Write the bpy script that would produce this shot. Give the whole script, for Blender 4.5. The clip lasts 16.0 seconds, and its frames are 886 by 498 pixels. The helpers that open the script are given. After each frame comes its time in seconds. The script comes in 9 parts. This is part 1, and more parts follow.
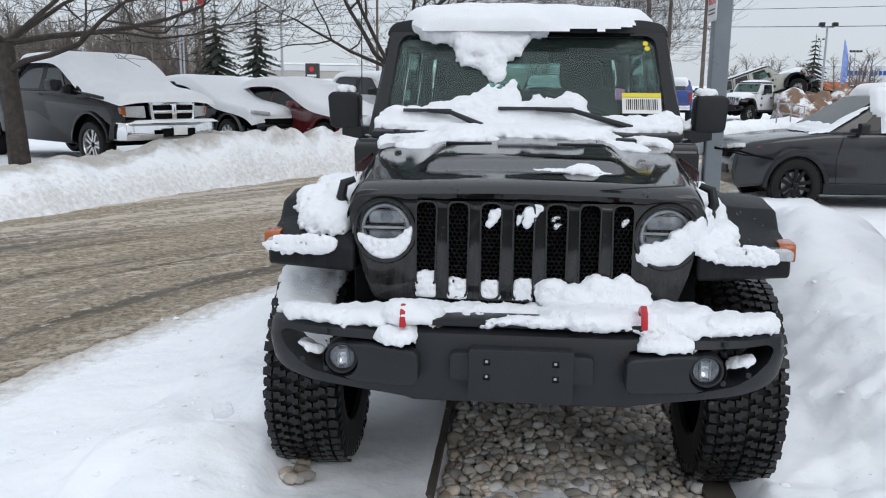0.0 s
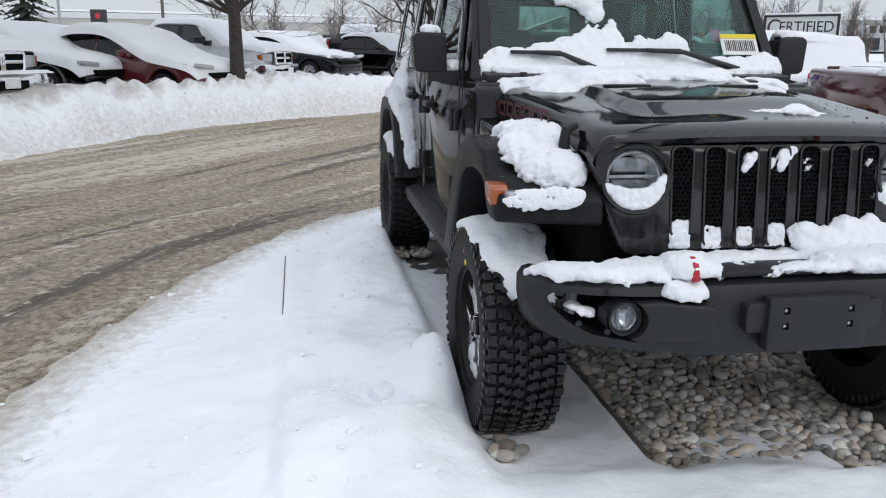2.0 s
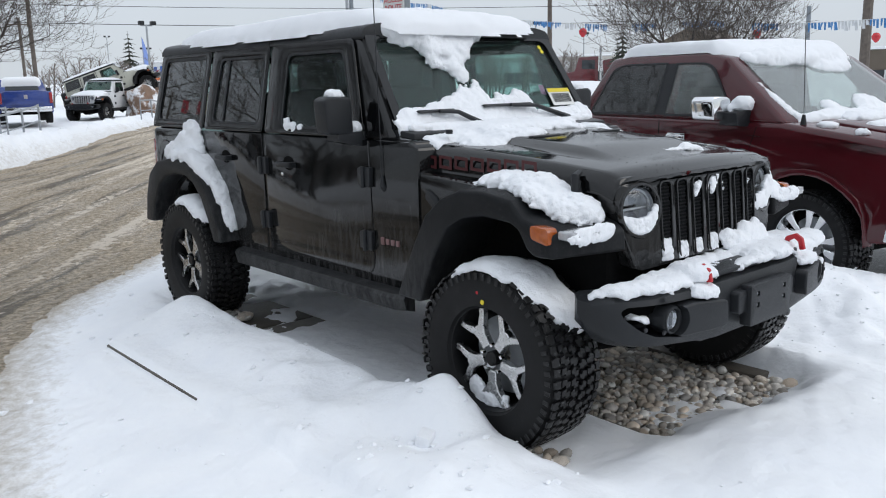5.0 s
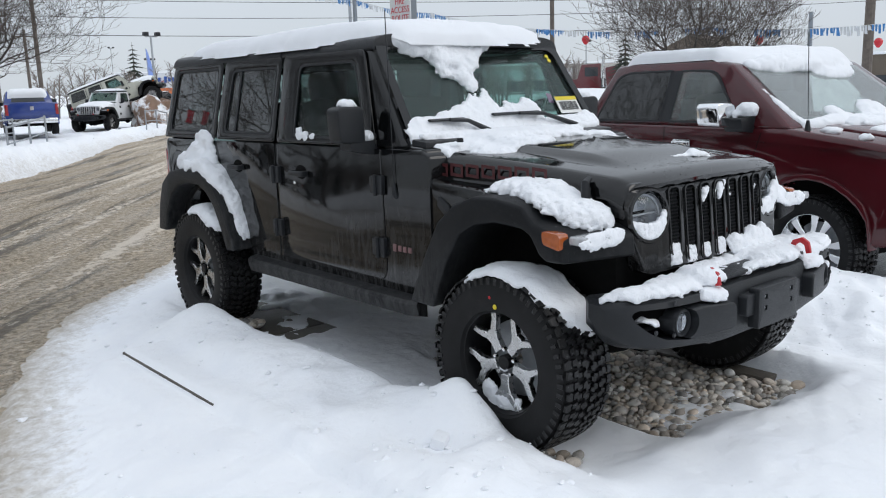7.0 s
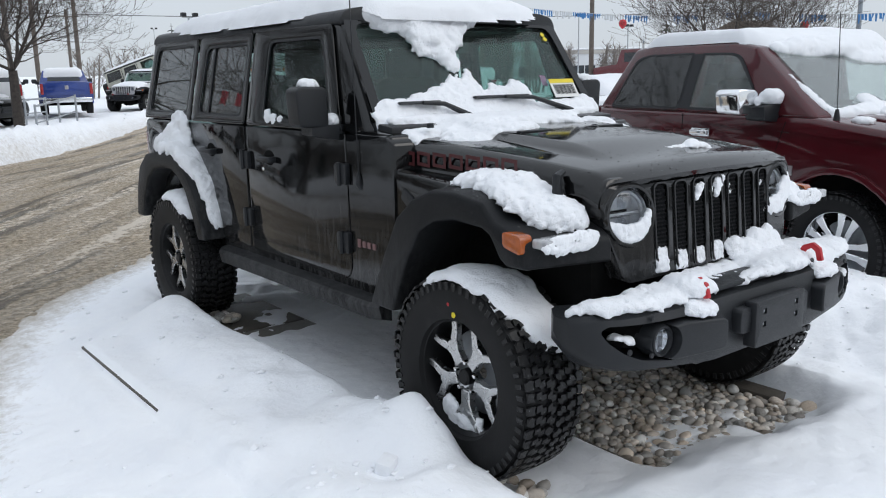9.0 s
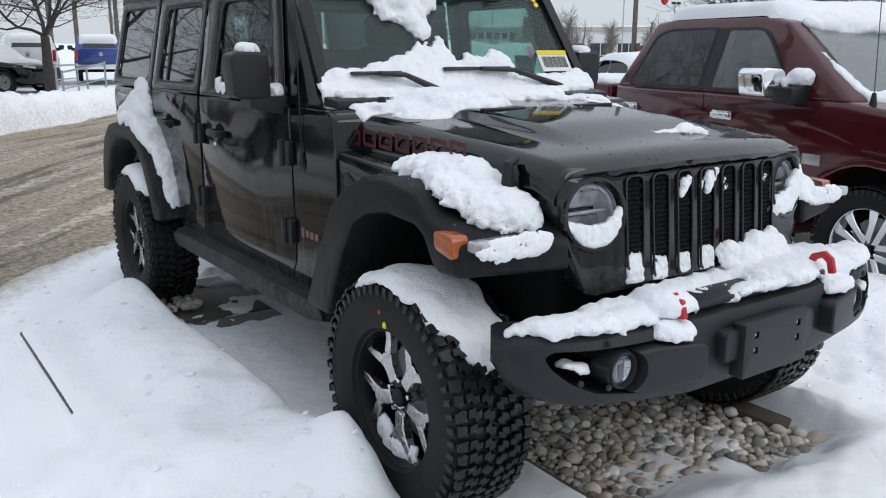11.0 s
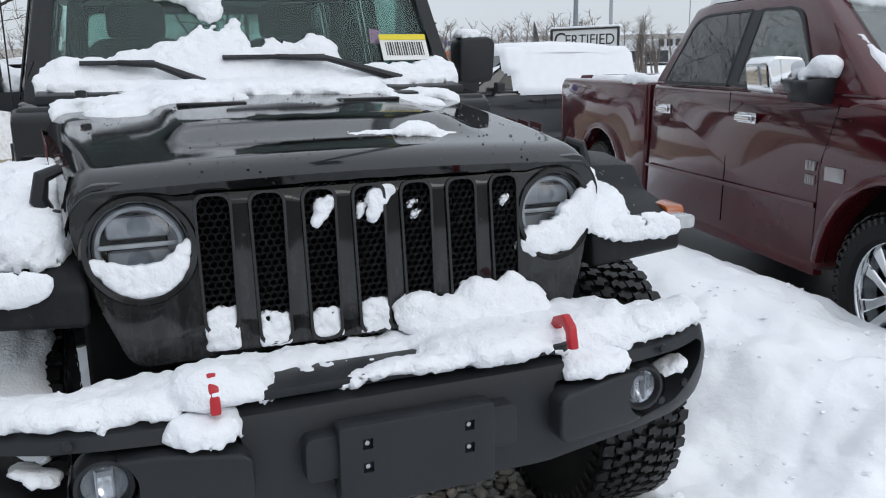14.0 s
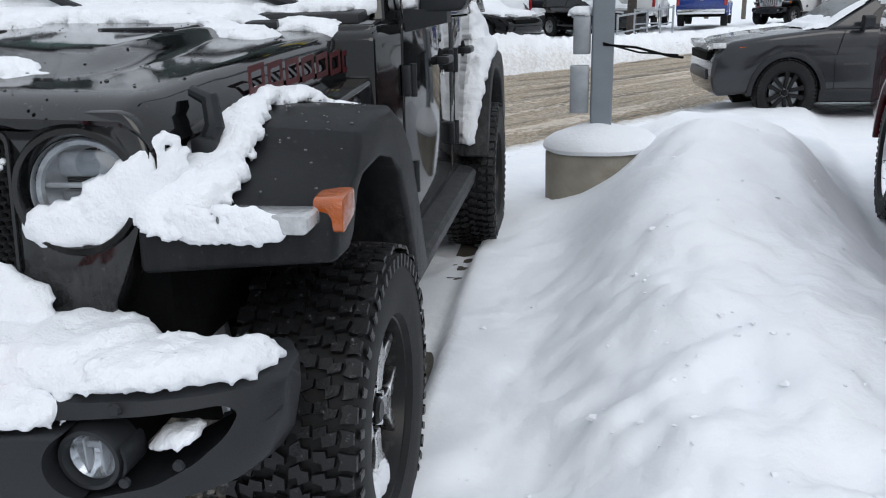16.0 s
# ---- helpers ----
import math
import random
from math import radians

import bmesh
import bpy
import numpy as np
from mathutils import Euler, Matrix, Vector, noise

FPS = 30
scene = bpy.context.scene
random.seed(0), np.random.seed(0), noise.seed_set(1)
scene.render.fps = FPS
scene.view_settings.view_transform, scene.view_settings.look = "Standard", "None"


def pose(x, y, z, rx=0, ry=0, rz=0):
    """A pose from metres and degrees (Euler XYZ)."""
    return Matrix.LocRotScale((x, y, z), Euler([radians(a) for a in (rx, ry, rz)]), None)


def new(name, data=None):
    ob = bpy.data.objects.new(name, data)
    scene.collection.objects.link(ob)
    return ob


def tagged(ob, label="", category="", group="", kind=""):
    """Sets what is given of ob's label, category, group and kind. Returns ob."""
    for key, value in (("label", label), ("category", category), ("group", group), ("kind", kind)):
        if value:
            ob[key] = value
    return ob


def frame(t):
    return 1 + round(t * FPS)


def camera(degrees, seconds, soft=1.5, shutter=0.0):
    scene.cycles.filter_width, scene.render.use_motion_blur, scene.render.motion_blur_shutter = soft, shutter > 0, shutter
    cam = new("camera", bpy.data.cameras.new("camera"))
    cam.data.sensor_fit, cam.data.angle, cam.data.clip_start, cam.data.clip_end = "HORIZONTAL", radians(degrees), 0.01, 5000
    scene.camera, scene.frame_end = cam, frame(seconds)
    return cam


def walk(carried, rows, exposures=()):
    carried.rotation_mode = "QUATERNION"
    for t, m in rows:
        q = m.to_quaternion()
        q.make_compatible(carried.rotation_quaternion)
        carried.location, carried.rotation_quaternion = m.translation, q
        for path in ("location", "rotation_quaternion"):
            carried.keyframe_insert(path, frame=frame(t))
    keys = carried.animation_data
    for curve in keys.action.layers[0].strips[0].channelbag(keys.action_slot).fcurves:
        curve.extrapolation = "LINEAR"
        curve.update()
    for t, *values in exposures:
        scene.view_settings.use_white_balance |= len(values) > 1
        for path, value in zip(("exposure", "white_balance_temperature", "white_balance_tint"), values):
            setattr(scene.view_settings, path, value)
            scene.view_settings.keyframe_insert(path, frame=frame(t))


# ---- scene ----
cam = camera(56.0, 16.0, 1.1)
METRES, EYE, TILT, LEAN, TURN = 8.8, 1.515, -2.5, 0.0, 5.0
ROWS = [
    (0.0, 0.0, 0.0, 0.0, 0.09, -8.27, -0.59),
    (0.5, -0.0447, 0.0064, -0.0018, -5.91, -7.63, -0.6),
    (1.0, -0.0894, 0.0098, -0.0011, -11.48, -8.65, -0.36),
    (1.5, -0.1299, 0.0295, -0.0052, -12.77, -10.93, -0.73),
    (2.0, -0.1721, 0.0521, -0.0047, -14.73, -11.46, 0.03),
    (2.5, -0.2173, 0.0712, -0.0028, -21.53, -11.86, 1.83),
    (3.0, -0.2505, 0.0992, -0.0025, -28.78, -12.28, 2.93),
    (3.5, -0.2804, 0.1171, 0.0035, -36.52, -11.75, 3.77),
    (4.0, -0.3163, 0.1243, 0.0083, -42.63, -10.6, 3.18),
    (6.5, -0.3834, 0.1312, 0.0115, -46.94, -9.06, 3.17),
    (7.0, -0.3736, 0.1269, 0.0114, -45.87, -8.99, 3.54),
    (7.5, -0.3618, 0.1254, 0.0111, -45.2, -9.14, 3.41),
    (8.0, -0.3498, 0.1271, 0.0104, -44.94, -9.44, 3.29),
    (10.5, -0.2589, 0.1482, 0.006, -40.33, -10.65, 1.83),
    (11.0, -0.2451, 0.1508, 0.0054, -40.25, -11.41, 1.52),
    (11.5, -0.2202, 0.1396, 0.0045, -38.19, -11.01, 0.78),
    (12.0, -0.2036, 0.1323, 0.0046, -36.32, -9.78, 1.46),
    (12.5, -0.184, 0.1349, 0.0009, -34.86, -9.24, 3.69),
    (13.0, -0.1486, 0.139, -0.0011, -33.97, -10.01, 4.3),
    (13.5, -0.1015, 0.1322, -0.0039, -29.5, -10.15, 3.26),
    (14.0, -0.0456, 0.127, -0.008, -26.67, -10.29, 2.09),
    (14.5, 0.008, 0.124, -0.0056, -21.5, -10.47, 0.53),
    (15.0, 0.0662, 0.1205, -0.0086, -12.05, -12.13, 0.85),
    (15.5, 0.1215, 0.134, -0.0124, -6.95, -13.12, 1.19),
    (16.0, 0.1737, 0.1598, -0.0136, 3.58, -13.78, 1.1),
]
walk(cam, [(t, pose(-0.03, -3.34, EYE, TILT, LEAN, TURN) @ pose(METRES * x, METRES * y, METRES * z, 90 + pitch, roll, yaw)) for t, x, y, z, yaw, pitch, roll in ROWS])

# ---- light: an overcast winter sky, brighter overhead, with a faint wide sun behind it ----
SUN_ELEVATION, SUN_AZIMUTH = radians(38), radians(150)
world = bpy.data.worlds.new("overcast_sky")
scene.world = world
world.use_nodes = True
wn, wl = world.node_tree.nodes, world.node_tree.links
wn.clear()
w_out, w_bg = wn.new("ShaderNodeOutputWorld"), wn.new("ShaderNodeBackground")
w_sky = wn.new("ShaderNodeTexSky")
w_sky.sky_type, w_sky.sun_disc, w_sky.sun_elevation, w_sky.sun_rotation = "NISHITA", False, SUN_ELEVATION, SUN_AZIMUTH
w_dim = wn.new("ShaderNodeVectorMath")
w_dim.operation = "SCALE"
w_dim.inputs["Scale"].default_value = 0.10
w_tc, w_sep, w_ramp = wn.new("ShaderNodeTexCoord"), wn.new("ShaderNodeSeparateXYZ"), wn.new("ShaderNodeValToRGB")
w_ramp.color_ramp.elements[0].position, w_ramp.color_ramp.elements[0].color = 0.0, (0.63, 0.685, 0.755, 1)
w_ramp.color_ramp.elements[1].position, w_ramp.color_ramp.elements[1].color = 0.9, (1.02, 1.10, 1.21, 1)
w_cloud = wn.new("ShaderNodeTexNoise")
w_cloud.inputs["Scale"].default_value, w_cloud.inputs["Detail"].default_value = 2.2, 5.0
w_cl = wn.new("ShaderNodeMapRange")
w_cl.inputs["To Min"].default_value, w_cl.inputs["To Max"].default_value = 0.88, 1.12
w_mul = wn.new("ShaderNodeVectorMath")
w_mul.operation = "SCALE"
w_mix = wn.new("ShaderNodeMix")
w_mix.data_type = "RGBA"
w_mix.inputs["Factor"].default_value = 0.9
wl.new(w_tc.outputs["Generated"], w_sep.inputs[0])
wl.new(w_tc.outputs["Generated"], w_cloud.inputs["Vector"])
wl.new(w_sep.outputs["Z"], w_ramp.inputs["Fac"])
wl.new(w_cloud.outputs["Fac"], w_cl.inputs["Value"])
wl.new(w_ramp.outputs["Color"], w_mul.inputs[0])
wl.new(w_cl.outputs["Result"], w_mul.inputs["Scale"])
wl.new(w_sky.outputs["Color"], w_dim.inputs[0])
wl.new(w_dim.outputs["Vector"], w_mix.inputs["A"])
wl.new(w_mul.outputs["Vector"], w_mix.inputs["B"])
wl.new(w_mix.outputs["Result"], w_bg.inputs["Color"])
w_bg.inputs["Strength"].default_value = 1.0
wl.new(w_bg.outputs["Background"], w_out.inputs["Surface"])
sun = new("sun", bpy.data.lights.new("sun", "SUN"))
sun.data.energy, sun.data.angle, sun.data.color = 0.72, radians(35), (1.0, 0.97, 0.93)
sun.matrix_world = pose(0, 0, 20, 90 - math.degrees(SUN_ELEVATION), 0, 180 - math.degrees(SUN_AZIMUTH))


# ---- materials ----
def material(name, color, rough=0.5, metal=0.0, coat=0.0, spread=0.12, scale=8.0, bump=0.0, bump_scale=60.0, second=None, second_at=0.55, second_scale=3.0, second_edge=0.08, sss=0.0, rand=0.0, ior=1.5, spec=0.5):
    """A surface with two scales of variation: broad tint changes and fine relief; second is dirt, wear or frost of another colour."""
    m = bpy.data.materials.new(name)
    m.use_nodes = True
    n, l = m.node_tree.nodes, m.node_tree.links
    b = n["Principled BSDF"]
    b.inputs["Metallic"].default_value, b.inputs["Coat Weight"].default_value, b.inputs["IOR"].default_value = metal, coat, ior
    b.inputs["Coat Roughness"].default_value, b.inputs["Specular IOR Level"].default_value = 0.03, spec
    tc = n.new("ShaderNodeTexCoord")
    noise_a = n.new("ShaderNodeTexNoise")
    noise_a.inputs["Scale"].default_value, noise_a.inputs["Detail"].default_value = scale, 6.0
    l.new(tc.outputs["Object"], noise_a.inputs["Vector"])
    ramp = n.new("ShaderNodeMapRange")
    ramp.inputs["From Min"].default_value, ramp.inputs["From Max"].default_value = 0.3, 0.7
    ramp.inputs["To Min"].default_value, ramp.inputs["To Max"].default_value = 1.0 - spread, 1.0 + spread
    l.new(noise_a.outputs["Fac"], ramp.inputs["Value"])
    tint = n.new("ShaderNodeVectorMath")
    tint.operation = "SCALE"
    tint.inputs[0].default_value = color
    factor = ramp.outputs["Result"]
    if rand:
        geo, info = n.new("ShaderNodeNewGeometry"), n.new("ShaderNodeObjectInfo")
        add = n.new("ShaderNodeMath")
        add.operation = "ADD"
        l.new(geo.outputs["Random Per Island"], add.inputs[0])
        l.new(info.outputs["Random"], add.inputs[1])
        fr = n.new("ShaderNodeMath")
        fr.operation = "FRACT"
        l.new(add.outputs[0], fr.inputs[0])
        rr = n.new("ShaderNodeMapRange")
        rr.inputs["To Min"].default_value, rr.inputs["To Max"].default_value = 1 - rand, 1 + rand
        l.new(fr.outputs[0], rr.inputs["Value"])
        mu = n.new("ShaderNodeMath")
        mu.operation = "MULTIPLY"
        l.new(factor, mu.inputs[0])
        l.new(rr.outputs["Result"], mu.inputs[1])
        factor = mu.outputs[0]
        if second:
            sel = n.new("ShaderNodeMix")
            sel.data_type = "RGBA"
            fr2 = n.new("ShaderNodeMath")
            fr2.operation = "MULTIPLY"
            fr2.inputs[1].default_value = 7.31
            l.new(fr.outputs[0], fr2.inputs[0])
            fr3 = n.new("ShaderNodeMath")
            fr3.operation = "FRACT"
            l.new(fr2.outputs[0], fr3.inputs[0])
            l.new(fr3.outputs[0], sel.inputs["Factor"])
            sel.inputs["A"].default_value, sel.inputs["B"].default_value = (*color, 1), (*second, 1)
            l.new(sel.outputs["Result"], tint.inputs[0])
    l.new(factor, tint.inputs["Scale"])
    out_color = tint.outputs["Vector"]
    rough_in = b.inputs["Roughness"]
    rough_in.default_value = rough
    noise_b = n.new("ShaderNodeTexNoise")
    noise_b.inputs["Scale"].default_value, noise_b.inputs["Detail"].default_value = bump_scale, 4.0
    l.new(tc.outputs["Object"], noise_b.inputs["Vector"])
    if second and not rand:
        noise_c = n.new("ShaderNodeTexNoise")
        noise_c.inputs["Scale"].default_value, noise_c.inputs["Detail"].default_value = second_scale, 9.0
        noise_c.inputs["Roughness"].default_value = 0.68
        l.new(tc.outputs["Object"], noise_c.inputs["Vector"])
        mask = n.new("ShaderNodeMapRange")
        mask.inputs["From Min"].default_value, mask.inputs["From Max"].default_value = second_at, second_at + second_edge
        l.new(noise_c.outputs["Fac"], mask.inputs["Value"])
        mx = n.new("ShaderNodeMix")
        mx.data_type = "RGBA"
        l.new(mask.outputs["Result"], mx.inputs["Factor"])
        l.new(out_color, mx.inputs["A"])
        mx.inputs["B"].default_value = (*second, 1)
        out_color = mx.outputs["Result"]
        rr = n.new("ShaderNodeMapRange")
        rr.inputs["To Min"].default_value, rr.inputs["To Max"].default_value = rough, max(rough, 0.6)
        l.new(mask.outputs["Result"], rr.inputs["Value"])
        l.new(rr.outputs["Result"], rough_in)
    else:
        rr = n.new("ShaderNodeMapRange")
        rr.inputs["To Min"].default_value, rr.inputs["To Max"].default_value = rough * 0.8, min(1.0, rough * 1.2)
        l.new(noise_b.outputs["Fac"], rr.inputs["Value"])
        l.new(rr.outputs["Result"], rough_in)
    l.new(out_color, b.inputs["Base Color"])
    if bump:
        bp = n.new("ShaderNodeBump")
        bp.inputs["Strength"].default_value, bp.inputs["Distance"].default_value = 1.0, bump
        l.new(noise_b.outputs["Fac"], bp.inputs["Height"])
        l.new(bp.outputs["Normal"], b.inputs["Normal"])
    if sss:
        b.inputs["Subsurface Weight"].default_value = sss
        b.inputs["Subsurface Radius"].default_value = (0.02, 0.025, 0.03)
    return m


def glass_material(name, tint, gain=1.1, sky_film=0.0, sky_film_color=(0.2, 0.25, 0.24)):
    """A thin pane: the tint of what is seen through it, a mirror gloss by Fresnel and a pale diffuse film painted in
    for sky reflection.
    """
    m = bpy.data.materials.new(name)
    m.use_nodes = True
    n, l = m.node_tree.nodes, m.node_tree.links
    n.clear()
    out, mix, tr, gl, fr = (n.new(k) for k in ("ShaderNodeOutputMaterial", "ShaderNodeMixShader", "ShaderNodeBsdfTransparent", "ShaderNodeBsdfGlossy", "ShaderNodeLayerWeight"))
    tr.inputs["Color"].default_value = (*tint, 1)
    gl.inputs["Roughness"].default_value = 0.015
    fr.inputs["Blend"].default_value = 0.5
    p5, k = n.new("ShaderNodeMath"), n.new("ShaderNodeMath")
    p5.operation, p5.inputs[1].default_value = "POWER", 5.0
    k.operation, k.inputs[1].default_value, k.inputs[2].default_value, k.use_clamp = "MULTIPLY_ADD", 0.95 * gain, 0.035 * gain, True
    l.new(fr.outputs["Facing"], p5.inputs[0])
    l.new(p5.outputs[0], k.inputs[0])
    l.new(k.outputs[0], mix.inputs["Fac"])
    under = tr.outputs[0]
    if sky_film:
        df, fm, tc, nz, mr = (n.new(q) for q in ("ShaderNodeBsdfDiffuse", "ShaderNodeMixShader", "ShaderNodeTexCoord", "ShaderNodeTexNoise", "ShaderNodeMapRange"))
        df.inputs["Color"].default_value = (*sky_film_color, 1)
        nz.inputs["Scale"].default_value, nz.inputs["Detail"].default_value = 7.0, 6.0
        mr.inputs["To Min"].default_value, mr.inputs["To Max"].default_value = sky_film * 0.6, sky_film * 1.4
        l.new(tc.outputs["Object"], nz.inputs["Vector"])
        l.new(nz.outputs["Fac"], mr.inputs["Value"])
        l.new(mr.outputs["Result"], fm.inputs["Fac"])
        l.new(under, fm.inputs[1])
        l.new(df.outputs[0], fm.inputs[2])
        under = fm.outputs[0]
    l.new(under, mix.inputs[1])
    l.new(gl.outputs[0], mix.inputs[2])
    l.new(mix.outputs[0], out.inputs["Surface"])
    return m


SNOW = material("fresh_snow", (0.86, 0.875, 0.90), 0.75, spread=0.02, scale=3, bump=0.006, bump_scale=45)
SNOW_CAR = material("powder_snow", (0.835, 0.852, 0.88), 0.8, spread=0.015, scale=9, bump=0.0042, bump_scale=140)
SNOW_DIRTY = material("ploughed_snow", (0.80, 0.81, 0.83), 0.8, spread=0.05, scale=1.5, bump=0.02, bump_scale=12, second=(0.45, 0.42, 0.38), second_at=0.60, second_scale=1.6, second_edge=0.16)
BLACK_PAINT = material("black_gloss_paint", (0.0015, 0.0016, 0.0019), 0.065, coat=0.0, spec=0.46, spread=0.2, scale=2, second=(0.020, 0.0205, 0.022), second_at=0.63, second_scale=75, second_edge=0.14)
BODY_BLACK = material("black_gloss_body_paint", (0.003, 0.0032, 0.0036), 0.065, coat=0.0, spec=0.5, spread=0.2, scale=2, second=(0.028, 0.0285, 0.030), second_at=0.61, second_scale=75, second_edge=0.14)


def salt_film(mat, low, high, amount, color):
    """Dried road salt and spray on the lower body: streaked, thinning out upwards."""
    n, l = mat.node_tree.nodes, mat.node_tree.links
    b = n["Principled BSDF"]
    tc, sep, up, mp, nz, nr, mul, mix = (n.new(k) for k in ("ShaderNodeTexCoord", "ShaderNodeSeparateXYZ", "ShaderNodeMapRange", "ShaderNodeMapping", "ShaderNodeTexNoise", "ShaderNodeMapRange", "ShaderNodeMath", "ShaderNodeMix"))
    mix.data_type, mul.operation = "RGBA", "MULTIPLY"
    mp.inputs["Scale"].default_value = (9.0, 9.0, 2.2)
    nz.inputs["Scale"].default_value, nz.inputs["Detail"].default_value, nz.inputs["Roughness"].default_value = 3.0, 9.0, 0.75
    up.inputs["From Min"].default_value, up.inputs["From Max"].default_value = high, low
    nr.inputs["From Min"].default_value, nr.inputs["From Max"].default_value, nr.inputs["To Max"].default_value = 0.40, 0.68, amount
    l.new(tc.outputs["Object"], sep.inputs[0])
    l.new(sep.outputs["Z"], up.inputs["Value"])
    l.new(tc.outputs["Object"], mp.inputs["Vector"])
    l.new(mp.outputs["Vector"], nz.inputs["Vector"])
    l.new(nz.outputs["Fac"], nr.inputs["Value"])
    l.new(nr.outputs["Result"], mul.inputs[0])
    l.new(up.outputs["Result"], mul.inputs[1])
    l.new(mul.outputs[0], mix.inputs["Factor"])
    l.new(b.inputs["Base Color"].links[0].from_socket, mix.inputs["A"])
    mix.inputs["B"].default_value = (*color, 1)
    l.new(mix.outputs["Result"], b.inputs["Base Color"])


# salt on the doors, strengthened to paint in their grey reflection of road and snow
salt_film(BODY_BLACK, 0.50, 1.15, 0.75, (0.085, 0.084, 0.084))
BLACK_PLASTIC = material("grained_black_plastic", (0.0180, 0.0195, 0.0220), 0.38, spec=0.28, spread=0.15, scale=5, bump=0.0008, bump_scale=500, second=(0.015, 0.016, 0.0175), second_at=0.60, second_scale=4, second_edge=0.25)
TRIM_SALT = material("salt_sprayed_black_plastic", (0.0075, 0.0082, 0.0095), 0.45, spec=0.20, spread=0.15, scale=5, bump=0.0008, bump_scale=500, second=(0.05, 0.051, 0.053), second_at=0.60, second_scale=60, second_edge=0.16)
salt_film(TRIM_SALT, 0.48, 0.98, 0.5, (0.13, 0.13, 0.13))
DARK = material("dark_underbody", (0.004, 0.004, 0.004), 0.8, spec=0.1, spread=0.3, scale=6)
RUBBER = material("tyre_rubber", (0.0075, 0.0076, 0.0082), 0.38, spec=0.35, spread=0.3, scale=9, bump=0.0015, bump_scale=140, second=(0.17, 0.175, 0.18), second_at=0.595, second_scale=60, second_edge=0.14)
SIDEWALL = material("tyre_sidewall", (0.008, 0.008, 0.0085), 0.6, spec=0.25, spread=0.25, scale=9, bump=0.0008, bump_scale=120, second=(0.02, 0.02, 0.02), second_at=0.56, second_scale=9, second_edge=0.2)
ALLOY = material("machined_alloy", (0.58, 0.58, 0.58), 0.28, metal=1.0, spread=0.06, scale=30)
RIM_BLACK = material("black_wheel_paint", (0.006, 0.006, 0.0065), 0.35, spec=0.25, spread=0.2, second=(0.03, 0.03, 0.03), second_at=0.60, second_scale=12)
CHROME = material("chrome", (0.82, 0.83, 0.84), 0.08, metal=1.0, spread=0.03, scale=9)
STEEL = material("galvanised_steel", (0.36, 0.38, 0.40), 0.45, metal=0.6, spread=0.12, scale=14)
RED_HOOK = material("red_enamel", (0.42, 0.012, 0.02), 0.35, spread=0.1)
AMBER = material("amber_lens", (0.36, 0.075, 0.006), 0.15, coat=0.6, spread=0.12, scale=60, bump=0.002, bump_scale=180)
CLEAR_LENS = material("clear_lamp_lens", (0.42, 0.43, 0.44), 0.18, coat=1.0, spread=0.2, scale=40, bump=0.002, bump_scale=160)
LAMP_DARK = material("lamp_reflector", (0.40, 0.41, 0.43), 0.30, metal=0.1, spread=0.4, scale=25)
RED_LENS = material("red_lens", (0.32, 0.012, 0.015), 0.2, coat=0.8, spread=0.15, scale=40)
CONCRETE_WET = material("wet_concrete", (0.085, 0.075, 0.062), 0.6, spread=0.2, scale=6, bump=0.003, bump_scale=60)
SATIN = material("satin_dark_grey", (0.014, 0.0145, 0.0155), 0.3, spread=0.1)
MESH_BLACK = material("glossy_black_mesh", (0.0375, 0.0385, 0.0410), 0.3, spread=0.1)
FOG_BRIGHT = material("bright_fog_reflector", (0.66, 0.67, 0.69), 0.14, metal=0.8, spread=0.3, scale=70)
DROPLET = material("melt_water", (0.02, 0.02, 0.022), 0.03, spread=0.02, coat=1.0)
DECAL_RED = material("dark_red_decal", (0.065, 0.008, 0.010), 0.5, spread=0.15)
BADGE_DARK = material("smoked_badge", (0.16, 0.085, 0.085), 0.4, spread=0.15)
BADGE = material("badge_silver", (0.45, 0.43, 0.43), 0.35, metal=0.7, spread=0.1)
WHITE_PAPER = material("white_paper", (0.72, 0.72, 0.70), 0.7, spread=0.04)
YELLOW = material("yellow_print", (0.72, 0.58, 0.03), 0.6, spread=0.05)
PINK = material("pink_tag", (0.75, 0.22, 0.45), 0.6, spread=0.05)
INK = material("black_print", (0.03, 0.03, 0.03), 0.6, spread=0.1)
SEAT = material("seat_cloth", (0.035, 0.035, 0.037), 0.85, spread=0.2, bump=0.001, bump_scale=300)
# the diffuse films on these panes brighten them in place of reflected sky
WINDSHIELD = glass_material("windscreen_glass", (0.70, 0.86, 0.82), 1.1, 0.05)
PRIVACY = glass_material("privacy_glass", (0.17, 0.185, 0.19), 1.9, 0.05, (0.45, 0.47, 0.47))
SIDE_GLASS = glass_material("side_glass", (0.62, 0.72, 0.70), 1.0)
LIGHT_GLASS = glass_material("light_car_glass", (0.88, 0.93, 0.915), 1.9, 0.10, (0.48, 0.51, 0.50))
LENS_GLASS = glass_material("lamp_glass", (0.82, 0.84, 0.86))
MAROON = material("maroon_pearl_paint", (0.064, 0.0075, 0.011), 0.11, coat=0.7, spec=0.22, spread=0.12, scale=3, second=(0.085, 0.020, 0.022), second_at=0.62, second_scale=30, second_edge=0.3)
GREY_PAINT = material("granite_grey_paint", (0.019, 0.020, 0.0235), 0.22, coat=0.6, spec=0.3, spread=0.1, scale=3, second=(0.030, 0.031, 0.034), second_at=0.62, second_scale=30, second_edge=0.3)
WHITE_PAINT = material("white_car_paint", (0.66, 0.67, 0.68), 0.3, coat=0.8, spread=0.05, scale=3)
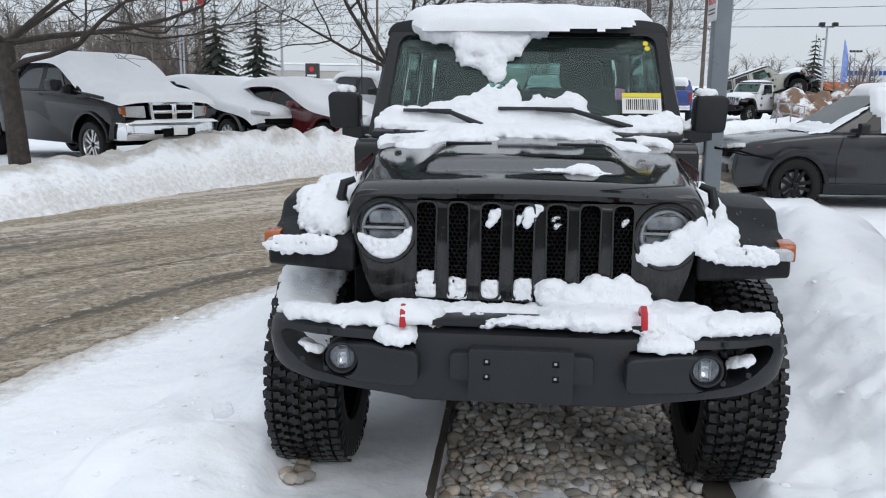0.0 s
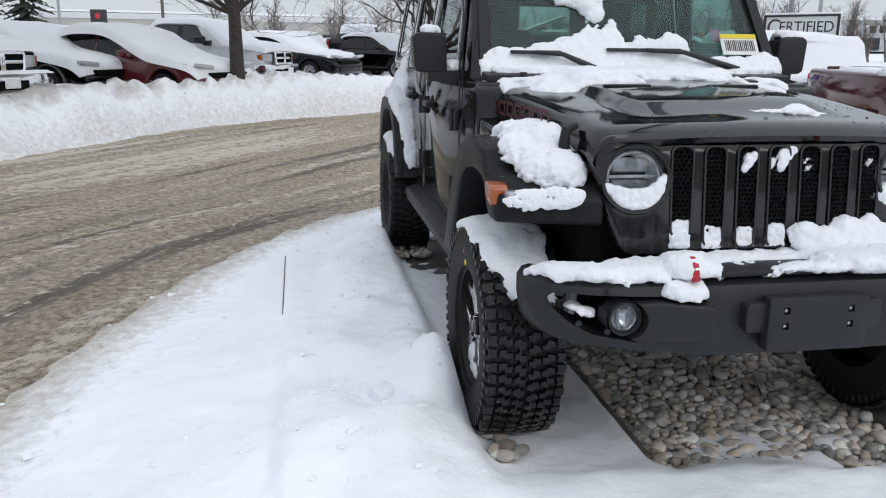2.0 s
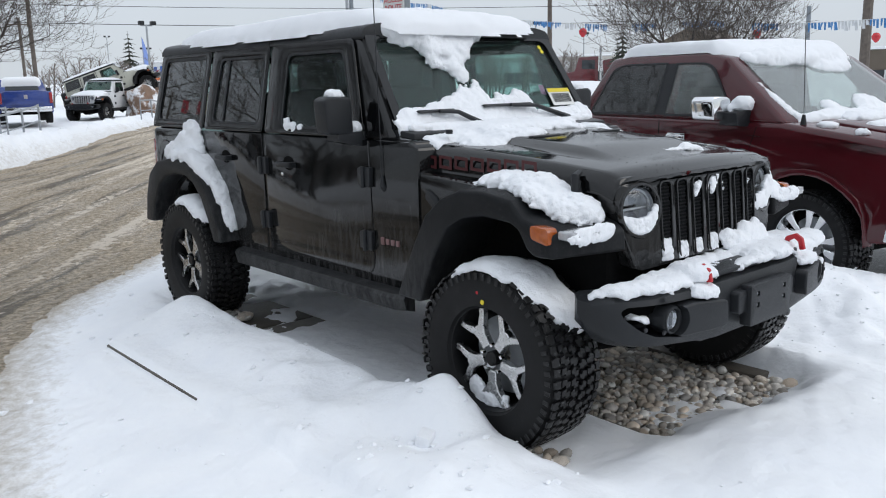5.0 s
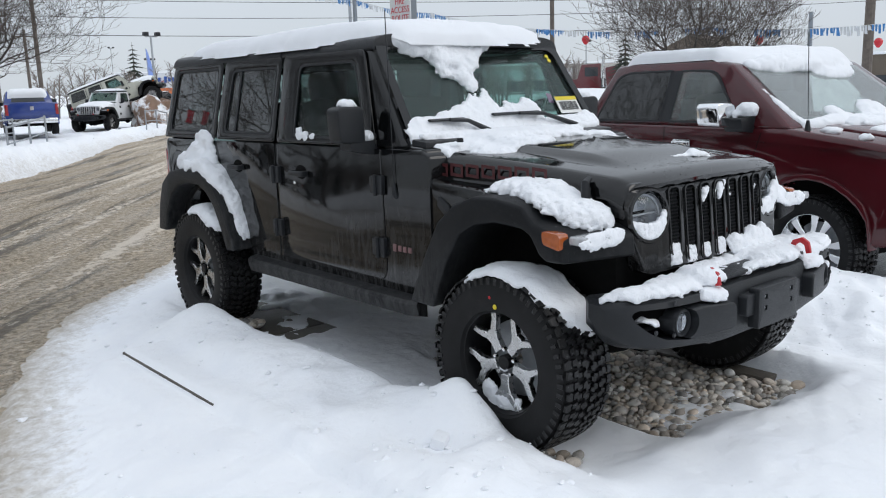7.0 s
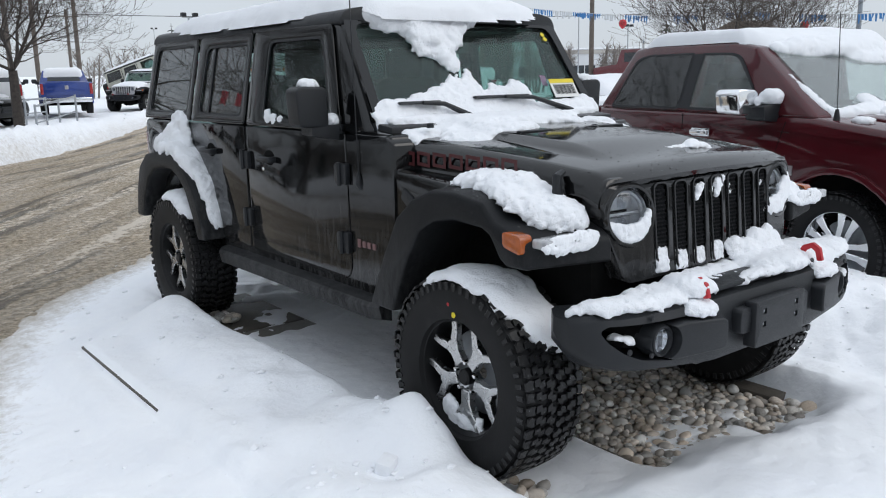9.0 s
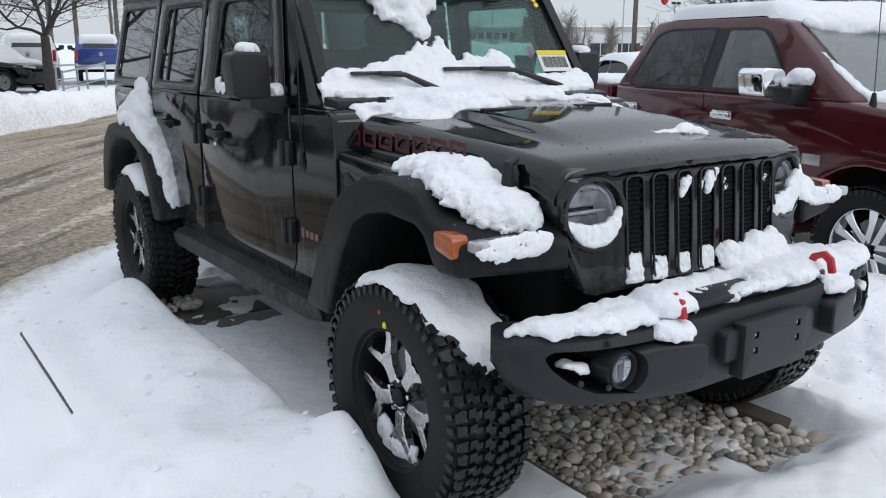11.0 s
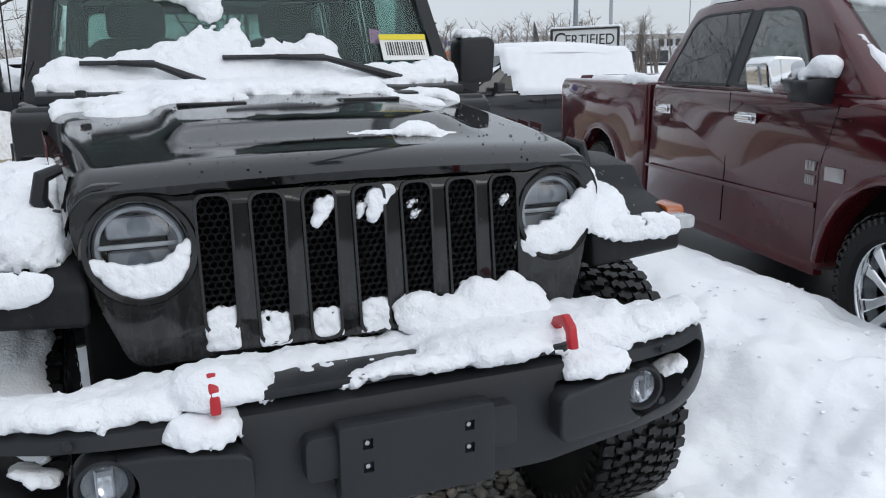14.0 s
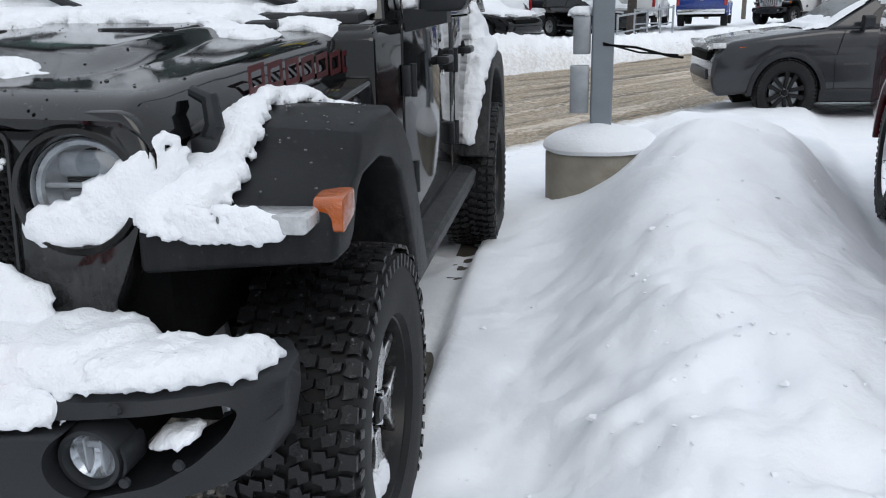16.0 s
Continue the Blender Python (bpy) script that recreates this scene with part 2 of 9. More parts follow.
BLUE_PAINT = material("blue_car_paint", (0.012, 0.04, 0.22), 0.28, coat=0.9, spread=0.12, scale=3)
RED_PAINT = material("dark_red_car_paint", (0.10, 0.008, 0.012), 0.28, coat=0.9, spread=0.12, scale=3)
TEAL_BODY = material("sand_car_paint", (0.42, 0.42, 0.36), 0.4, coat=0.4, spread=0.08, scale=3)
CONCRETE = material("weathered_concrete", (0.27, 0.245, 0.20), 0.85, spread=0.2, scale=6, bump=0.004, bump_scale=60, second=(0.15, 0.13, 0.10), second_at=0.56, second_scale=5, second_edge=0.2)
POLE_GREY = material("grey_pole_paint", (0.20, 0.225, 0.25), 0.5, spread=0.08, scale=6, second=(0.14, 0.15, 0.16), second_at=0.62, second_scale=9)
BARK = material("bark", (0.045, 0.037, 0.032), 0.9, spread=0.35, scale=12, bump=0.012, bump_scale=35)
TWIG = material("twig_bark", (0.055, 0.044, 0.037), 0.9, spread=0.3, scale=9)
# paler twig copy for distant woods: the haze is put into its colour
HAZED_TWIG = material("far_bare_wood", (0.17, 0.145, 0.128), 0.9, spread=0.25, scale=0.6)
NEEDLE = material("conifer_needles", (0.022, 0.032, 0.022), 0.85, spread=0.35, scale=6, rand=0.4)
STONE = material("river_stone", (0.54, 0.53, 0.505), 0.6, spread=0.22, scale=14, bump=0.002, bump_scale=70, rand=0.5, second=(0.44, 0.365, 0.29))
ASPHALT = material("wet_asphalt", (0.030, 0.030, 0.030), 0.35, spread=0.3, scale=5, bump=0.003, bump_scale=150, second=(0.55, 0.55, 0.56), second_at=0.60, second_scale=1.8, second_edge=0.1)
BEIGE_WALL = material("beige_cladding", (0.42, 0.40, 0.37), 0.8, spread=0.06, scale=0.6)
WHITE_WALL = material("white_cladding", (0.62, 0.63, 0.64), 0.7, spread=0.05, scale=0.5)
BROWN_WALL = material("brown_cladding", (0.13, 0.105, 0.08), 0.7, spread=0.12, scale=0.8)
ORANGE_BAND = material("orange_band", (0.55, 0.15, 0.05), 0.6, spread=0.08)
BLUE_SIGN = material("blue_sign", (0.02, 0.08, 0.32), 0.5, spread=0.08)
DARK_GLASS = material("dark_shop_glass", (0.03, 0.035, 0.04), 0.12, spread=0.3, scale=0.7)
SIGN_WHITE = material("sign_white", (0.70, 0.71, 0.70), 0.5, spread=0.03)
FLAG_BLUE = material("blue_flag_cloth", (0.20, 0.29, 0.60), 0.8, spread=0.12)
FLAG_RED = material("red_flag_cloth", (0.55, 0.03, 0.05), 0.8, spread=0.12)
BUNTING_BLUE = material("blue_bunting", (0.06, 0.22, 0.50), 0.7, spread=0.15)
BUNTING_WHITE = material("white_bunting", (0.62, 0.64, 0.66), 0.7, spread=0.1)
BALLOON = material("red_balloon", (0.55, 0.02, 0.03), 0.25, spread=0.05)
WOOD_POLE = material("wooden_pole", (0.12, 0.10, 0.085), 0.9, spread=0.25, scale=5)
ROCK = material("red_brown_rock", (0.24, 0.155, 0.11), 0.85, spread=0.25, scale=2, bump=0.03, bump_scale=6, second=(0.8, 0.81, 0.83), second_at=0.50, second_scale=0.9, second_edge=0.06)


# ---- building helpers ----
def mesh_object(name, bm, mat, parent=None, label="", smooth=True, sharp=35):
    me = bpy.data.meshes.new(name)
    bmesh.ops.recalc_face_normals(bm, faces=bm.faces)
    bm.to_mesh(me)
    bm.free()
    for m in (mat if isinstance(mat, (list, tuple)) else [mat]):
        me.materials.append(m)
    if smooth:
        me.shade_smooth()
        me.set_sharp_from_angle(angle=radians(sharp))
    ob = new(name, me)
    ob.parent = parent
    if label:
        ob["label"] = label
    return ob


def part(name, bm, mat, parent, label="", smooth=True, sharp=35):
    return mesh_object(name, bm, mat, parent, label, smooth, sharp)


def thing(name, m, label, category, group="", kind=""):
    ob = new(name)
    ob.empty_display_size = 0.2
    ob.matrix_basis = m
    return tagged(ob, label, category, group, kind)


def fbm(x, y, z=0.0, octaves=4):
    total, amp = 0.0, 0.5
    for k in range(octaves):
        f = 2.0 ** k
        total += amp * noise.noise((x * f + 3.1 * k, y * f - 1.7 * k, z * f + 0.3 * k))
        amp *= 0.5
    return total


def bevel(bm, width, segments=2, angle=25):
    if width <= 0:
        return bm
    edges = [e for e in bm.edges if len(e.link_faces) == 2 and e.calc_face_angle(0) > radians(angle)]
    bmesh.ops.bevel(bm, geom=edges, offset=width, offset_type="OFFSET", segments=segments, profile=0.5, affect="EDGES", clamp_overlap=True)
    return bm


def box(cx, cy, cz, sx, sy, sz, b=0.0, seg=2, bm=None):
    """A box by centre and size, its edges rounded by b, added to bm if given."""
    made = bmesh.new()
    bmesh.ops.create_cube(made, size=1.0, matrix=Matrix.Translation((cx, cy, cz)) @ Matrix.Diagonal((sx, sy, sz, 1)))
    bevel(made, b, seg)
    return join(bm, made)


def join(bm, other):
    if bm is None:
        return other
    me = bpy.data.meshes.new("tmp")
    other.to_mesh(me)
    other.free()
    bm.from_mesh(me)
    bpy.data.meshes.remove(me)
    return bm


AXES = {"x": lambda a, b, d: (d, a, b), "y": lambda a, b, d: (a, d, b), "z": lambda a, b, d: (a, b, d)}


def prism(points, axis, lo, hi, b=0.0, seg=2, bm=None, angle=25):
    """A flat outline pushed out along an axis. The outline is in the other two axes, in the order x, y, z."""
    made = bmesh.new()
    f = AXES[axis]
    bottom = [made.verts.new(f(p[0], p[1], lo)) for p in points]
    top = [made.verts.new(f(p[0], p[1], hi)) for p in points]
    k = len(points)
    made.faces.new(bottom)
    made.faces.new(top[::-1])
    for i in range(k):
        made.faces.new((bottom[i], bottom[(i + 1) % k], top[(i + 1) % k], top[i]))
    bmesh.ops.recalc_face_normals(made, faces=made.faces)
    bevel(made, b, seg, angle)
    return join(bm, made)


def loft(rings, closed=True, caps=True, bm=None):
    """A skin over rings of points, all of the same count, added to bm if given."""
    made = bm if bm is not None else bmesh.new()
    rows = [[made.verts.new(p) for p in ring] for ring in rings]
    k = len(rings[0])
    for a, b in zip(rows, rows[1:]):
        for i in range(k if closed else k - 1):
            made.faces.new((a[i], a[(i + 1) % k], b[(i + 1) % k], b[i]))
    if caps and closed:
        made.faces.new(rows[0][::-1])
        made.faces.new(rows[-1])
    if bm is None:
        bmesh.ops.recalc_face_normals(made, faces=made.faces)
    return made


def lathe(profile, m=None, steps=32, bm=None, closed=False):
    """A profile of (radius, height) turned about z, then laid by m."""
    made = bmesh.new()
    rows = []
    for i in range(steps):
        a = 2 * math.pi * i / steps
        rows.append([made.verts.new((r * math.cos(a), r * math.sin(a), h)) for r, h in profile])
    k = len(profile)
    for i in range(steps):
        a, b = rows[i], rows[(i + 1) % steps]
        for j in range(k if closed else k - 1):
            q = (a[j], a[(j + 1) % k], b[(j + 1) % k], b[j])
            made.faces.new(q)
    bmesh.ops.remove_doubles(made, verts=made.verts, dist=1e-5)
    bmesh.ops.recalc_face_normals(made, faces=made.faces)
    if m is not None:
        made.transform(m)
    return join(bm, made)


def tube(points, radii, sides=8, bm=None, caps=True):
    """A round bar along points; radii is one radius or one a point."""
    if not isinstance(radii, (list, tuple)):
        radii = [radii] * len(points)
    pts = [Vector(p) for p in points]
    rings, up = [], None
    for i, p in enumerate(pts):
        d = (pts[min(i + 1, len(pts) - 1)] - pts[max(i - 1, 0)]).normalized()
        if up is None:
            up = d.orthogonal().normalized()
        up = (up - d * up.dot(d)).normalized() if (up - d * up.dot(d)).length > 1e-6 else d.orthogonal().normalized()
        side = d.cross(up)
        rings.append([p + radii[i] * (math.cos(2 * math.pi * k / sides) * up + math.sin(2 * math.pi * k / sides) * side) for k in range(sides)])
    return loft(rings, True, caps, bm)


def cut(ob, cutters):
    """Takes the closed meshes of cutters out of ob's mesh."""
    for bm in cutters:
        bmesh.ops.recalc_face_normals(bm, faces=bm.faces)
        me = bpy.data.meshes.new("cutter")
        bm.to_mesh(me)
        bm.free()
        tool = new("cutter", me)
        tool.matrix_world = Matrix.Identity(4)
        mod = ob.modifiers.new("cut", "BOOLEAN")
        mod.object, mod.operation, mod.solver = tool, "DIFFERENCE", "EXACT"
        keep_parent, keep_basis = ob.parent, ob.matrix_basis.copy()
        ob.parent, ob.matrix_basis = None, Matrix.Identity(4)
        bpy.context.view_layer.update()
        done = bpy.data.meshes.new_from_object(ob.evaluated_get(bpy.context.evaluated_depsgraph_get()))
        ob.modifiers.clear()
        old = ob.data
        ob.data = done
        done.name = old.name
        bpy.data.meshes.remove(old)
        ob.parent, ob.matrix_basis = keep_parent, keep_basis
        bpy.data.objects.remove(tool)
        bpy.data.meshes.remove(me)
    ob.data.shade_smooth()
    ob.data.set_sharp_from_angle(angle=radians(32))
    return ob


def arc(cx, cy, r, a0, a1, n):
    return [(cx + r * math.cos(radians(a0 + (a1 - a0) * i / n)), cy + r * math.sin(radians(a0 + (a1 - a0) * i / n))) for i in range(n + 1)]


def rounded(points, r, n=4):
    """An outline with its corners rounded; r is one radius or one a corner."""
    out, k = [], len(points)
    for i in range(k):
        p, a, b = Vector(points[i]), Vector(points[i - 1]), Vector(points[(i + 1) % k])
        rr = r[i] if isinstance(r, (list, tuple)) else r
        u, v = (a - p), (b - p)
        d = min(rr, u.length * 0.45, v.length * 0.45)
        if d < 1e-4:
            out.append(tuple(p))
            continue
        s, e = p + u.normalized() * d, p + v.normalized() * d
        for j in range(n + 1):
            t = j / n
            out.append(tuple((1 - t) ** 2 * s + 2 * t * (1 - t) * p + t * t * e))
    return out


def plate(points, place, thick, bm=None):
    """A sheet of even thickness over an outline of (a, b); place(a, b) gives the point and the outward normal."""
    made = bmesh.new()
    front, back = [], []
    for a, b in points:
        p, nrm = place(a, b)
        front.append(made.verts.new(Vector(p) + Vector(nrm) * thick))
        back.append(made.verts.new(Vector(p)))
    k = len(points)
    made.faces.new(front)
    made.faces.new(back[::-1])
    for i in range(k):
        made.faces.new((front[i], front[(i + 1) % k], back[(i + 1) % k], back[i]))
    bmesh.ops.recalc_face_normals(made, faces=made.faces)
    return join(bm, made)


def ring_plate(outer, inner, place, thick, bm=None):
    """A frame: the sheet between two outlines of equal count."""
    made = bmesh.new()
    loops = []
    for pts in (outer, inner):
        f, bk = [], []
        for a, b in pts:
            p, nrm = place(a, b)
            f.append(made.verts.new(Vector(p) + Vector(nrm) * thick))
            bk.append(made.verts.new(Vector(p)))
        loops.append((f, bk))
    (of, ob_), (jf, jb) = loops
    k = len(outer)
    for i in range(k):
        j = (i + 1) % k
        made.faces.new((of[i], of[j], jf[j], jf[i]))
        made.faces.new((ob_[i], ob_[j], jb[j], jb[i]))
        made.faces.new((of[i], of[j], ob_[j], ob_[i]))
        made.faces.new((jf[i], jf[j], jb[j], jb[i]))
    bmesh.ops.recalc_face_normals(made, faces=made.faces)
    return join(bm, made)


def lattice(x, y, z, freq, seed):
    """Smooth random values in space, about -1 to 1, in numpy."""
    table = np.random.RandomState(seed).rand(32, 32, 32) * 2 - 1
    fx, fy, fz = x * freq, y * freq, z * freq
    ix, iy, iz = (np.floor(v).astype(int) for v in (fx, fy, fz))
    tx, ty, tz = fx - ix, fy - iy, fz - iz
    tx, ty, tz = (t * t * (3 - 2 * t) for t in (tx, ty, tz))
    g = lambda a, b, c: table[a & 31, b & 31, c & 31]
    low = (g(ix, iy, iz) * (1 - tx) + g(ix + 1, iy, iz) * tx) * (1 - ty) + (g(ix, iy + 1, iz) * (1 - tx) + g(ix + 1, iy + 1, iz) * tx) * ty
    high = (g(ix, iy, iz + 1) * (1 - tx) + g(ix + 1, iy, iz + 1) * tx) * (1 - ty) + (g(ix, iy + 1, iz + 1) * (1 - tx) + g(ix + 1, iy + 1, iz + 1) * tx) * ty
    return low * (1 - tz) + high * tz


def skin(field, origin, h):
    """The surface where a field on a grid passes zero, as vertices and quads."""
    nx, ny, nz = field.shape
    inside = field > 0
    corner = [(i, j, k) for i in (0, 1) for j in (0, 1) for k in (0, 1)]
    total = np.zeros((nx - 1, ny - 1, nz - 1, 3))
    count = np.zeros((nx - 1, ny - 1, nz - 1))
    part_of = lambda arr, c: arr[c[0]:nx - 1 + c[0], c[1]:ny - 1 + c[1], c[2]:nz - 1 + c[2]]
    for a in corner:
        for ax in range(3):
            if a[ax] == 0:
                b = list(a)
                b[ax] = 1
                fa, fb = part_of(field, a), part_of(field, b)
                cross = (fa > 0) != (fb > 0)
                t = np.where(cross, fa / np.where(cross, fa - fb, 1.0), 0.0)
                for q in range(3):
                    total[..., q] += np.where(cross, a[q] + (t if q == ax else 0.0), 0.0)
                count += cross
    cells = count > 0
    ids = -np.ones(cells.shape, int)
    where = np.argwhere(cells)
    ids[cells] = np.arange(len(where))
    verts = (where + total[cells] / count[cells][:, None]) * h + np.asarray(origin)
    quads = []
    for ax in range(3):
        o1, o2 = [q for q in range(3) if q != ax]
        lo = [slice(1, -1)] * 3
        lo[ax] = slice(0, -1)
        hi = [slice(1, -1)] * 3
        hi[ax] = slice(1, None)
        a, b = inside[tuple(lo)], inside[tuple(hi)]
        for flip, mask in ((False, a & ~b), (True, ~a & b)):
            at = np.argwhere(mask)
            if not len(at):
                continue
            at = at + np.array([0 if q == ax else 1 for q in range(3)])
            ring = []
            for d1, d2 in ((-1, -1), (0, -1), (0, 0), (-1, 0)):
                c = at.copy()
                c[:, o1] += d1
                c[:, o2] += d2
                ring.append(ids[c[:, 0], c[:, 1], c[:, 2]])
            q = np.stack(ring, 1)
            if flip != (ax == 1):
                q = q[:, ::-1]
            quads.append(q[(q >= 0).all(1)])
    return verts, np.concatenate(quads) if quads else np.zeros((0, 4), int)


def drift(name, label, surf, u0, u1, v0, v1, step, blobs, thick, seed=0.0, rough=0.35, grain=9.0, mat=None, m=None, sink=0.010, group="snow lying on the vehicles", square=False, mask=None, heavy=None):
    """Snow lying on a surface. surf(u, v) gives the point and the normal; blobs of (u, v, ru, rv[, k]) make its outline; k scales the thickness.
    Small patches are heaped from rounded lumps; large even covers (square) are a raised sheet."""
    lumps = not square and step <= 0.022
    ds = step * 1.35 if lumps else step
    nu, nv = max(2, int(round((u1 - u0) / ds))), max(2, int(round((v1 - v0) / ds)))
    bm = bmesh.new()
    grid, keep, balls = {}, {}, []
    for i in range(nu + 1):
        u = u0 + (u1 - u0) * i / nu
        for j in range(nv + 1):
            v = v0 + (v1 - v0) * j / nv
            best, kk = -9.0, 1.0
            for bl in blobs:
                du, dv = abs(u - bl[0]) / bl[2], abs(v - bl[1]) / bl[3]
                f = 1.0 - ((du ** 5 + dv ** 5) ** 0.2 if square else math.hypot(du, dv))
                if f > best:
                    best, kk = f, (bl[4] if len(bl) > 4 else 1.0)
            f = best + rough * (fbm(u * grain + seed, v * grain, seed, 3) + 0.55 * fbm(u * grain * 2.7, v * grain * 2.7, seed + 5, 2) + 0.2 * fbm(u * 47, v * 47, seed + 9, 2))
            if not lumps:
                f = min(f, (min(i, nu - i, j, nv - j) - 0.6) * 0.12)
            if mask:
                f = min(f, mask(u, v) + 0.25 * rough * fbm(u * 40, v * 40, seed))
            keep[i, j] = f
            if f > -0.35:
                lump = 1.0 + 0.40 * fbm(u * grain * 0.6 + 7, v * grain * 0.6, seed + 2) + 0.10 * fbm(u * grain * 3 + 7, v * grain * 3, seed + 3)
                h = thick * kk * lump * (min(1.0, f / (0.13 if square else 0.38)) ** (0.5 if square else 0.62)) if f > 0 else -sink * min(1.0, -f * 8)
                p, nrm = surf(u, v)
                p, nrm = Vector(p), Vector(nrm).normalized()
                if lumps:
                    if f > 0:
                        r = max(0.55 * h, ds * 1.05)
                        balls.append((p + nrm * (h - r), r))
                else:
                    grid[i, j] = bm.verts.new(p + nrm * h)
    if lumps:
        bm.free()
        vs = step * 0.85
        pts, rad = np.array([tuple(b[0]) for b in balls]), np.array([b[1] for b in balls])
        pad = vs * 4
        lo = pts.min(0) - rad.max() - pad
        n = np.ceil((pts.max(0) + rad.max() + pad - lo) / vs).astype(int) + 1
        field = np.full(tuple(n), -0.03)
        ax = [lo[q] + vs * np.arange(n[q]) for q in range(3)]
        for p, r in zip(pts, rad):
            a = np.maximum(0, np.floor((p - r - 0.012 - lo) / vs).astype(int))
            b = np.minimum(n, np.ceil((p + r + 0.012 - lo) / vs).astype(int) + 1)
            X, Y, Z = (ax[q][a[q]:b[q]] - p[q] for q in range(3))
            d = r - np.sqrt(X[:, None, None] ** 2 + Y[None, :, None] ** 2 + Z[None, None, :] ** 2)
            w = field[a[0]:b[0], a[1]:b[1], a[2]:b[2]]
            np.maximum(w, d, out=w)
        X, Y, Z = np.meshgrid(*ax, indexing="ij")
        field = np.maximum(field, -0.02)
        for q in (0, 1, 2, 0, 1, 2):
            field = (np.roll(field, 1, q) + 2 * field + np.roll(field, -1, q)) / 4
        sd = int(abs(seed) * 10) % 9973
        amp = min(0.0060, 0.07 * thick + 0.0016)
        field += amp * (0.7 * lattice(X, Y, Z, 20.0, sd) + 0.9 * lattice(X, Y, Z, 62.0, sd + 1) + 0.8 * lattice(X, Y, Z, 120.0, sd + 2))
        field[[0, -1]], field[:, [0, -1]], field[:, :, [0, -1]] = -0.02, -0.02, -0.02
        verts, quads = skin(field, lo, vs)
        me = bpy.data.meshes.new(name)
        me.from_pydata(verts.tolist(), [], quads.tolist())
        me.materials.append(mat or SNOW_CAR)
        me.shade_smooth()
        ob = new(name, me)
    else:
        for i in range(nu):
            for j in range(nv):
                q = [(i, j), (i + 1, j), (i + 1, j + 1), (i, j + 1)]
                if all(c in grid for c in q) and max(keep[c] for c in q) > 0:
                    bm.faces.new([grid[c] for c in q])
        for v in [v for v in bm.verts if not v.link_faces]:
            bm.verts.remove(v)
        ob = mesh_object(name, bm, mat or SNOW_CAR, None, "", True, 70)
    if m is not None:
        ob.matrix_basis = m
    return tagged(ob, label, "snow", group)


def text_mesh(name, words, size, m, mat, parent, depth=0.004, label="", align="CENTER"):
    cu = bpy.data.curves.new(name, "FONT")
    cu.body, cu.size, cu.extrude, cu.align_x, cu.align_y = words, size, depth, align, "CENTER"
    tmp = bpy.data.objects.new(name, cu)
    scene.collection.objects.link(tmp)
    bpy.context.view_layer.update()
    me = bpy.data.meshes.new_from_object(tmp.evaluated_get(bpy.context.evaluated_depsgraph_get()))
    bpy.data.objects.remove(tmp)
    bpy.data.curves.remove(cu)
    me.materials.clear()
    me.materials.append(mat)
    ob = new(name, me)
    ob.parent = parent
    ob.matrix_basis = m
    if label:
        ob["label"] = label
    return ob


# ---- the ground: one sheet of snow with the road, the banks, the pad and the mound in it ----
ROAD_Z = -0.13
NEAR_EDGE = [(-4.6, -60.0), (-4.0, -8.0), (-3.3, -1.5), (-2.95, 1.1), (-2.62, 2.2), (-2.1, 3.7), (-1.25, 4.8), (-0.35, 5.7), (0.5, 6.8), (1.5, 8.3), (3.2, 10.9), (7.0, 16.5), (13.0, 26.0), (22.0, 38.0), (60.0, 85.0)]
FAR_EDGE = [(-10.0, -60.0), (-8.6, -8.0), (-7.4, 0.5), (-6.9, 3.6), (-6.3, 6.4), (-5.4, 9.1), (-4.5, 11.2), (-3.4, 13.2), (-1.8, 14.8), (0.3, 16.6), (2.2, 19.0), (4.2, 22.3), (8.2, 29.5), (13.5, 37.0), (50.0, 85.0)]


def signed(px, py, line):
    """Signed distance from a polyline in numpy; positive on its right, looking along it."""
    best, sign = np.full(px.shape, 1e9), np.ones(px.shape)
    for (ax, ay), (bx, by) in zip(line, line[1:]):
        dx, dy = bx - ax, by - ay
        t = np.clip(((px - ax) * dx + (py - ay) * dy) / (dx * dx + dy * dy), 0, 1)
        ex, ey = px - ax - t * dx, py - ay - t * dy
        d = np.hypot(ex, ey)
        s = np.sign(dx * (py - ay) - dy * (px - ax))
        closer = d < best
        sign = np.where(closer, -s, sign)
        best = np.where(closer, d, best)
    return best * sign


def smooth(a, b, x):
    t = np.clip((x - a) / (b - a), 0, 1)
    return t * t * (3 - 2 * t)


def np_noise(x, y, freq, seed, octaves=4):
    """Value noise in numpy, about -1 to 1."""
    rng = np.random.RandomState(seed)
    table = rng.rand(256, 256) * 2 - 1
    total, amp = np.zeros(x.shape), 0.5
    for _ in range(octaves):
        fx, fy = x * freq, y * freq
        ix, iy = np.floor(fx).astype(int), np.floor(fy).astype(int)
        tx, ty = fx - ix, fy - iy
        tx, ty = tx * tx * (3 - 2 * tx), ty * ty * (3 - 2 * ty)
        g = lambda a, b: table[a & 255, b & 255]
        total += amp * ((g(ix, iy) * (1 - tx) + g(ix + 1, iy) * tx) * (1 - ty) + (g(ix, iy + 1) * (1 - tx) + g(ix + 1, iy + 1) * tx) * ty)
        freq, amp = freq * 2.03, amp * 0.5
    return total


def bump_at(x, y, cx, cy, rx, ry, power=2.0):
    return np.exp(-(np.abs((x - cx) / rx) ** power + np.abs((y - cy) / ry) ** power))


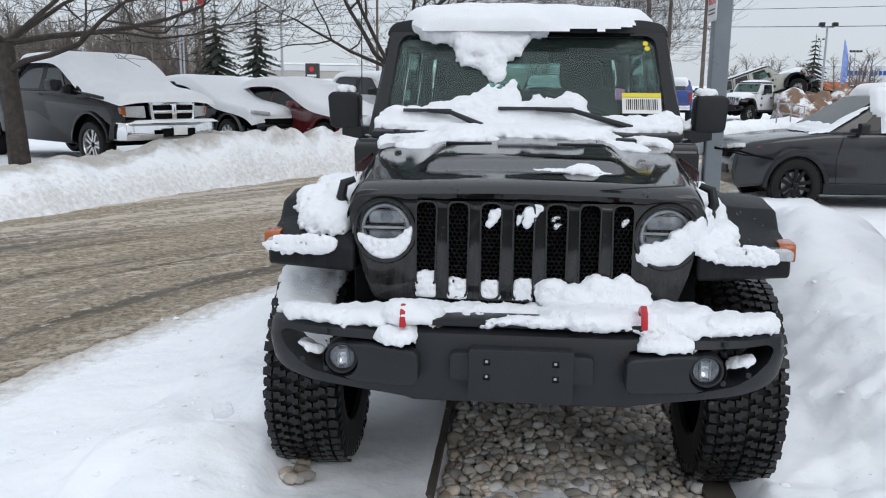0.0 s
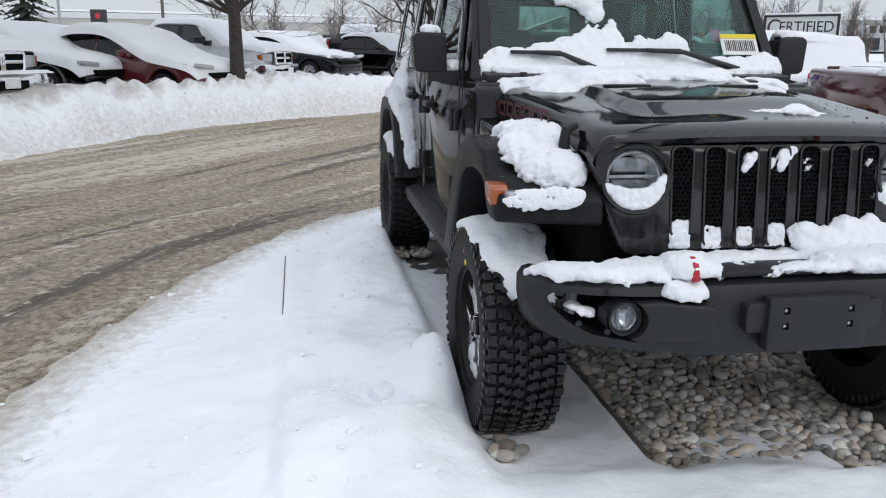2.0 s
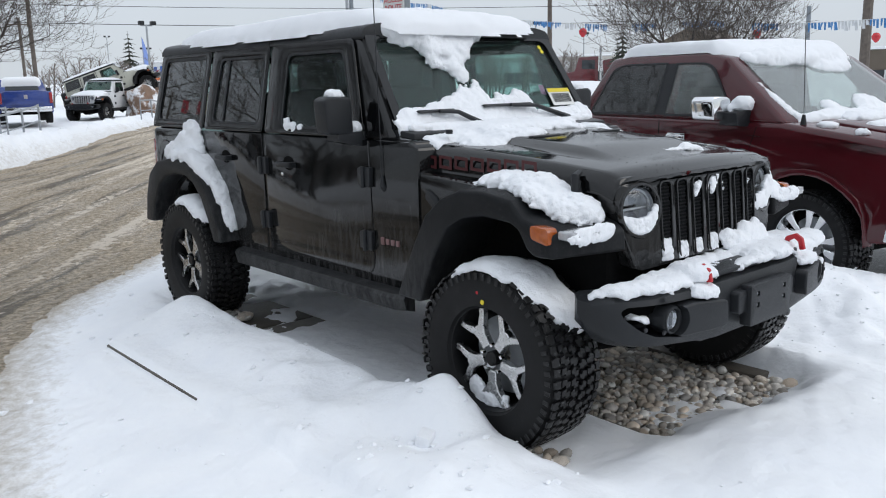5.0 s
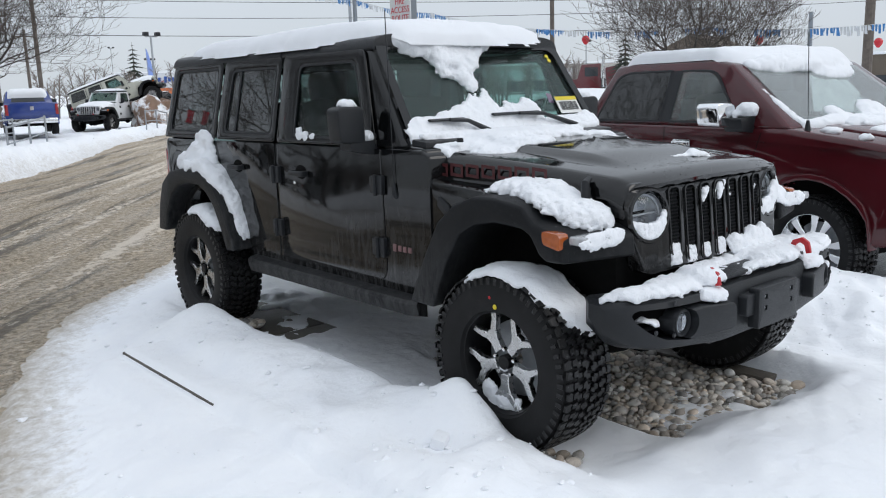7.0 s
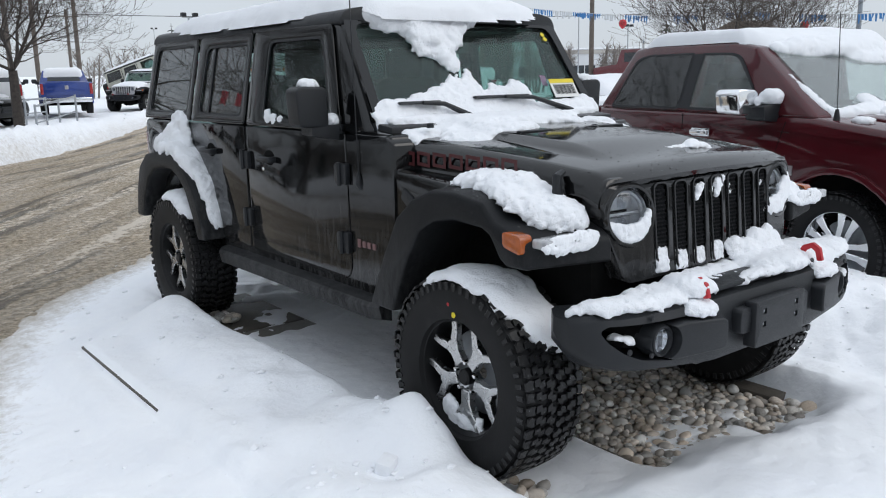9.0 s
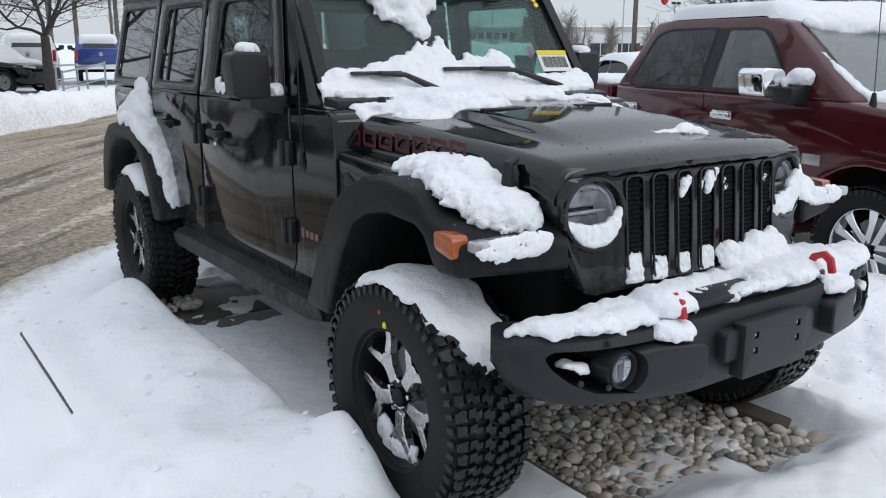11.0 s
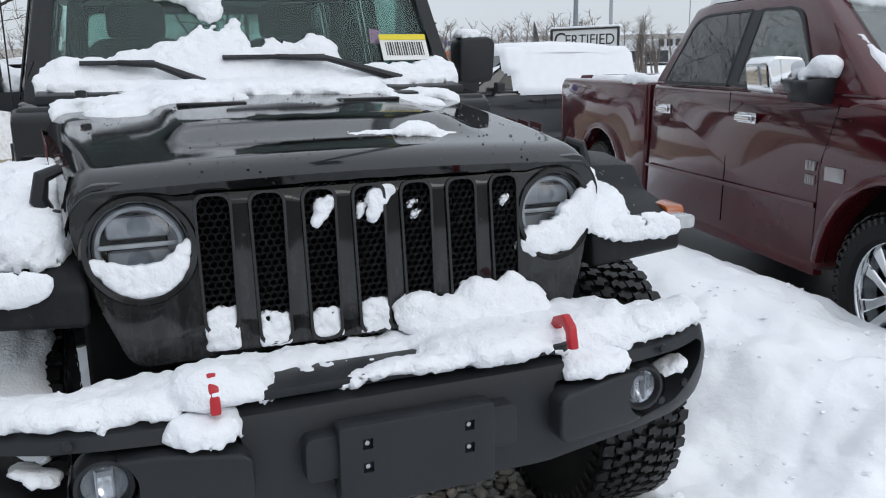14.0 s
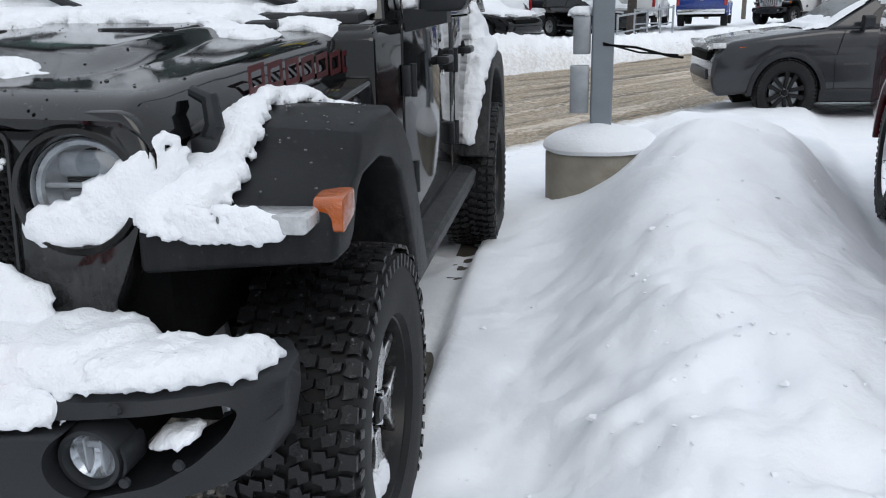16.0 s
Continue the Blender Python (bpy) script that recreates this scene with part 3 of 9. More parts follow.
def ground_height(x, y):
    x, y = np.asarray(x, float), np.asarray(y, float)
    dn = signed(x, y, NEAR_EDGE) + 0.10 * np_noise(x, y, 1.6, 3) + 0.05 * np_noise(x, y, 6.0, 4)
    df = -signed(x, y, FAR_EDGE) + 0.16 * np_noise(x, y, 1.1, 5) + 0.06 * np_noise(x, y, 5.0, 6)
    n1, n2, n3 = np_noise(x, y, 0.9, 7), np_noise(x, y, 3.2, 8), np_noise(x, y, 13.0, 9)
    # the near side: a soft rise from the road to the pad on which the vehicle stands
    z = -0.16 + 0.07 * smooth(0.0, 0.25, dn) + 0.13 * smooth(0.2, 1.5, dn)
    z += 0.02 * n2 * smooth(0.0, 0.6, dn) + 0.030 * n1 * smooth(0.2, 1.0, dn) + 0.007 * n3
    slush = smooth(0.9, 0.1, dn) * (dn > -0.3)
    z += slush * 0.022 * (n3 + 0.6 * np_noise(x, y, 8.0, 12, 2))
    # the raised bed inside the kerb
    inside = smooth(-1.70, -1.66, x) * smooth(2.75, 2.3, y) * smooth(-2.2, -1.4, y) * smooth(1.4, 1.0, x)
    z += 0.045 * inside * (1 - smooth(-1.3, -0.9, x) * 0.2)
    # snow pushed against the wheels
    z += 0.10 * bump_at(x, y, -1.08, 0.30, 0.20, 0.26) + 0.13 * bump_at(x, y, -1.04, 0.10, 0.12, 0.17) + 0.13 * bump_at(x, y, -1.10, 2.72, 0.24, 0.34) + 0.09 * bump_at(x, y, -1.15, 1.5, 0.35, 1.2)
    z += 0.10 * bump_at(x, y, -1.35, -0.25, 0.35, 0.35)
    # footprints and trodden snow beside the front wheel
    for fx, fy, fr in ((-1.25, 0.75, 0.10), (-1.32, -0.05, 0.11), (-1.55, -0.7, 0.12), (-1.0, -0.95, 0.12), (1.25, -0.6, 0.12), (1.5, -0.3, 0.13), (2.1, -0.4, 0.12), (2.5, 0.3, 0.13), (1.9, 0.35, 0.10)):
        z -= 0.045 * bump_at(x, y, fx, fy, fr, fr * 1.3)
    trod = bump_at(x, y, -1.3, 0.3, 0.6, 1.4) + bump_at(x, y, 1.9, 0.0, 1.0, 1.1) + 0.5 * bump_at(x, y, 1.25, 2.0, 0.3, 2.0)
    z += trod * (0.045 * np_noise(x, y, 4.0, 21, 3) - 0.035 * np.abs(np_noise(x, y, 3.1, 22, 3)) + 0.010 * np_noise(x, y, 14.0, 25, 2))
    z += bump_at(x, y, 1.75, -0.1, 0.75, 1.2, 3.0) * (0.030 * np_noise(x, y, 7.0, 26, 3) - 0.030 * np.abs(np_noise(x, y, 5.0, 27, 2)) + 0.012 * np_noise(x, y, 16.0, 28, 2))
    z += 0.014 * np.abs(np_noise(x, y, 2.2, 23)) * smooth(0.3, 1.0, dn)
    # the bed of stones and the slabs under the vehicle
    bed = smooth(-0.42, -0.30, x) * smooth(0.92, 0.82, x) * smooth(-0.75, -0.40, y + 0.22 * n2) * smooth(1.7, 1.1, y)
    z = z * (1 - bed) + bed * (-0.085 + 0.01 * n2 + 0.038 * smooth(0.0, 0.3, np_noise(x, y, 3.0, 71, 3)) * smooth(0.35, -0.35, y))
    slabs = smooth(-1.02, -0.90, x) * (1 - bed) * smooth(0.90, 0.84, x) * smooth(-0.70, -0.35, y) * smooth(4.1, 3.7, y)
    z = z * (1 - slabs) + slabs * (-0.010 + 0.010 * n3 + 0.010 * n2 - 0.045 * smooth(-0.25, 0.05, n2) * smooth(2.0, 2.5, y) * smooth(-0.92, -0.80, x))
    # the kerb line, bare along one stretch
    at_kerb = smooth(-1.96, -1.81, x) * smooth(-1.36, -1.51, x) * smooth(0.95, 1.65, y) * smooth(2.66, 2.52, y)
    z = z * (1 - at_kerb) + at_kerb * (0.022 + 0.045 * smooth(-1.702, -1.672, x) + 0.006 * n2)
    # the mound between the two parked vehicles
    ridge = 0.46 * bump_at(x, y, 2.32, 3.9, 0.98, 1.7, 3.6) + 0.30 * bump_at(x, y, 2.05, 1.5, 0.85, 1.6, 2.6) + 0.17 * bump_at(x, y, 1.95, -0.4, 0.85, 1.2, 2.4)
    side = 1.04 + 0.30 * smooth(1.5, 3.2, y)
    foot = 3.13 + 0.20 * np.maximum(0, y - 2.4) + 0.10 * np.maximum(0, 2.4 - y)
    ridge *= smooth(foot - 0.05, foot - 0.75, x)
    z += ridge * (1 + 0.09 * n1 + 0.06 * n2) * smooth(side - 0.10, side + 0.85, x)
    z += smooth(1.1, 1.5, x) * smooth(3.4, 2.6, x) * smooth(3.0, 1.0, y) * smooth(-2.5, -1.0, y) * (0.035 * np_noise(x, y, 2.6, 61, 3) - 0.06 * np.maximum(0, np_noise(x, y, 3.4, 62, 2)) + 0.030 * np_noise(x, y, 9.0, 63, 3))
    z += 0.13 * bump_at(x, y, 1.72, 2.0, 0.50, 1.3) * smooth(1.15, 1.6, x)
    z += 0.20 * bump_at(x, y, 2.6, 6.0, 0.9, 0.8) + 0.07 * bump_at(x, y, 2.05, 3.15, 0.45, 0.6) + 0.09 * bump_at(x, y, 1.35, 3.3, 0.4, 0.6)
    # the lot beyond, where the pickup stands
    lot = smooth(-0.30, 0.0, x - foot + 0.05 * n2) * smooth(0.0, 0.8, dn)
    z = z * (1 - lot) + lot * (-0.092 + 0.012 * n2)
    # the road bed
    road = (dn < 0) & (df < 0)
    z = np.where(road, np.minimum(z, ROAD_Z - 0.04 - 0.03 * np.minimum(1, np.maximum(0, np.minimum(-dn, -df)))), z)
    # the far side: the ploughed bank, then the lot with the parked row
    tall = np.interp(y, (2.0, 7.0, 9.0, 10.0, 11.0, 12.0, 14.0, 16.0, 18.0, 20.0, 24.0, 30.0), (0.34, 0.44, 0.50, 0.60, 0.70, 0.76, 0.72, 0.76, 0.66, 0.56, 0.45, 0.35))
    clods = 0.16 * np.abs(np_noise(x, y, 3.0, 41, 2)) + 0.09 * np.abs(np_noise(x, y, 6.0, 43, 3)) - 0.16 * smooth(0.12, 0.30, np_noise(x, y, 2.3, 44, 3))
    bank = tall * smooth(-0.05, 0.70, df) * smooth(2.0, 0.9, df) * (1 + 0.12 * n1 + 0.14 * n2 + clods)
    z = np.where(df > 0, -0.15 + 0.10 * smooth(0, 0.3, df) + (0.05 + 0.22 * smooth(21.0, 9.0, y)) * smooth(0.5, 3.0, df) + bank + 0.02 * n2, z)
    # the land rises a little with distance
    far = np.hypot(x, y)
    return z + 0.010 * np.maximum(0, far - 22) * (far < 2000)


def axis(spans):
    out = []
    for lo, hi, step in spans:
        out.append(np.arange(lo, hi, step))
    return np.concatenate(out)


gx = axis([(-600, -100, 50), (-100, -30, 7), (-30, -9, 0.7), (-9, -5.0, 0.11), (-5.0, -3.4, 0.06), (-3.4, 4.2, 0.032), (4.2, 9, 0.16), (9, 30, 0.7), (30, 100, 7), (100, 601, 50)])
gy = axis([(-600, -100, 50), (-100, -20, 8), (-20, -4, 0.8), (-4, -2.2, 0.09), (-2.2, 5.2, 0.032), (5.2, 18, 0.11), (18, 34, 0.3), (34, 80, 1.6), (80, 200, 12), (200, 801, 60)])
GX, GY = np.meshgrid(gx, gy, indexing="ij")
GZ = ground_height(GX, GY)
nxg, nyg = len(gx), len(gy)
verts = np.stack([GX.ravel(), GY.ravel(), GZ.ravel()], 1)
idx = np.arange(nxg * nyg).reshape(nxg, nyg)
quads = np.stack([idx[:-1, :-1], idx[1:, :-1], idx[1:, 1:], idx[:-1, 1:]], -1).reshape(-1, 4)
ground_mesh = bpy.data.meshes.new("ground")
ground_mesh.from_pydata(verts.tolist(), [], quads.tolist())
ground_mesh.shade_smooth()
dirt_near = signed(GX, GY, NEAR_EDGE)
dirt_far = -signed(GX, GY, FAR_EDGE)
dirt = np.clip(0.9 * smooth(0.95, -0.05, dirt_near) * (dirt_near > -1.5) + 0.55 * smooth(1.0, 0.0, dirt_far) * (dirt_far > -0.5), 0, 1)
ploughed = smooth(0.2, 0.8, dirt_far) * smooth(3.4, 2.2, dirt_far) * smooth(20, 14, GY)
for key, values in (("slush", dirt), ("ploughed", ploughed)):
    ground_mesh.attributes.new(key, "FLOAT", "POINT").data.foreach_set("value", values.ravel().astype(np.float32))
ground = tagged(new("ground", ground_mesh), "fresh white snow with trodden patches and brown slush along the road", "snow ground", kind="structure")


def ground_material():
    m = bpy.data.materials.new("snow_ground")
    m.use_nodes = True
    n, l = m.node_tree.nodes, m.node_tree.links
    b = n["Principled BSDF"]
    b.inputs["Roughness"].default_value = 0.75
    tc = n.new("ShaderNodeTexCoord")

    def tex(scale, detail=6.0, rough=0.6):
        t = n.new("ShaderNodeTexNoise")
        t.inputs["Scale"].default_value, t.inputs["Detail"].default_value, t.inputs["Roughness"].default_value = scale, detail, rough
        l.new(tc.outputs["Object"], t.inputs["Vector"])
        return t.outputs["Fac"]

    def attr(key):
        a = n.new("ShaderNodeAttribute")
        a.attribute_name = key
        return a.outputs["Fac"]

    def ranged(value, a, bb, lo=0.0, hi=1.0):
        r = n.new("ShaderNodeMapRange")
        r.inputs["From Min"].default_value, r.inputs["From Max"].default_value = a, bb
        r.inputs["To Min"].default_value, r.inputs["To Max"].default_value = lo, hi
        l.new(value, r.inputs["Value"])
        return r.outputs["Result"]

    def math2(op, a, bb):
        k = n.new("ShaderNodeMath")
        k.operation = op
        for slot, v in zip(k.inputs, (a, bb)):
            if isinstance(v, float):
                slot.default_value = v
            else:
                l.new(v, slot)
        return k.outputs[0]

    def mix(fac, a, bb):
        k = n.new("ShaderNodeMix")
        k.data_type = "RGBA"
        l.new(fac, k.inputs["Factor"])
        for key, v in (("A", a), ("B", bb)):
            if isinstance(v, tuple):
                k.inputs[key].default_value = (*v, 1)
            else:
                l.new(v, k.inputs[key])
        return k.outputs["Result"]

    white = mix(ranged(tex(2.5), 0.35, 0.65), (0.875, 0.895, 0.93), (0.92, 0.935, 0.955))
    slush_mask = ranged(math2("ADD", math2("MULTIPLY", attr("slush"), 0.80), math2("MULTIPLY", tex(13.0, 9.0, 0.75), 0.9)), 0.74, 1.16)
    grime_mask = ranged(math2("ADD", math2("MULTIPLY", attr("ploughed"), 0.35), math2("MULTIPLY", tex(1.7, 9.0, 0.72), 0.8)), 0.56, 0.76)
    col = mix(grime_mask, white, (0.50, 0.475, 0.44))
    col = mix(slush_mask, col, (0.42, 0.375, 0.315))
    l.new(col, b.inputs["Base Color"])
    bp = n.new("ShaderNodeBump")
    bp.inputs["Distance"].default_value = 0.016
    bp.inputs["Strength"].default_value = 1.0
    l.new(math2("ADD", tex(9.0, 9.0, 0.55), math2("MULTIPLY", tex(3.1, 3.0), 1.2)), bp.inputs["Height"])
    l.new(bp.outputs["Normal"], b.inputs["Normal"])
    return m


ground_mesh.materials.append(ground_material())


# ---- the road ----
def resample(line, n, start=-25.0):
    pts = [Vector(p) for p in line]
    length = [0.0]
    for a, b in zip(pts, pts[1:]):
        length.append(length[-1] + (b - a).length)
    out = []
    for i in range(n):
        s = length[-1] * i / (n - 1)
        k = max(0, min(len(pts) - 2, int(np.searchsorted(length, s, "right")) - 1))
        out.append(pts[k].lerp(pts[k + 1], (s - length[k]) / (length[k + 1] - length[k])))
    return out


def build_road():
    na, nw = 760, 84
    near, far = resample(NEAR_EDGE[1:-1], na), resample(FAR_EDGE[1:-1], na)
    xs, ys, us, vs = [], [], [], []
    run = 0.0
    for i in range(na):
        a, b = near[i], far[i]
        d = (b - a).normalized()
        a, b = a - d * 0.55, b + d * 0.55
        if i:
            run += ((near[i] + far[i]) / 2 - (near[i - 1] + far[i - 1]) / 2).length
        for j in range(nw + 1):
            p = a.lerp(b, j / nw)
            xs.append(p.x), ys.append(p.y), us.append((b - a).length * j / nw), vs.append(run)
    xs, ys, us, vs = map(np.array, (xs, ys, us, vs))
    rut = 0.018 * np_noise(us, vs * 0.22, 2.4, 31, 3) + 0.012 * np_noise(us, vs * 0.6, 5.0, 33, 3) + 0.024 * np.maximum(0, np_noise(us, vs, 9.0, 34, 2))
    far_off = np.hypot(xs, ys)
    zs = ROAD_Z + rut + 0.010 * np.maximum(0, far_off - 22)
    idx = np.arange(na * (nw + 1)).reshape(na, nw + 1)
    quads = np.stack([idx[:-1, :-1], idx[1:, :-1], idx[1:, 1:], idx[:-1, 1:]], -1).reshape(-1, 4)
    me = bpy.data.meshes.new("road")
    me.from_pydata(np.stack([xs, ys, zs], 1).tolist(), [], quads.tolist())
    me.shade_smooth()
    uv = me.uv_layers.new(name="along")
    loops = np.zeros(len(me.loops), int)
    me.loops.foreach_get("vertex_index", loops)
    uv.data.foreach_set("uv", np.stack([us[loops], vs[loops]], 1).ravel().astype(np.float32))
    m = bpy.data.materials.new("slushy_road")
    m.use_nodes = True
    n, l = m.node_tree.nodes, m.node_tree.links
    b = n["Principled BSDF"]
    tc = n.new("ShaderNodeTexCoord")

    def tex(scale, sx=1.0, sy=1.0, detail=7.0, rough=0.62, uvs=True):
        mp = n.new("ShaderNodeMapping")
        mp.inputs["Scale"].default_value = (sx, sy, 1)
        l.new(tc.outputs["UV" if uvs else "Object"], mp.inputs["Vector"])
        t = n.new("ShaderNodeTexNoise")
        t.inputs["Scale"].default_value, t.inputs["Detail"].default_value, t.inputs["Roughness"].default_value = scale, detail, rough
        l.new(mp.outputs["Vector"], t.inputs["Vector"])
        return t.outputs["Fac"]

    def ranged(value, a, bb, lo=0.0, hi=1.0):
        r = n.new("ShaderNodeMapRange")
        r.inputs["From Min"].default_value, r.inputs["From Max"].default_value = a, bb
        r.inputs["To Min"].default_value, r.inputs["To Max"].default_value = lo, hi
        l.new(value, r.inputs["Value"])
        return r.outputs["Result"]

    def mix(fac, a, bb):
        k = n.new("ShaderNodeMix")
        k.data_type = "RGBA"
        l.new(fac, k.inputs["Factor"])
        for key, v in (("A", a), ("B", bb)):
            if isinstance(v, tuple):
                k.inputs[key].default_value = (*v, 1)
            else:
                l.new(v, k.inputs[key])
        return k.outputs["Result"]

    def add(a, bb, k):
        q = n.new("ShaderNodeMath")
        q.operation = "MULTIPLY_ADD"
        q.inputs[1].default_value = k
        l.new(bb, q.inputs[0])
        l.new(a, q.inputs[2])
        return q.outputs[0]

    bands = tex(1.7, 1.0, 0.05, 3.0, 0.5)
    clumps = tex(9.0, 1.0, 0.75, 11.0, 0.74)
    grit = mix(ranged(tex(16.0, 1.0, 1.0, 10.0, 0.80, False), 0.40, 0.60), (0.20, 0.152, 0.098), (0.68, 0.565, 0.42))
    wet = mix(ranged(add(tex(1.3, 1.5, 0.10, 6.0, 0.6), clumps, 0.35), 0.71, 0.78, 0.0, 0.85), grit, (0.125, 0.105, 0.080))
    tracks = mix(ranged(add(clumps, bands, 0.9), 1.02, 1.06, 0.0, 0.95), wet, (0.78, 0.69, 0.575))
    salt = mix(ranged(tex(0.8, 1.0, 0.6, 8.0, 0.7), 0.66, 0.72, 0.0, 0.7), tracks, (0.42, 0.27, 0.10))
    l.new(salt, b.inputs["Base Color"])
    l.new(ranged(tex(2.0, 1.3, 0.3), 0.4, 0.65, 0.42, 0.85), b.inputs["Roughness"])
    bp = n.new("ShaderNodeBump")
    bp.inputs["Distance"].default_value = 0.08
    l.new(tex(9.0, 1.0, 1.0, 12.0, 0.75, False), bp.inputs["Height"])
    l.new(bp.outputs["Normal"], b.inputs["Normal"])
    me.materials.append(m)
    return tagged(new("road", me), "wet brown slushy asphalt road with tyre tracks", "road", kind="structure")


build_road()


def surface_sheet(name, label, category, cx, cy, sx, sy, turn, z, mat, step=0.12):
    bm = bmesh.new()
    nx, ny = int(sx / step), int(sy / step)
    rows = []
    for i in range(nx + 1):
        row = []
        for j in range(ny + 1):
            x, y = sx * (i / nx - 0.5), sy * (j / ny - 0.5)
            e = min(1.0, (0.5 - abs(i / nx - 0.5)) * sx / 0.4, (0.5 - abs(j / ny - 0.5)) * sy / 0.4)
            row.append(bm.verts.new((x, y, 0.012 * fbm(x, y, 3) + 0.03 * (e - 1 + 0.5 * fbm(x * 2, y * 2, 1)))))
        rows.append(row)
    for i in range(nx):
        for j in range(ny):
            bm.faces.new((rows[i][j], rows[i + 1][j], rows[i + 1][j + 1], rows[i][j + 1]))
    ob = mesh_object(name, bm, mat)
    ob.matrix_basis = pose(cx, cy, z, 0, 0, turn)
    return tagged(ob, label, category, kind="structure")


# added dark sheet behind the camera, out of view: dims reflections and bounce on the grille
lane = surface_sheet("lane", "unseen dark asphalt sheet behind the camera, added to darken reflections", "lane", 16.0, -10.4, 40.0, 12.0, 0.0, 0.06, ASPHALT, 0.4)


# ---- the four-door off-roader: forward is -y, the front axle at y = 0, the ground at z = 0 ----
WB = 3.0
TYRE_R, TYRE_W = 0.416, 0.285
HUB_X, HUB_Z = 0.825, 0.380


def slab_map(sign, z0=1.29, x0=0.806, lean=0.17):
    """The upper side wall, which leans inwards above the belt line."""
    def place(y, z):
        x = x0 - max(0.0, z - z0) * lean
        return Vector((sign * x, y, z)), Vector((sign, 0, 0.12)).normalized()
    return place


def offset_outline(points, d):
    """Moves a convex outline inwards by d."""
    c = Vector((sum(p[0] for p in points) / len(points), sum(p[1] for p in points) / len(points)))
    out = []
    for p in points:
        v = Vector(p) - c
        sx = d if v.x > 0 else -d
        sy = d if v.y > 0 else -d
        out.append((p[0] - sx * min(1, abs(v.x) / 0.1), p[1] - sy * min(1, abs(v.y) / 0.1)))
    return out


def hood_half(y):
    t = (y + 0.48) / 1.25
    return 0.632 + 0.098 * max(0.0, min(1.0, t))


def hood_z(x, y):
    """The top of the hood: crowned, with a raised middle that fades towards the front and rounded edges."""
    t = max(0.0, min(1.0, (y + 0.48) / 1.25))
    z = 1.198 + 0.118 * t - 0.02 * t * t
    w = hood_half(y)
    a = abs(x) / w
    z -= 0.022 * a * a + 0.055 * max(0.0, a - 0.90) ** 2 / 0.01 * 1.0
    b = max(0.0, min(1.0, (y + 0.30) / 0.30))
    b = b * b * (3 - 2 * b)
    s = max(0.0, min(1.0, (0.43 - abs(x)) / 0.07))
    z += 0.030 * b * s * s * (3 - 2 * s)
    f = max(0.0, (-0.38 - y) / 0.10)
    z -= 0.030 * min(1.0, f) ** 2
    return z


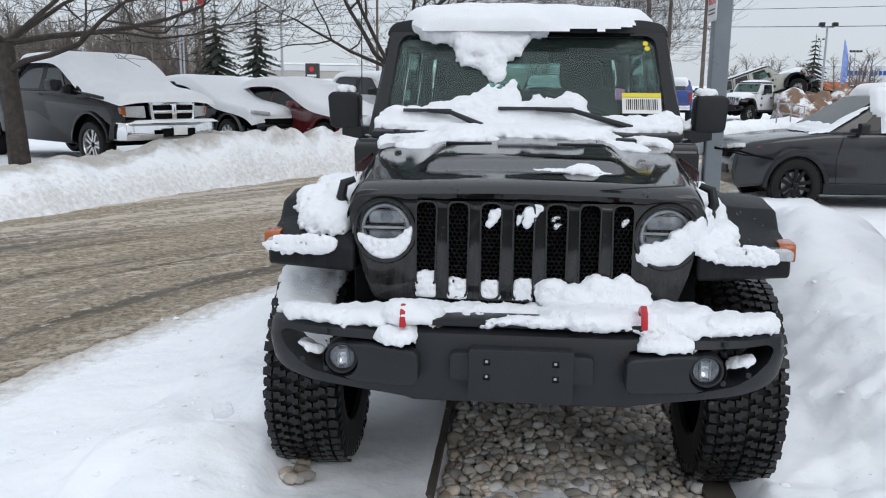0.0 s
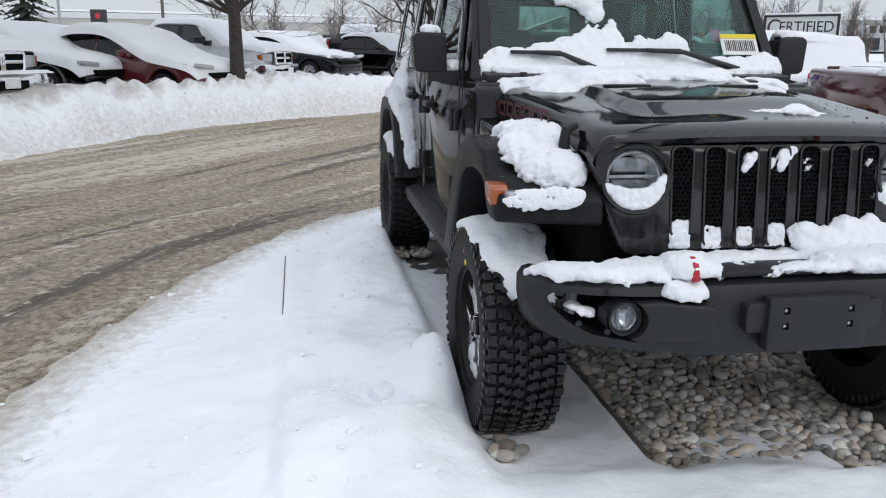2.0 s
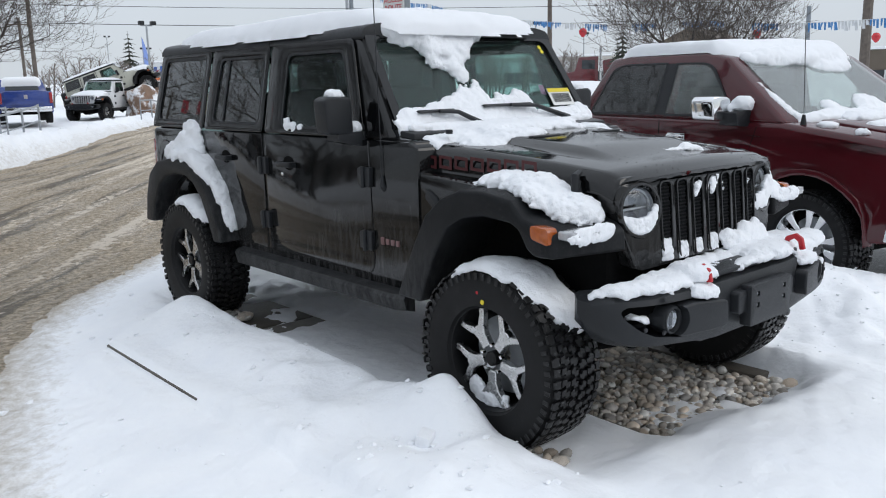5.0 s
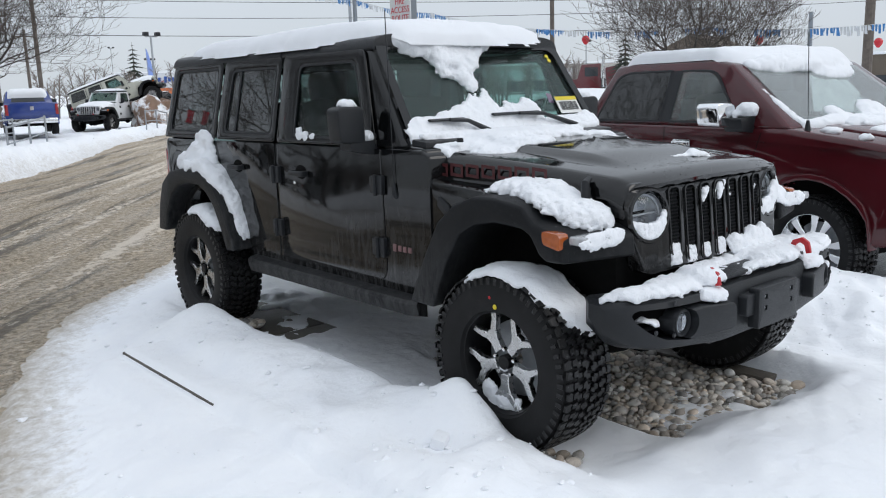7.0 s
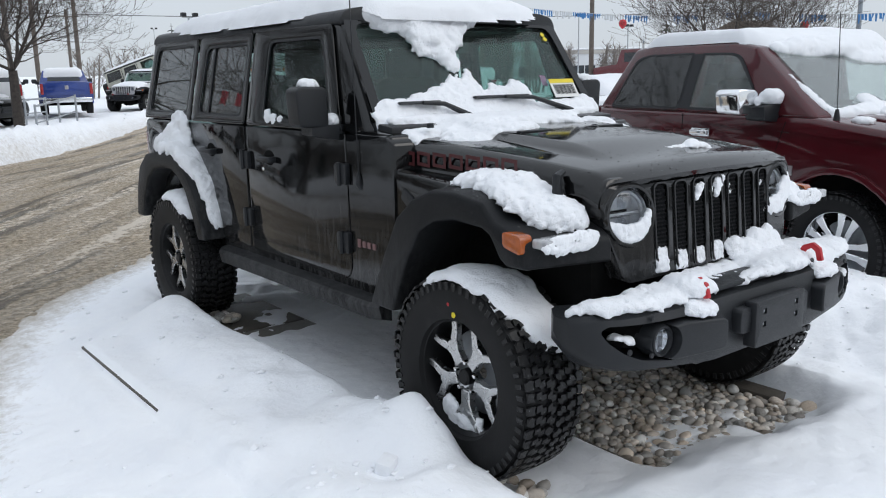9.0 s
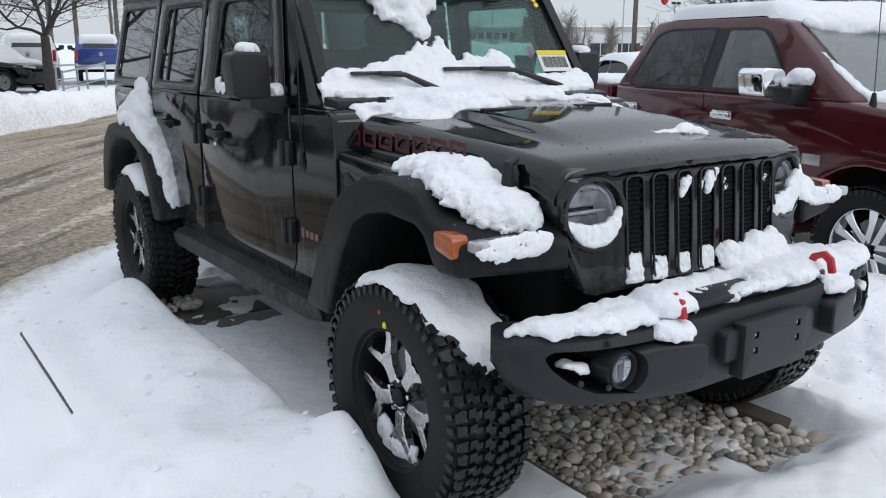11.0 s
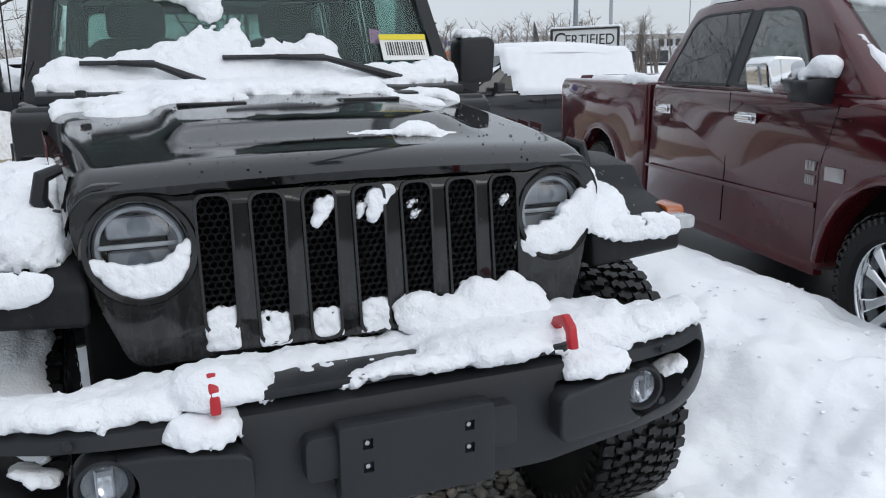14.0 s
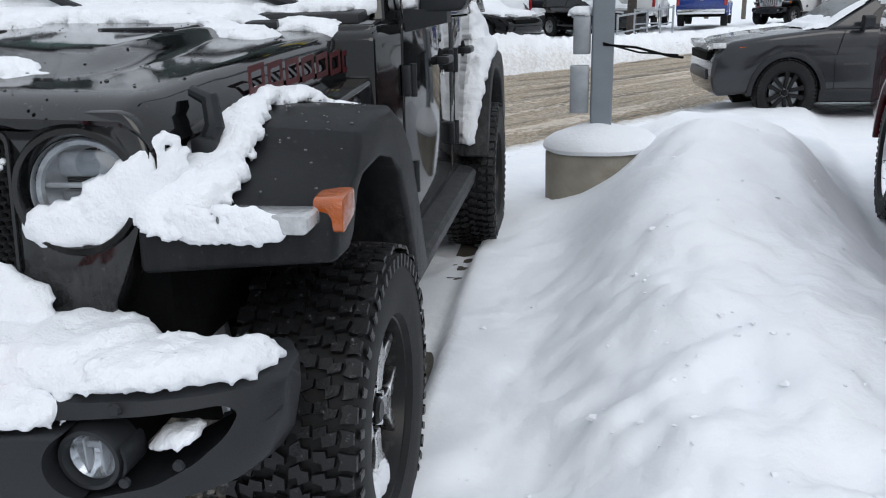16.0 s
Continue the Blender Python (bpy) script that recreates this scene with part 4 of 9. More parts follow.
def wheel(parent, m, name="wheel", detail=True, tread=True, style="offroad", rim_mat=None, r=TYRE_R, w=TYRE_W, rim_r=0.232):
    """A wheel in its own axes: the axle along x, the outer face towards +x, laid by m."""
    turn = m @ pose(0, 0, 0, 0, 90, 0)
    hub = new(name)
    hub.parent = parent
    h = w / 2
    side = [(rim_r, -h * 0.80), (rim_r + 0.01, -h * 0.93), (r * 0.70, -h * 1.0), (r * 0.86, -h * 1.0), (r * 0.93, -h * 0.93), (r * 0.955, -h * 0.80), (r * 0.962, 0), (r * 0.955, h * 0.80), (r * 0.93, h * 0.93), (r * 0.86, h * 1.0), (r * 0.70, h * 1.0), (rim_r + 0.01, h * 0.93), (rim_r, h * 0.80)]
    part("tyre", lathe(side, turn, 56), SIDEWALL, hub, "black rubber tyre sidewall")
    bm = bmesh.new()
    if tread:
        rnd = random.Random(5)
        count = 56 if style == "offroad" else 52
        ri, ro = r * 0.968, r
        step = 2 * math.pi / count

        def lug(shape, a0, flip, top, jitter=0.085, skew=0.0):
            """A tread block: an outline in parts of the pitch and of the half width."""
            slide = rnd.uniform(-0.03, 0.03)
            pts = [((0.45 + (p[0] - 0.45) * 1.02 + skew * p[1] + slide + rnd.uniform(-jitter, jitter)) * step + a0, (p[1] + rnd.uniform(-0.012, 0.012)) * h * flip) for p in shape]
            ca, cy = sum(p[0] for p in pts) / len(pts), sum(p[1] for p in pts) / len(pts)
            low, high = [], []
            for a, y in pts:
                low.append(bm.verts.new((ri * math.cos(a), ri * math.sin(a), y)))
                a, y = a + (ca - a) * 0.05, y + (cy - y) * 0.05
                rr = top - 0.010 * max(0.0, abs(y) / h - 0.55)
                high.append(bm.verts.new((rr * math.cos(a), rr * math.sin(a), y)))
            k = len(pts)
            bm.faces.new(high)
            for i in range(k):
                bm.faces.new((low[i], low[(i + 1) % k], high[(i + 1) % k], high[i]))

        shoulder = [(0.06, 0.74), (0.40, 0.77), (0.80, 0.735), (0.86, 0.86), (0.78, 1.0), (0.10, 1.0), (0.02, 0.87)]
        short = [(0.08, 0.75), (0.42, 0.78), (0.78, 0.745), (0.84, 0.86), (0.76, 0.95), (0.12, 0.95), (0.04, 0.87)]
        hook = [(-0.06, 0.36), (0.40, 0.37), (0.50, 0.50), (0.84, 0.52), (0.86, 0.70), (0.40, 0.72), (0.32, 0.58), (0.0, 0.55)]
        link = [(0.06, 0.03), (0.50, 0.02), (0.58, 0.14), (0.90, 0.16), (0.88, 0.33), (0.44, 0.335), (0.34, 0.22), (0.0, 0.19)]
        for i in range(count):
            for s in (-1, 1):
                a = (i + (0.5 if s > 0 else 0.0)) * step
                lug(shoulder if i % 2 else short, a, s, ro)
                lug(hook, a + 0.42 * step, s, ro, skew=-0.9)
                lug(link, a + 0.80 * step, s, ro, skew=-0.9)
                vs = []
                for rad in (r * 0.86, r * 0.935):
                    for p in ((0.12, 1.0), (0.62, 1.0), (0.55, 1.022), (0.19, 1.022)):
                        an = a + p[0] * step
                        vs.append(bm.verts.new((rad * math.cos(an), rad * math.sin(an), s * h * p[1])))
                for q in ((0, 1, 5, 4), (1, 2, 6, 5), (2, 3, 7, 6), (3, 0, 4, 7), (0, 1, 2, 3), (4, 5, 6, 7)):
                    bm.faces.new([vs[i2] for i2 in q])
        bm.transform(turn)
        part("tread", bm, RUBBER, hub, "chunky all-terrain tread dusted with snow", smooth=False)
    else:
        bm.free()
    face = h * 0.62
    rim_mat = rim_mat or ALLOY
    part("rim", lathe([(rim_r * 0.30, -h * 0.2), (rim_r * 0.90, -h * 0.25), (rim_r * 0.93, h * 0.5), (rim_r * 0.99, h * 0.80), (rim_r * 1.04, h * 0.86), (rim_r * 1.04, h * 0.80), (rim_r * 0.98, -h * 0.7)], turn, 48), RIM_BLACK if style == "offroad" else rim_mat, hub, "wheel barrel")
    part("brake_disc", lathe([(0.03, -h * 0.1), (rim_r * 0.75, -h * 0.1), (rim_r * 0.75, 0.0), (0.03, 0.0)], turn, 32), STEEL, hub, "grey brake disc")
    spokes = 5
    for i in range(spokes):
        a = 360.0 / spokes * i + (0 if style == "offroad" else 90)
        bm = None
        if style == "offroad":
            # a stem that forks into two prongs
            k = rim_r / 0.213
            bm = prism([(p[0] * k, p[1] * k) for p in ((0.050, -0.022), (0.100, -0.024), (0.138, -0.042), (0.149, 0.0), (0.138, 0.042), (0.100, 0.024), (0.050, 0.022))], "z", face - 0.034, face + 0.002, 0.004, 1)
            for q in (-1, 1):
                bm = prism([(p[0] * k, p[1] * k * q) for p in ((0.125, 0.012), (0.127, 0.038), (0.166, 0.070), (0.212, 0.098), (0.224, 0.074), (0.177, 0.047), (0.150, 0.016))], "z", face - 0.028, face + 0.004, 0.003, 1, bm)
        else:
            for s in (-1, 1):
                bm = prism([(0.04, s * 0.006), (rim_r * 0.70, s * 0.020), (rim_r * 0.97, s * 0.028), (rim_r * 0.97, s * 0.100), (rim_r * 0.60, s * 0.062), (0.06, s * 0.050)], "z", face - 0.035, face + 0.004, 0.006, 1, bm)
        bm.transform(turn @ pose(0, 0, 0, 0, 0, a))
        part("spoke", bm, rim_mat, hub, "bright machined alloy spoke" if style == "offroad" else "")
    part("hub_cap", lathe([(0.0, face + 0.012), (0.026, face + 0.012), (0.033, face + 0.004), (0.034, face - 0.03)], turn, 20), RIM_BLACK, hub, "black centre cap")
    if detail:
        for i in range(5):
            a = radians(72 * i + 36)
            mm = turn @ pose(0.060 * math.cos(a), 0.060 * math.sin(a), face - 0.012)
            part("lug_nut", lathe([(0.0, 0.018), (0.009, 0.016), (0.011, 0.0)], mm, 6), CHROME, hub)
    return hub


def door_panel(outline, sign, x0, mat, parent, name="door", thick=0.012):
    place = lambda y, z: (Vector((sign * x0, y, z)), Vector((sign, 0, 0)))
    bm = plate(outline, place, thick)
    bevel(bm, 0.005, 2)
    return part(name, bm, mat, parent)


def bumper_front(x):
    """The front face of the bumper: straight in the middle, swept back towards its ends."""
    return float(np.interp(abs(x), (0.30, 0.60, 0.70, 0.76, 0.815, 0.86, 0.895), (-0.724, -0.706, -0.686, -0.662, -0.632, -0.598, -0.562)))


def face_lean(x, z):
    """How far the grille panel lies back, more towards its top and its ends."""
    return 0.014 + 0.088 * (z - 0.79) + 0.050 * (abs(x) / 0.63) ** 3


def build_jeep(m, paint, label, detail=True, group=""):
    car = thing("off_road_car", m, label, "car", group)
    # tub
    arch = arc(WB, 0.44, 0.53, 0, 180, 14)
    prof = [(0.60, 0.52), (0.60, 1.255), (0.66, 1.285), (3.70, 1.285), (3.735, 1.25), (3.735, 0.60), (3.62, 0.56), *arch, (2.40, 0.50)]
    body = part("body", prism(prof, "x", -0.808, 0.808, 0.018, 2), paint, car)
    part("chassis", join(box(0, 1.7, 0.46, 0.9, 4.2, 0.12, 0.02), box(0, 1.5, 0.54, 1.40, 1.7, 0.10, 0.02)), DARK, car, "dark underbody frame")
    part("wheel_well", box(0, 0.08, 0.88, 1.24, 0.93, 0.46, 0.03), DARK, car, "dark inner wheel well")
    part("wheel_well", box(0, 3.0, 0.80, 1.20, 1.0, 0.4, 0.03), DARK, car, "dark inner wheel well")
    # engine bay sides and cowl
    part("cowl_side", prism([(0.12, 1.06), (0.12, 1.10), (0.60, 1.135), (0.635, 1.285), (0.78, 1.30), (0.98, 1.30), (0.98, 0.58), (0.66, 0.58), (0.50, 0.95)], "x", -0.793, 0.793, 0.012, 2), paint, car)
    # hood
    ny, nx = 40, 48
    top, rows = bmesh.new(), []
    for j in range(ny + 1):
        y = -0.48 + 1.25 * j / ny
        w = hood_half(y)
        # the skirt is shallow over the grille and deepens along the sides
        foot = max(0.0, min(1.0, (y + 0.43) / 0.10))
        skirt = (1.10 + 0.03 * j / ny) * foot + (hood_z(w, y) - 0.030) * (1 - foot)
        row = [top.verts.new((-w, y, skirt)), top.verts.new((-w, y, hood_z(w, y) - 0.01))]
        for i in range(nx + 1):
            x = w * math.sin(math.pi * (i / nx - 0.5)) * 0.985
            row.append(top.verts.new((x, y, hood_z(x, y))))
        row += [top.verts.new((w, y, hood_z(w, y) - 0.01)), top.verts.new((w, y, skirt))]
        rows.append(row)
    for a, b in zip(rows, rows[1:]):
        for i in range(len(a) - 1):
            top.faces.new((a[i], a[i + 1], b[i + 1], b[i]))
    # a thin rolled lip along the front edge
    lip = [top.verts.new((v.co.x * 0.997, v.co.y + 0.010, v.co.z - 0.020)) for v in rows[0][1:-1]]
    for i in range(len(lip) - 1):
        top.faces.new((rows[0][i + 1], lip[i], lip[i + 1], rows[0][i + 2]))
    top.faces.new((rows[0][0], lip[0], rows[0][1]))
    top.faces.new((rows[0][-1], rows[0][-2], lip[-1]))
    top.faces.new(rows[-1][::-1])
    # the front corners are swept back in plan
    for v in top.verts:
        if v.co.y < -0.10:
            v.co.y += 0.060 * min(1.0, abs(v.co.x) / 0.64) ** 3 * min(1.0, (-0.10 - v.co.y) / 0.30)
    hood = part("hood", top, paint, car, "black hood with a raised centre, beaded with melted drops", sharp=50)
    if detail:
        for s in (-1, 1):
            part("hood_vent", box(s * 0.24, 0.30, hood_z(0.24, 0.30) + 0.001, 0.20, 0.035, 0.010, 0.004), BLACK_PLASTIC, hood)
            part("washer_nozzle", prism(rounded([(-0.05, -0.02), (0.05, -0.02), (0.042, 0.03), (-0.042, 0.03)], 0.01), "z", 0, 0.022, 0.005, 2), BLACK_PLASTIC, hood).matrix_basis = pose(s * 0.47, 0.615, hood_z(0.47, 0.615) + 0.004, 8)
            part("rubber_bumper", lathe([(0, 0.022), (0.016, 0.020), (0.018, 0)], None, 14), BLACK_PLASTIC, hood).matrix_basis = pose(s * 0.17 if s > 0 else -0.60, 0.60, hood_z(0.17, 0.60))
            # the rubber hood latch
            lx = s * 0.655
            part("hood_latch", join(tube([(lx, -0.27, 1.06), (lx + s * 0.03, -0.27, 1.12), (lx + s * 0.02, -0.26, 1.17), (lx - s * 0.02, -0.25, 1.185)], [0.016, 0.02, 0.018, 0.012], 10), box(lx + s * 0.01, -0.27, 1.075, 0.05, 0.06, 0.05, 0.012)), BLACK_PLASTIC, hood, "black rubber hood latch")
    # grille
    outline = rounded([(-0.600, 1.168), (0.600, 1.168), (0.632, 1.08), (0.592, 0.93), (0.530, 0.775), (-0.530, 0.775), (-0.592, 0.93), (-0.632, 1.08)], [0.06, 0.06, 0.08, 0.1, 0.04, 0.04, 0.1, 0.08], 5)
    grille = part("grille", prism(outline, "y", -0.515, -0.42, 0.010, 2), paint, car, "seven-slot gloss black grille panel")
    slots = []
    for i in range(7):
        cx = (i - 3) * 0.1135
        lo = 0.795 if i in (2, 3, 4) else (0.80 if i in (1, 5) else 0.835)
        s = [(cx - 0.037, lo), (cx + 0.037, lo), (cx + 0.040, 1.138), (cx - 0.040, 1.138)]
        slots.append(rounded(s, 0.026, 4))
    cutters = [prism(s, "y", -0.60, -0.30) for s in slots]
    for s in (-1, 1):
        cutters.append(lathe([(0, -0.2), (0.118, -0.2), (0.118, 0.2), (0, 0.2)], pose(s * 0.492, -0.5, 1.027, 90, 0, 0), 40))
    cut(grille, cutters)
    for s in slots:
        inner = [(p[0] + (0.006 if p[0] < sum(q[0] for q in s) / len(s) else -0.006), p[1] + (0.006 if p[1] < 0.96 else -0.006)) for p in s]
        rim_place = lambda a, b: (Vector((a, -0.517, b)), Vector((0, -1, 0)))
        part("slot_surround", ring_plate(s, inner, rim_place, 0.005), SATIN, grille, "satin grey slot edge")
    if detail:
        mesh = bmesh.new()
        cell = 0.0098
        for s in slots:
            xs, zs = [p[0] for p in s], [p[1] for p in s]
            row = 0
            z = min(zs)
            while z < max(zs):
                x = min(xs) + (cell * 0.87 if row % 2 else 0)
                while x < max(xs):
                    ring_o = [(x + cell * math.cos(radians(60 * k + 30)), z + cell * math.sin(radians(60 * k + 30))) for k in range(6)]
                    ring_i = [(x + cell * 0.85 * math.cos(radians(60 * k + 30)), z + cell * 0.85 * math.sin(radians(60 * k + 30))) for k in range(6)]
                    vo = [mesh.verts.new((p[0], -0.505, p[1])) for p in ring_o]
                    vi = [mesh.verts.new((p[0], -0.510, p[1])) for p in ring_i]
                    vb = [mesh.verts.new((p[0], -0.494, p[1])) for p in ring_i]
                    for k in range(6):
                        mesh.faces.new((vo[k], vo[(k + 1) % 6], vi[(k + 1) % 6], vi[k]))
                        mesh.faces.new((vi[k], vi[(k + 1) % 6], vb[(k + 1) % 6], vb[k]))
                    x += cell * 1.74
                z += cell * 1.5
                row += 1
        part("honeycomb_mesh", mesh, MESH_BLACK, grille, "black honeycomb insert", smooth=False)["kind"] = "stuff"
    part("radiator", box(0, -0.40, 0.95, 0.74, 0.06, 0.42, 0.01), DARK, car)
    # headlights
    for s in (-1, 1):
        mm = pose(s * 0.492, -0.5, 1.027, 90, 0, 0)
        lamp = new("headlight")
        lamp.parent = car
        part("bezel", lathe([(0.090, -0.06), (0.096, 0.004), (0.104, 0.022), (0.114, 0.022), (0.122, 0.010), (0.120, -0.03)], mm, 48), paint, lamp, "gloss black headlight ring")
        part("reflector", lathe([(0.0, -0.07), (0.06, -0.065), (0.094, -0.03), (0.094, 0.0)], mm, 40), LAMP_DARK, lamp)
        part("projector", join(box(0, 0.040, -0.045, 0.13, 0.050, 0.02, 0.012), box(0, -0.034, -0.045, 0.13, 0.050, 0.02, 0.012)), LAMP_DARK, lamp).matrix_basis = mm
        for k in (-1, 1):
            part("projector_lens", lathe([(0.0, 0.018), (0.014, 0.015), (0.024, 0.006), (0.027, 0.0)], mm @ pose(0, 0.038 * k + 0.003, -0.036), 24), LENS_GLASS, lamp)
        part("halo_ring", lathe([(0.078, -0.020), (0.080, -0.010), (0.088, -0.008), (0.093, -0.016)], mm, 40), CLEAR_LENS, lamp, "pale daytime running ring")
        part("light_bar", box(0, 0.004, -0.022, 0.168, 0.010, 0.014, 0.003), CLEAR_LENS, lamp, "clear lamp divider").matrix_basis = mm
        part("lens", lathe([(0.0, 0.020), (0.04, 0.017), (0.075, 0.010), (0.097, -0.006)], mm, 40), LENS_GLASS, lamp, "clear headlight lens")
    # the grille panel and the lamps in it lie back a little
    front = [grille, *grille.children] + [q for ob in car.children if ob.name.startswith("headlight") for q in ob.children]
    for ob in front:
        if ob.matrix_basis.is_identity:
            for v in ob.data.vertices:
                v.co.y += face_lean(v.co.x, v.co.z)
        else:
            ob.matrix_basis.translation.y += face_lean(0.492, 1.027)
    # flares, with the marker and the running lamp at the front
    for s in (-1, 1):
        outer = [(0.62, 0.56), (0.50, 0.80), (0.40, 0.97), (0.29, 1.075), (0.16, 1.125), (0.02, 1.130), (-0.14, 1.105), (-0.27, 1.04), (-0.405, 0.985), (-0.435, 0.96), (-0.440, 0.875)]
        inner = [(-0.345, 0.872), (-0.31, 0.895), (-0.26, 0.970), (-0.14, 1.012), (0.02, 1.022), (0.14, 0.995), (0.245, 0.925), (0.335, 0.80), (0.40, 0.67), (0.445, 0.555)]
        flare = part("fender_flare", prism(outer + inner, "x", s * 0.60, s * 0.945, 0.016, 3), TRIM_SALT, car, "grained black plastic front fender flare")
        # pull the inner front corner back and round the outer one in plan
        for v in flare.data.vertices:
            ax = abs(v.co.x)
            if v.co.y < -0.2:
                k = (ax - 0.60) / 0.345
                v.co.y += 0.075 * max(0.0, k - 0.45) ** 2 / 0.30
                v.co.y -= 0.03 * (1 - k)
            if v.co.z > 1.0:
                v.co.z -= 0.018 * max(0.0, (ax - 0.74) / 0.2)
        rear_outer = [(2.465, 0.575), (2.53, 0.74), (2.61, 0.885), (2.73, 1.005), (2.89, 1.075), (3.18, 1.085), (3.40, 1.055), (3.55, 0.96), (3.63, 0.80), (3.68, 0.60)]
        rear_inner = [(3.55, 0.60), (3.49, 0.74), (3.39, 0.88), (3.26, 0.955), (3.10, 0.985), (2.94, 0.98), (2.82, 0.935), (2.72, 0.845), (2.64, 0.71), (2.575, 0.565)]
        part("fender_flare", prism(rear_outer + rear_inner, "x", s * 0.76, s * 0.945, 0.016, 3), TRIM_SALT, car, "grained black plastic rear fender flare")
        part("side_marker", prism(rounded([(-0.365, 0.928), (-0.270, 0.948), (-0.265, 1.003), (-0.36, 0.996)], 0.018), "x", s * 0.90, s * 0.957, 0.008, 2), AMBER, car, "amber side marker lamp")
        part("running_lamp", prism(rounded([(s * 0.70, 0.952), (s * 0.92, 0.952), (s * 0.92, 0.988), (s * 0.70, 0.988)], 0.012), "y", -0.458, -0.38, 0.006, 2), CLEAR_LENS, car, "clear running lamp strip")
    # bumper: a steel bar that sweeps back at its ends
    rings = []
    n = 72
    for i in range(n + 1):
        x = -0.885 + 1.77 * i / n
        a = abs(x)
        e = max(0.0, (a - 0.60) / 0.295)
        yf = bumper_front(x)
        top_z = 0.742 - 0.006 * e
        low_z = float(np.interp(a, (0.34, 0.60, 0.72, 0.80, 0.86, 0.895), (0.494, 0.524, 0.534, 0.548, 0.574, 0.606)))
        depth = 0.20
        end = max(0.0, (a - 0.835) / 0.05) ** 2.0
        top_z -= 0.020 * end
        low_z += 0.020 * end
        yf += 0.022 * end
        yb = yf + depth * (1 - 0.5 * end)
        c = 0.034
        rings.append([(x, yf + c, low_z), (x, yf + 0.28 * c, low_z + 0.28 * c), (x, yf, low_z + c), (x, yf - 0.004, (low_z + top_z) / 2), (x, yf + 0.004, top_z - c * 1.3), (x, yf + 0.004 + 0.38 * c, top_z - 0.38 * c), (x, yf + c * 1.3, top_z), (x, yb, top_z + 0.006), (x, yb, low_z + 0.05), (x, (yf + yb) / 2, low_z - 0.01)])
    bumper = part("front_bumper", loft(rings), BLACK_PLASTIC, car, "wide black steel front bumper", sharp=40)
    holes = []
    for s in (-1, 1):
        hole = rounded([(s * 0.345, 0.572), (s * 0.56, 0.556), (s * 0.70, 0.580), (s * 0.765, 0.612), (s * 0.815, 0.655), (s * 0.832, 0.690), (s * 0.808, 0.706), (s * 0.60, 0.704), (s * 0.345, 0.696)], 0.016)
        holes.append(prism(hole, "y", -1.0, -0.30))
        holes.append(lathe([(0, -0.06), (0.058, -0.06), (0.058, 0.2), (0, 0.2)], pose(s * 0.600, -0.70, 0.630, 90, 0, 0), 32))
    cut(bumper, holes)
    if detail:
        for s in (-1, 1):
            for bx, bz in ((0.655, 0.722), (0.655, 0.590), (0.74, 0.612)):
                part("bolt", lathe([(0, 0.008), (0.009, 0.006), (0.011, 0)], pose(s * bx, bumper_front(bx) + 0.003, bz, 90, 0, 0), 12), BLACK_PLASTIC, bumper)
    part("skid_plate", prism([(-0.36, 0.484), (0.36, 0.484), (0.50, 0.53), (-0.50, 0.53)], "y", -0.68, -0.50, 0.01), BLACK_PLASTIC, car, "black lower bumper lip")
    part("bumper_step", prism(rounded([(-0.40, -0.700), (0.40, -0.700), (0.46, -0.58), (-0.46, -0.58)], 0.03), "z", 0.752, 0.772, 0.006, 2), BLACK_PLASTIC, bumper, "ribbed bumper top cover")
    for s in (-1, 1):
        podo = rounded([(s * 0.330, 0.590), (s * 0.348, 0.566), (s * 0.56, 0.560), (s * 0.640, 0.584), (s * 0.666, 0.612), (s * 0.662, 0.652), (s * 0.625, 0.682), (s * 0.50, 0.690), (s * 0.35, 0.682), (s * 0.332, 0.668)], 0.012)
        pod = part("fog_lamp_pod", prism(podo, "y", -0.780, -0.62, 0.010, 3), BLACK_PLASTIC, bumper, "black angular fog lamp housing")
        for v in pod.data.vertices:
            v.co.y += 0.235 * max(0.0, abs(v.co.x) - 0.335) if v.co.y < -0.70 else 0.0
        cut(pod, [lathe([(0, -0.2), (0.062, -0.2), (0.062, 0.2), (0, 0.2)], pose(s * 0.600, -0.74, 0.630, 90, 0, 0), 32)])
        mm = pose(s * 0.600, -0.686, 0.630, 90, 0, 0)
        fog = new("fog_lamp")
        fog.parent = bumper
        part("fog_ring", lathe([(0.041, -0.02), (0.042, 0.004), (0.047, 0.014), (0.054, 0.014), (0.060, 0.0), (0.060, -0.05)], mm, 32), BLACK_PLASTIC, fog)
        part("fog_reflector", lathe([(0.0, -0.030), (0.022, -0.024), (0.034, -0.012), (0.043, 0.0)], mm, 28), FOG_BRIGHT, fog, "bright chrome fog lamp reflector")
        part("fog_divider", join(join(box(-0.015, 0, -0.012, 0.004, 0.06, 0.020, 0.001), box(0.015, 0, -0.012, 0.004, 0.06, 0.020, 0.001)), box(0, 0.018, -0.014, 0.028, 0.012, 0.014, 0.002)), LAMP_DARK, fog).matrix_basis = mm
        part("fog_lens", lathe([(0.0, 0.012), (0.025, 0.010), (0.0425, 0.003)], mm, 28), LENS_GLASS, fog)
        # tow hook
        hx = s * 0.39
        lift = 0.008 if s > 0 else -0.010
        strap = [(-0.62, 0.765), (-0.645, 0.815), (-0.69, 0.833), (-0.722, 0.812), (-0.735, 0.762), (-0.712, 0.757), (-0.702, 0.795), (-0.684, 0.808), (-0.66, 0.795), (-0.645, 0.757)]
        part("tow_hook", prism([(a, b + lift) for a, b in strap], "x", hx - 0.010, hx + 0.010, 0.004, 2), RED_HOOK, bumper, "red enamelled tow hook")
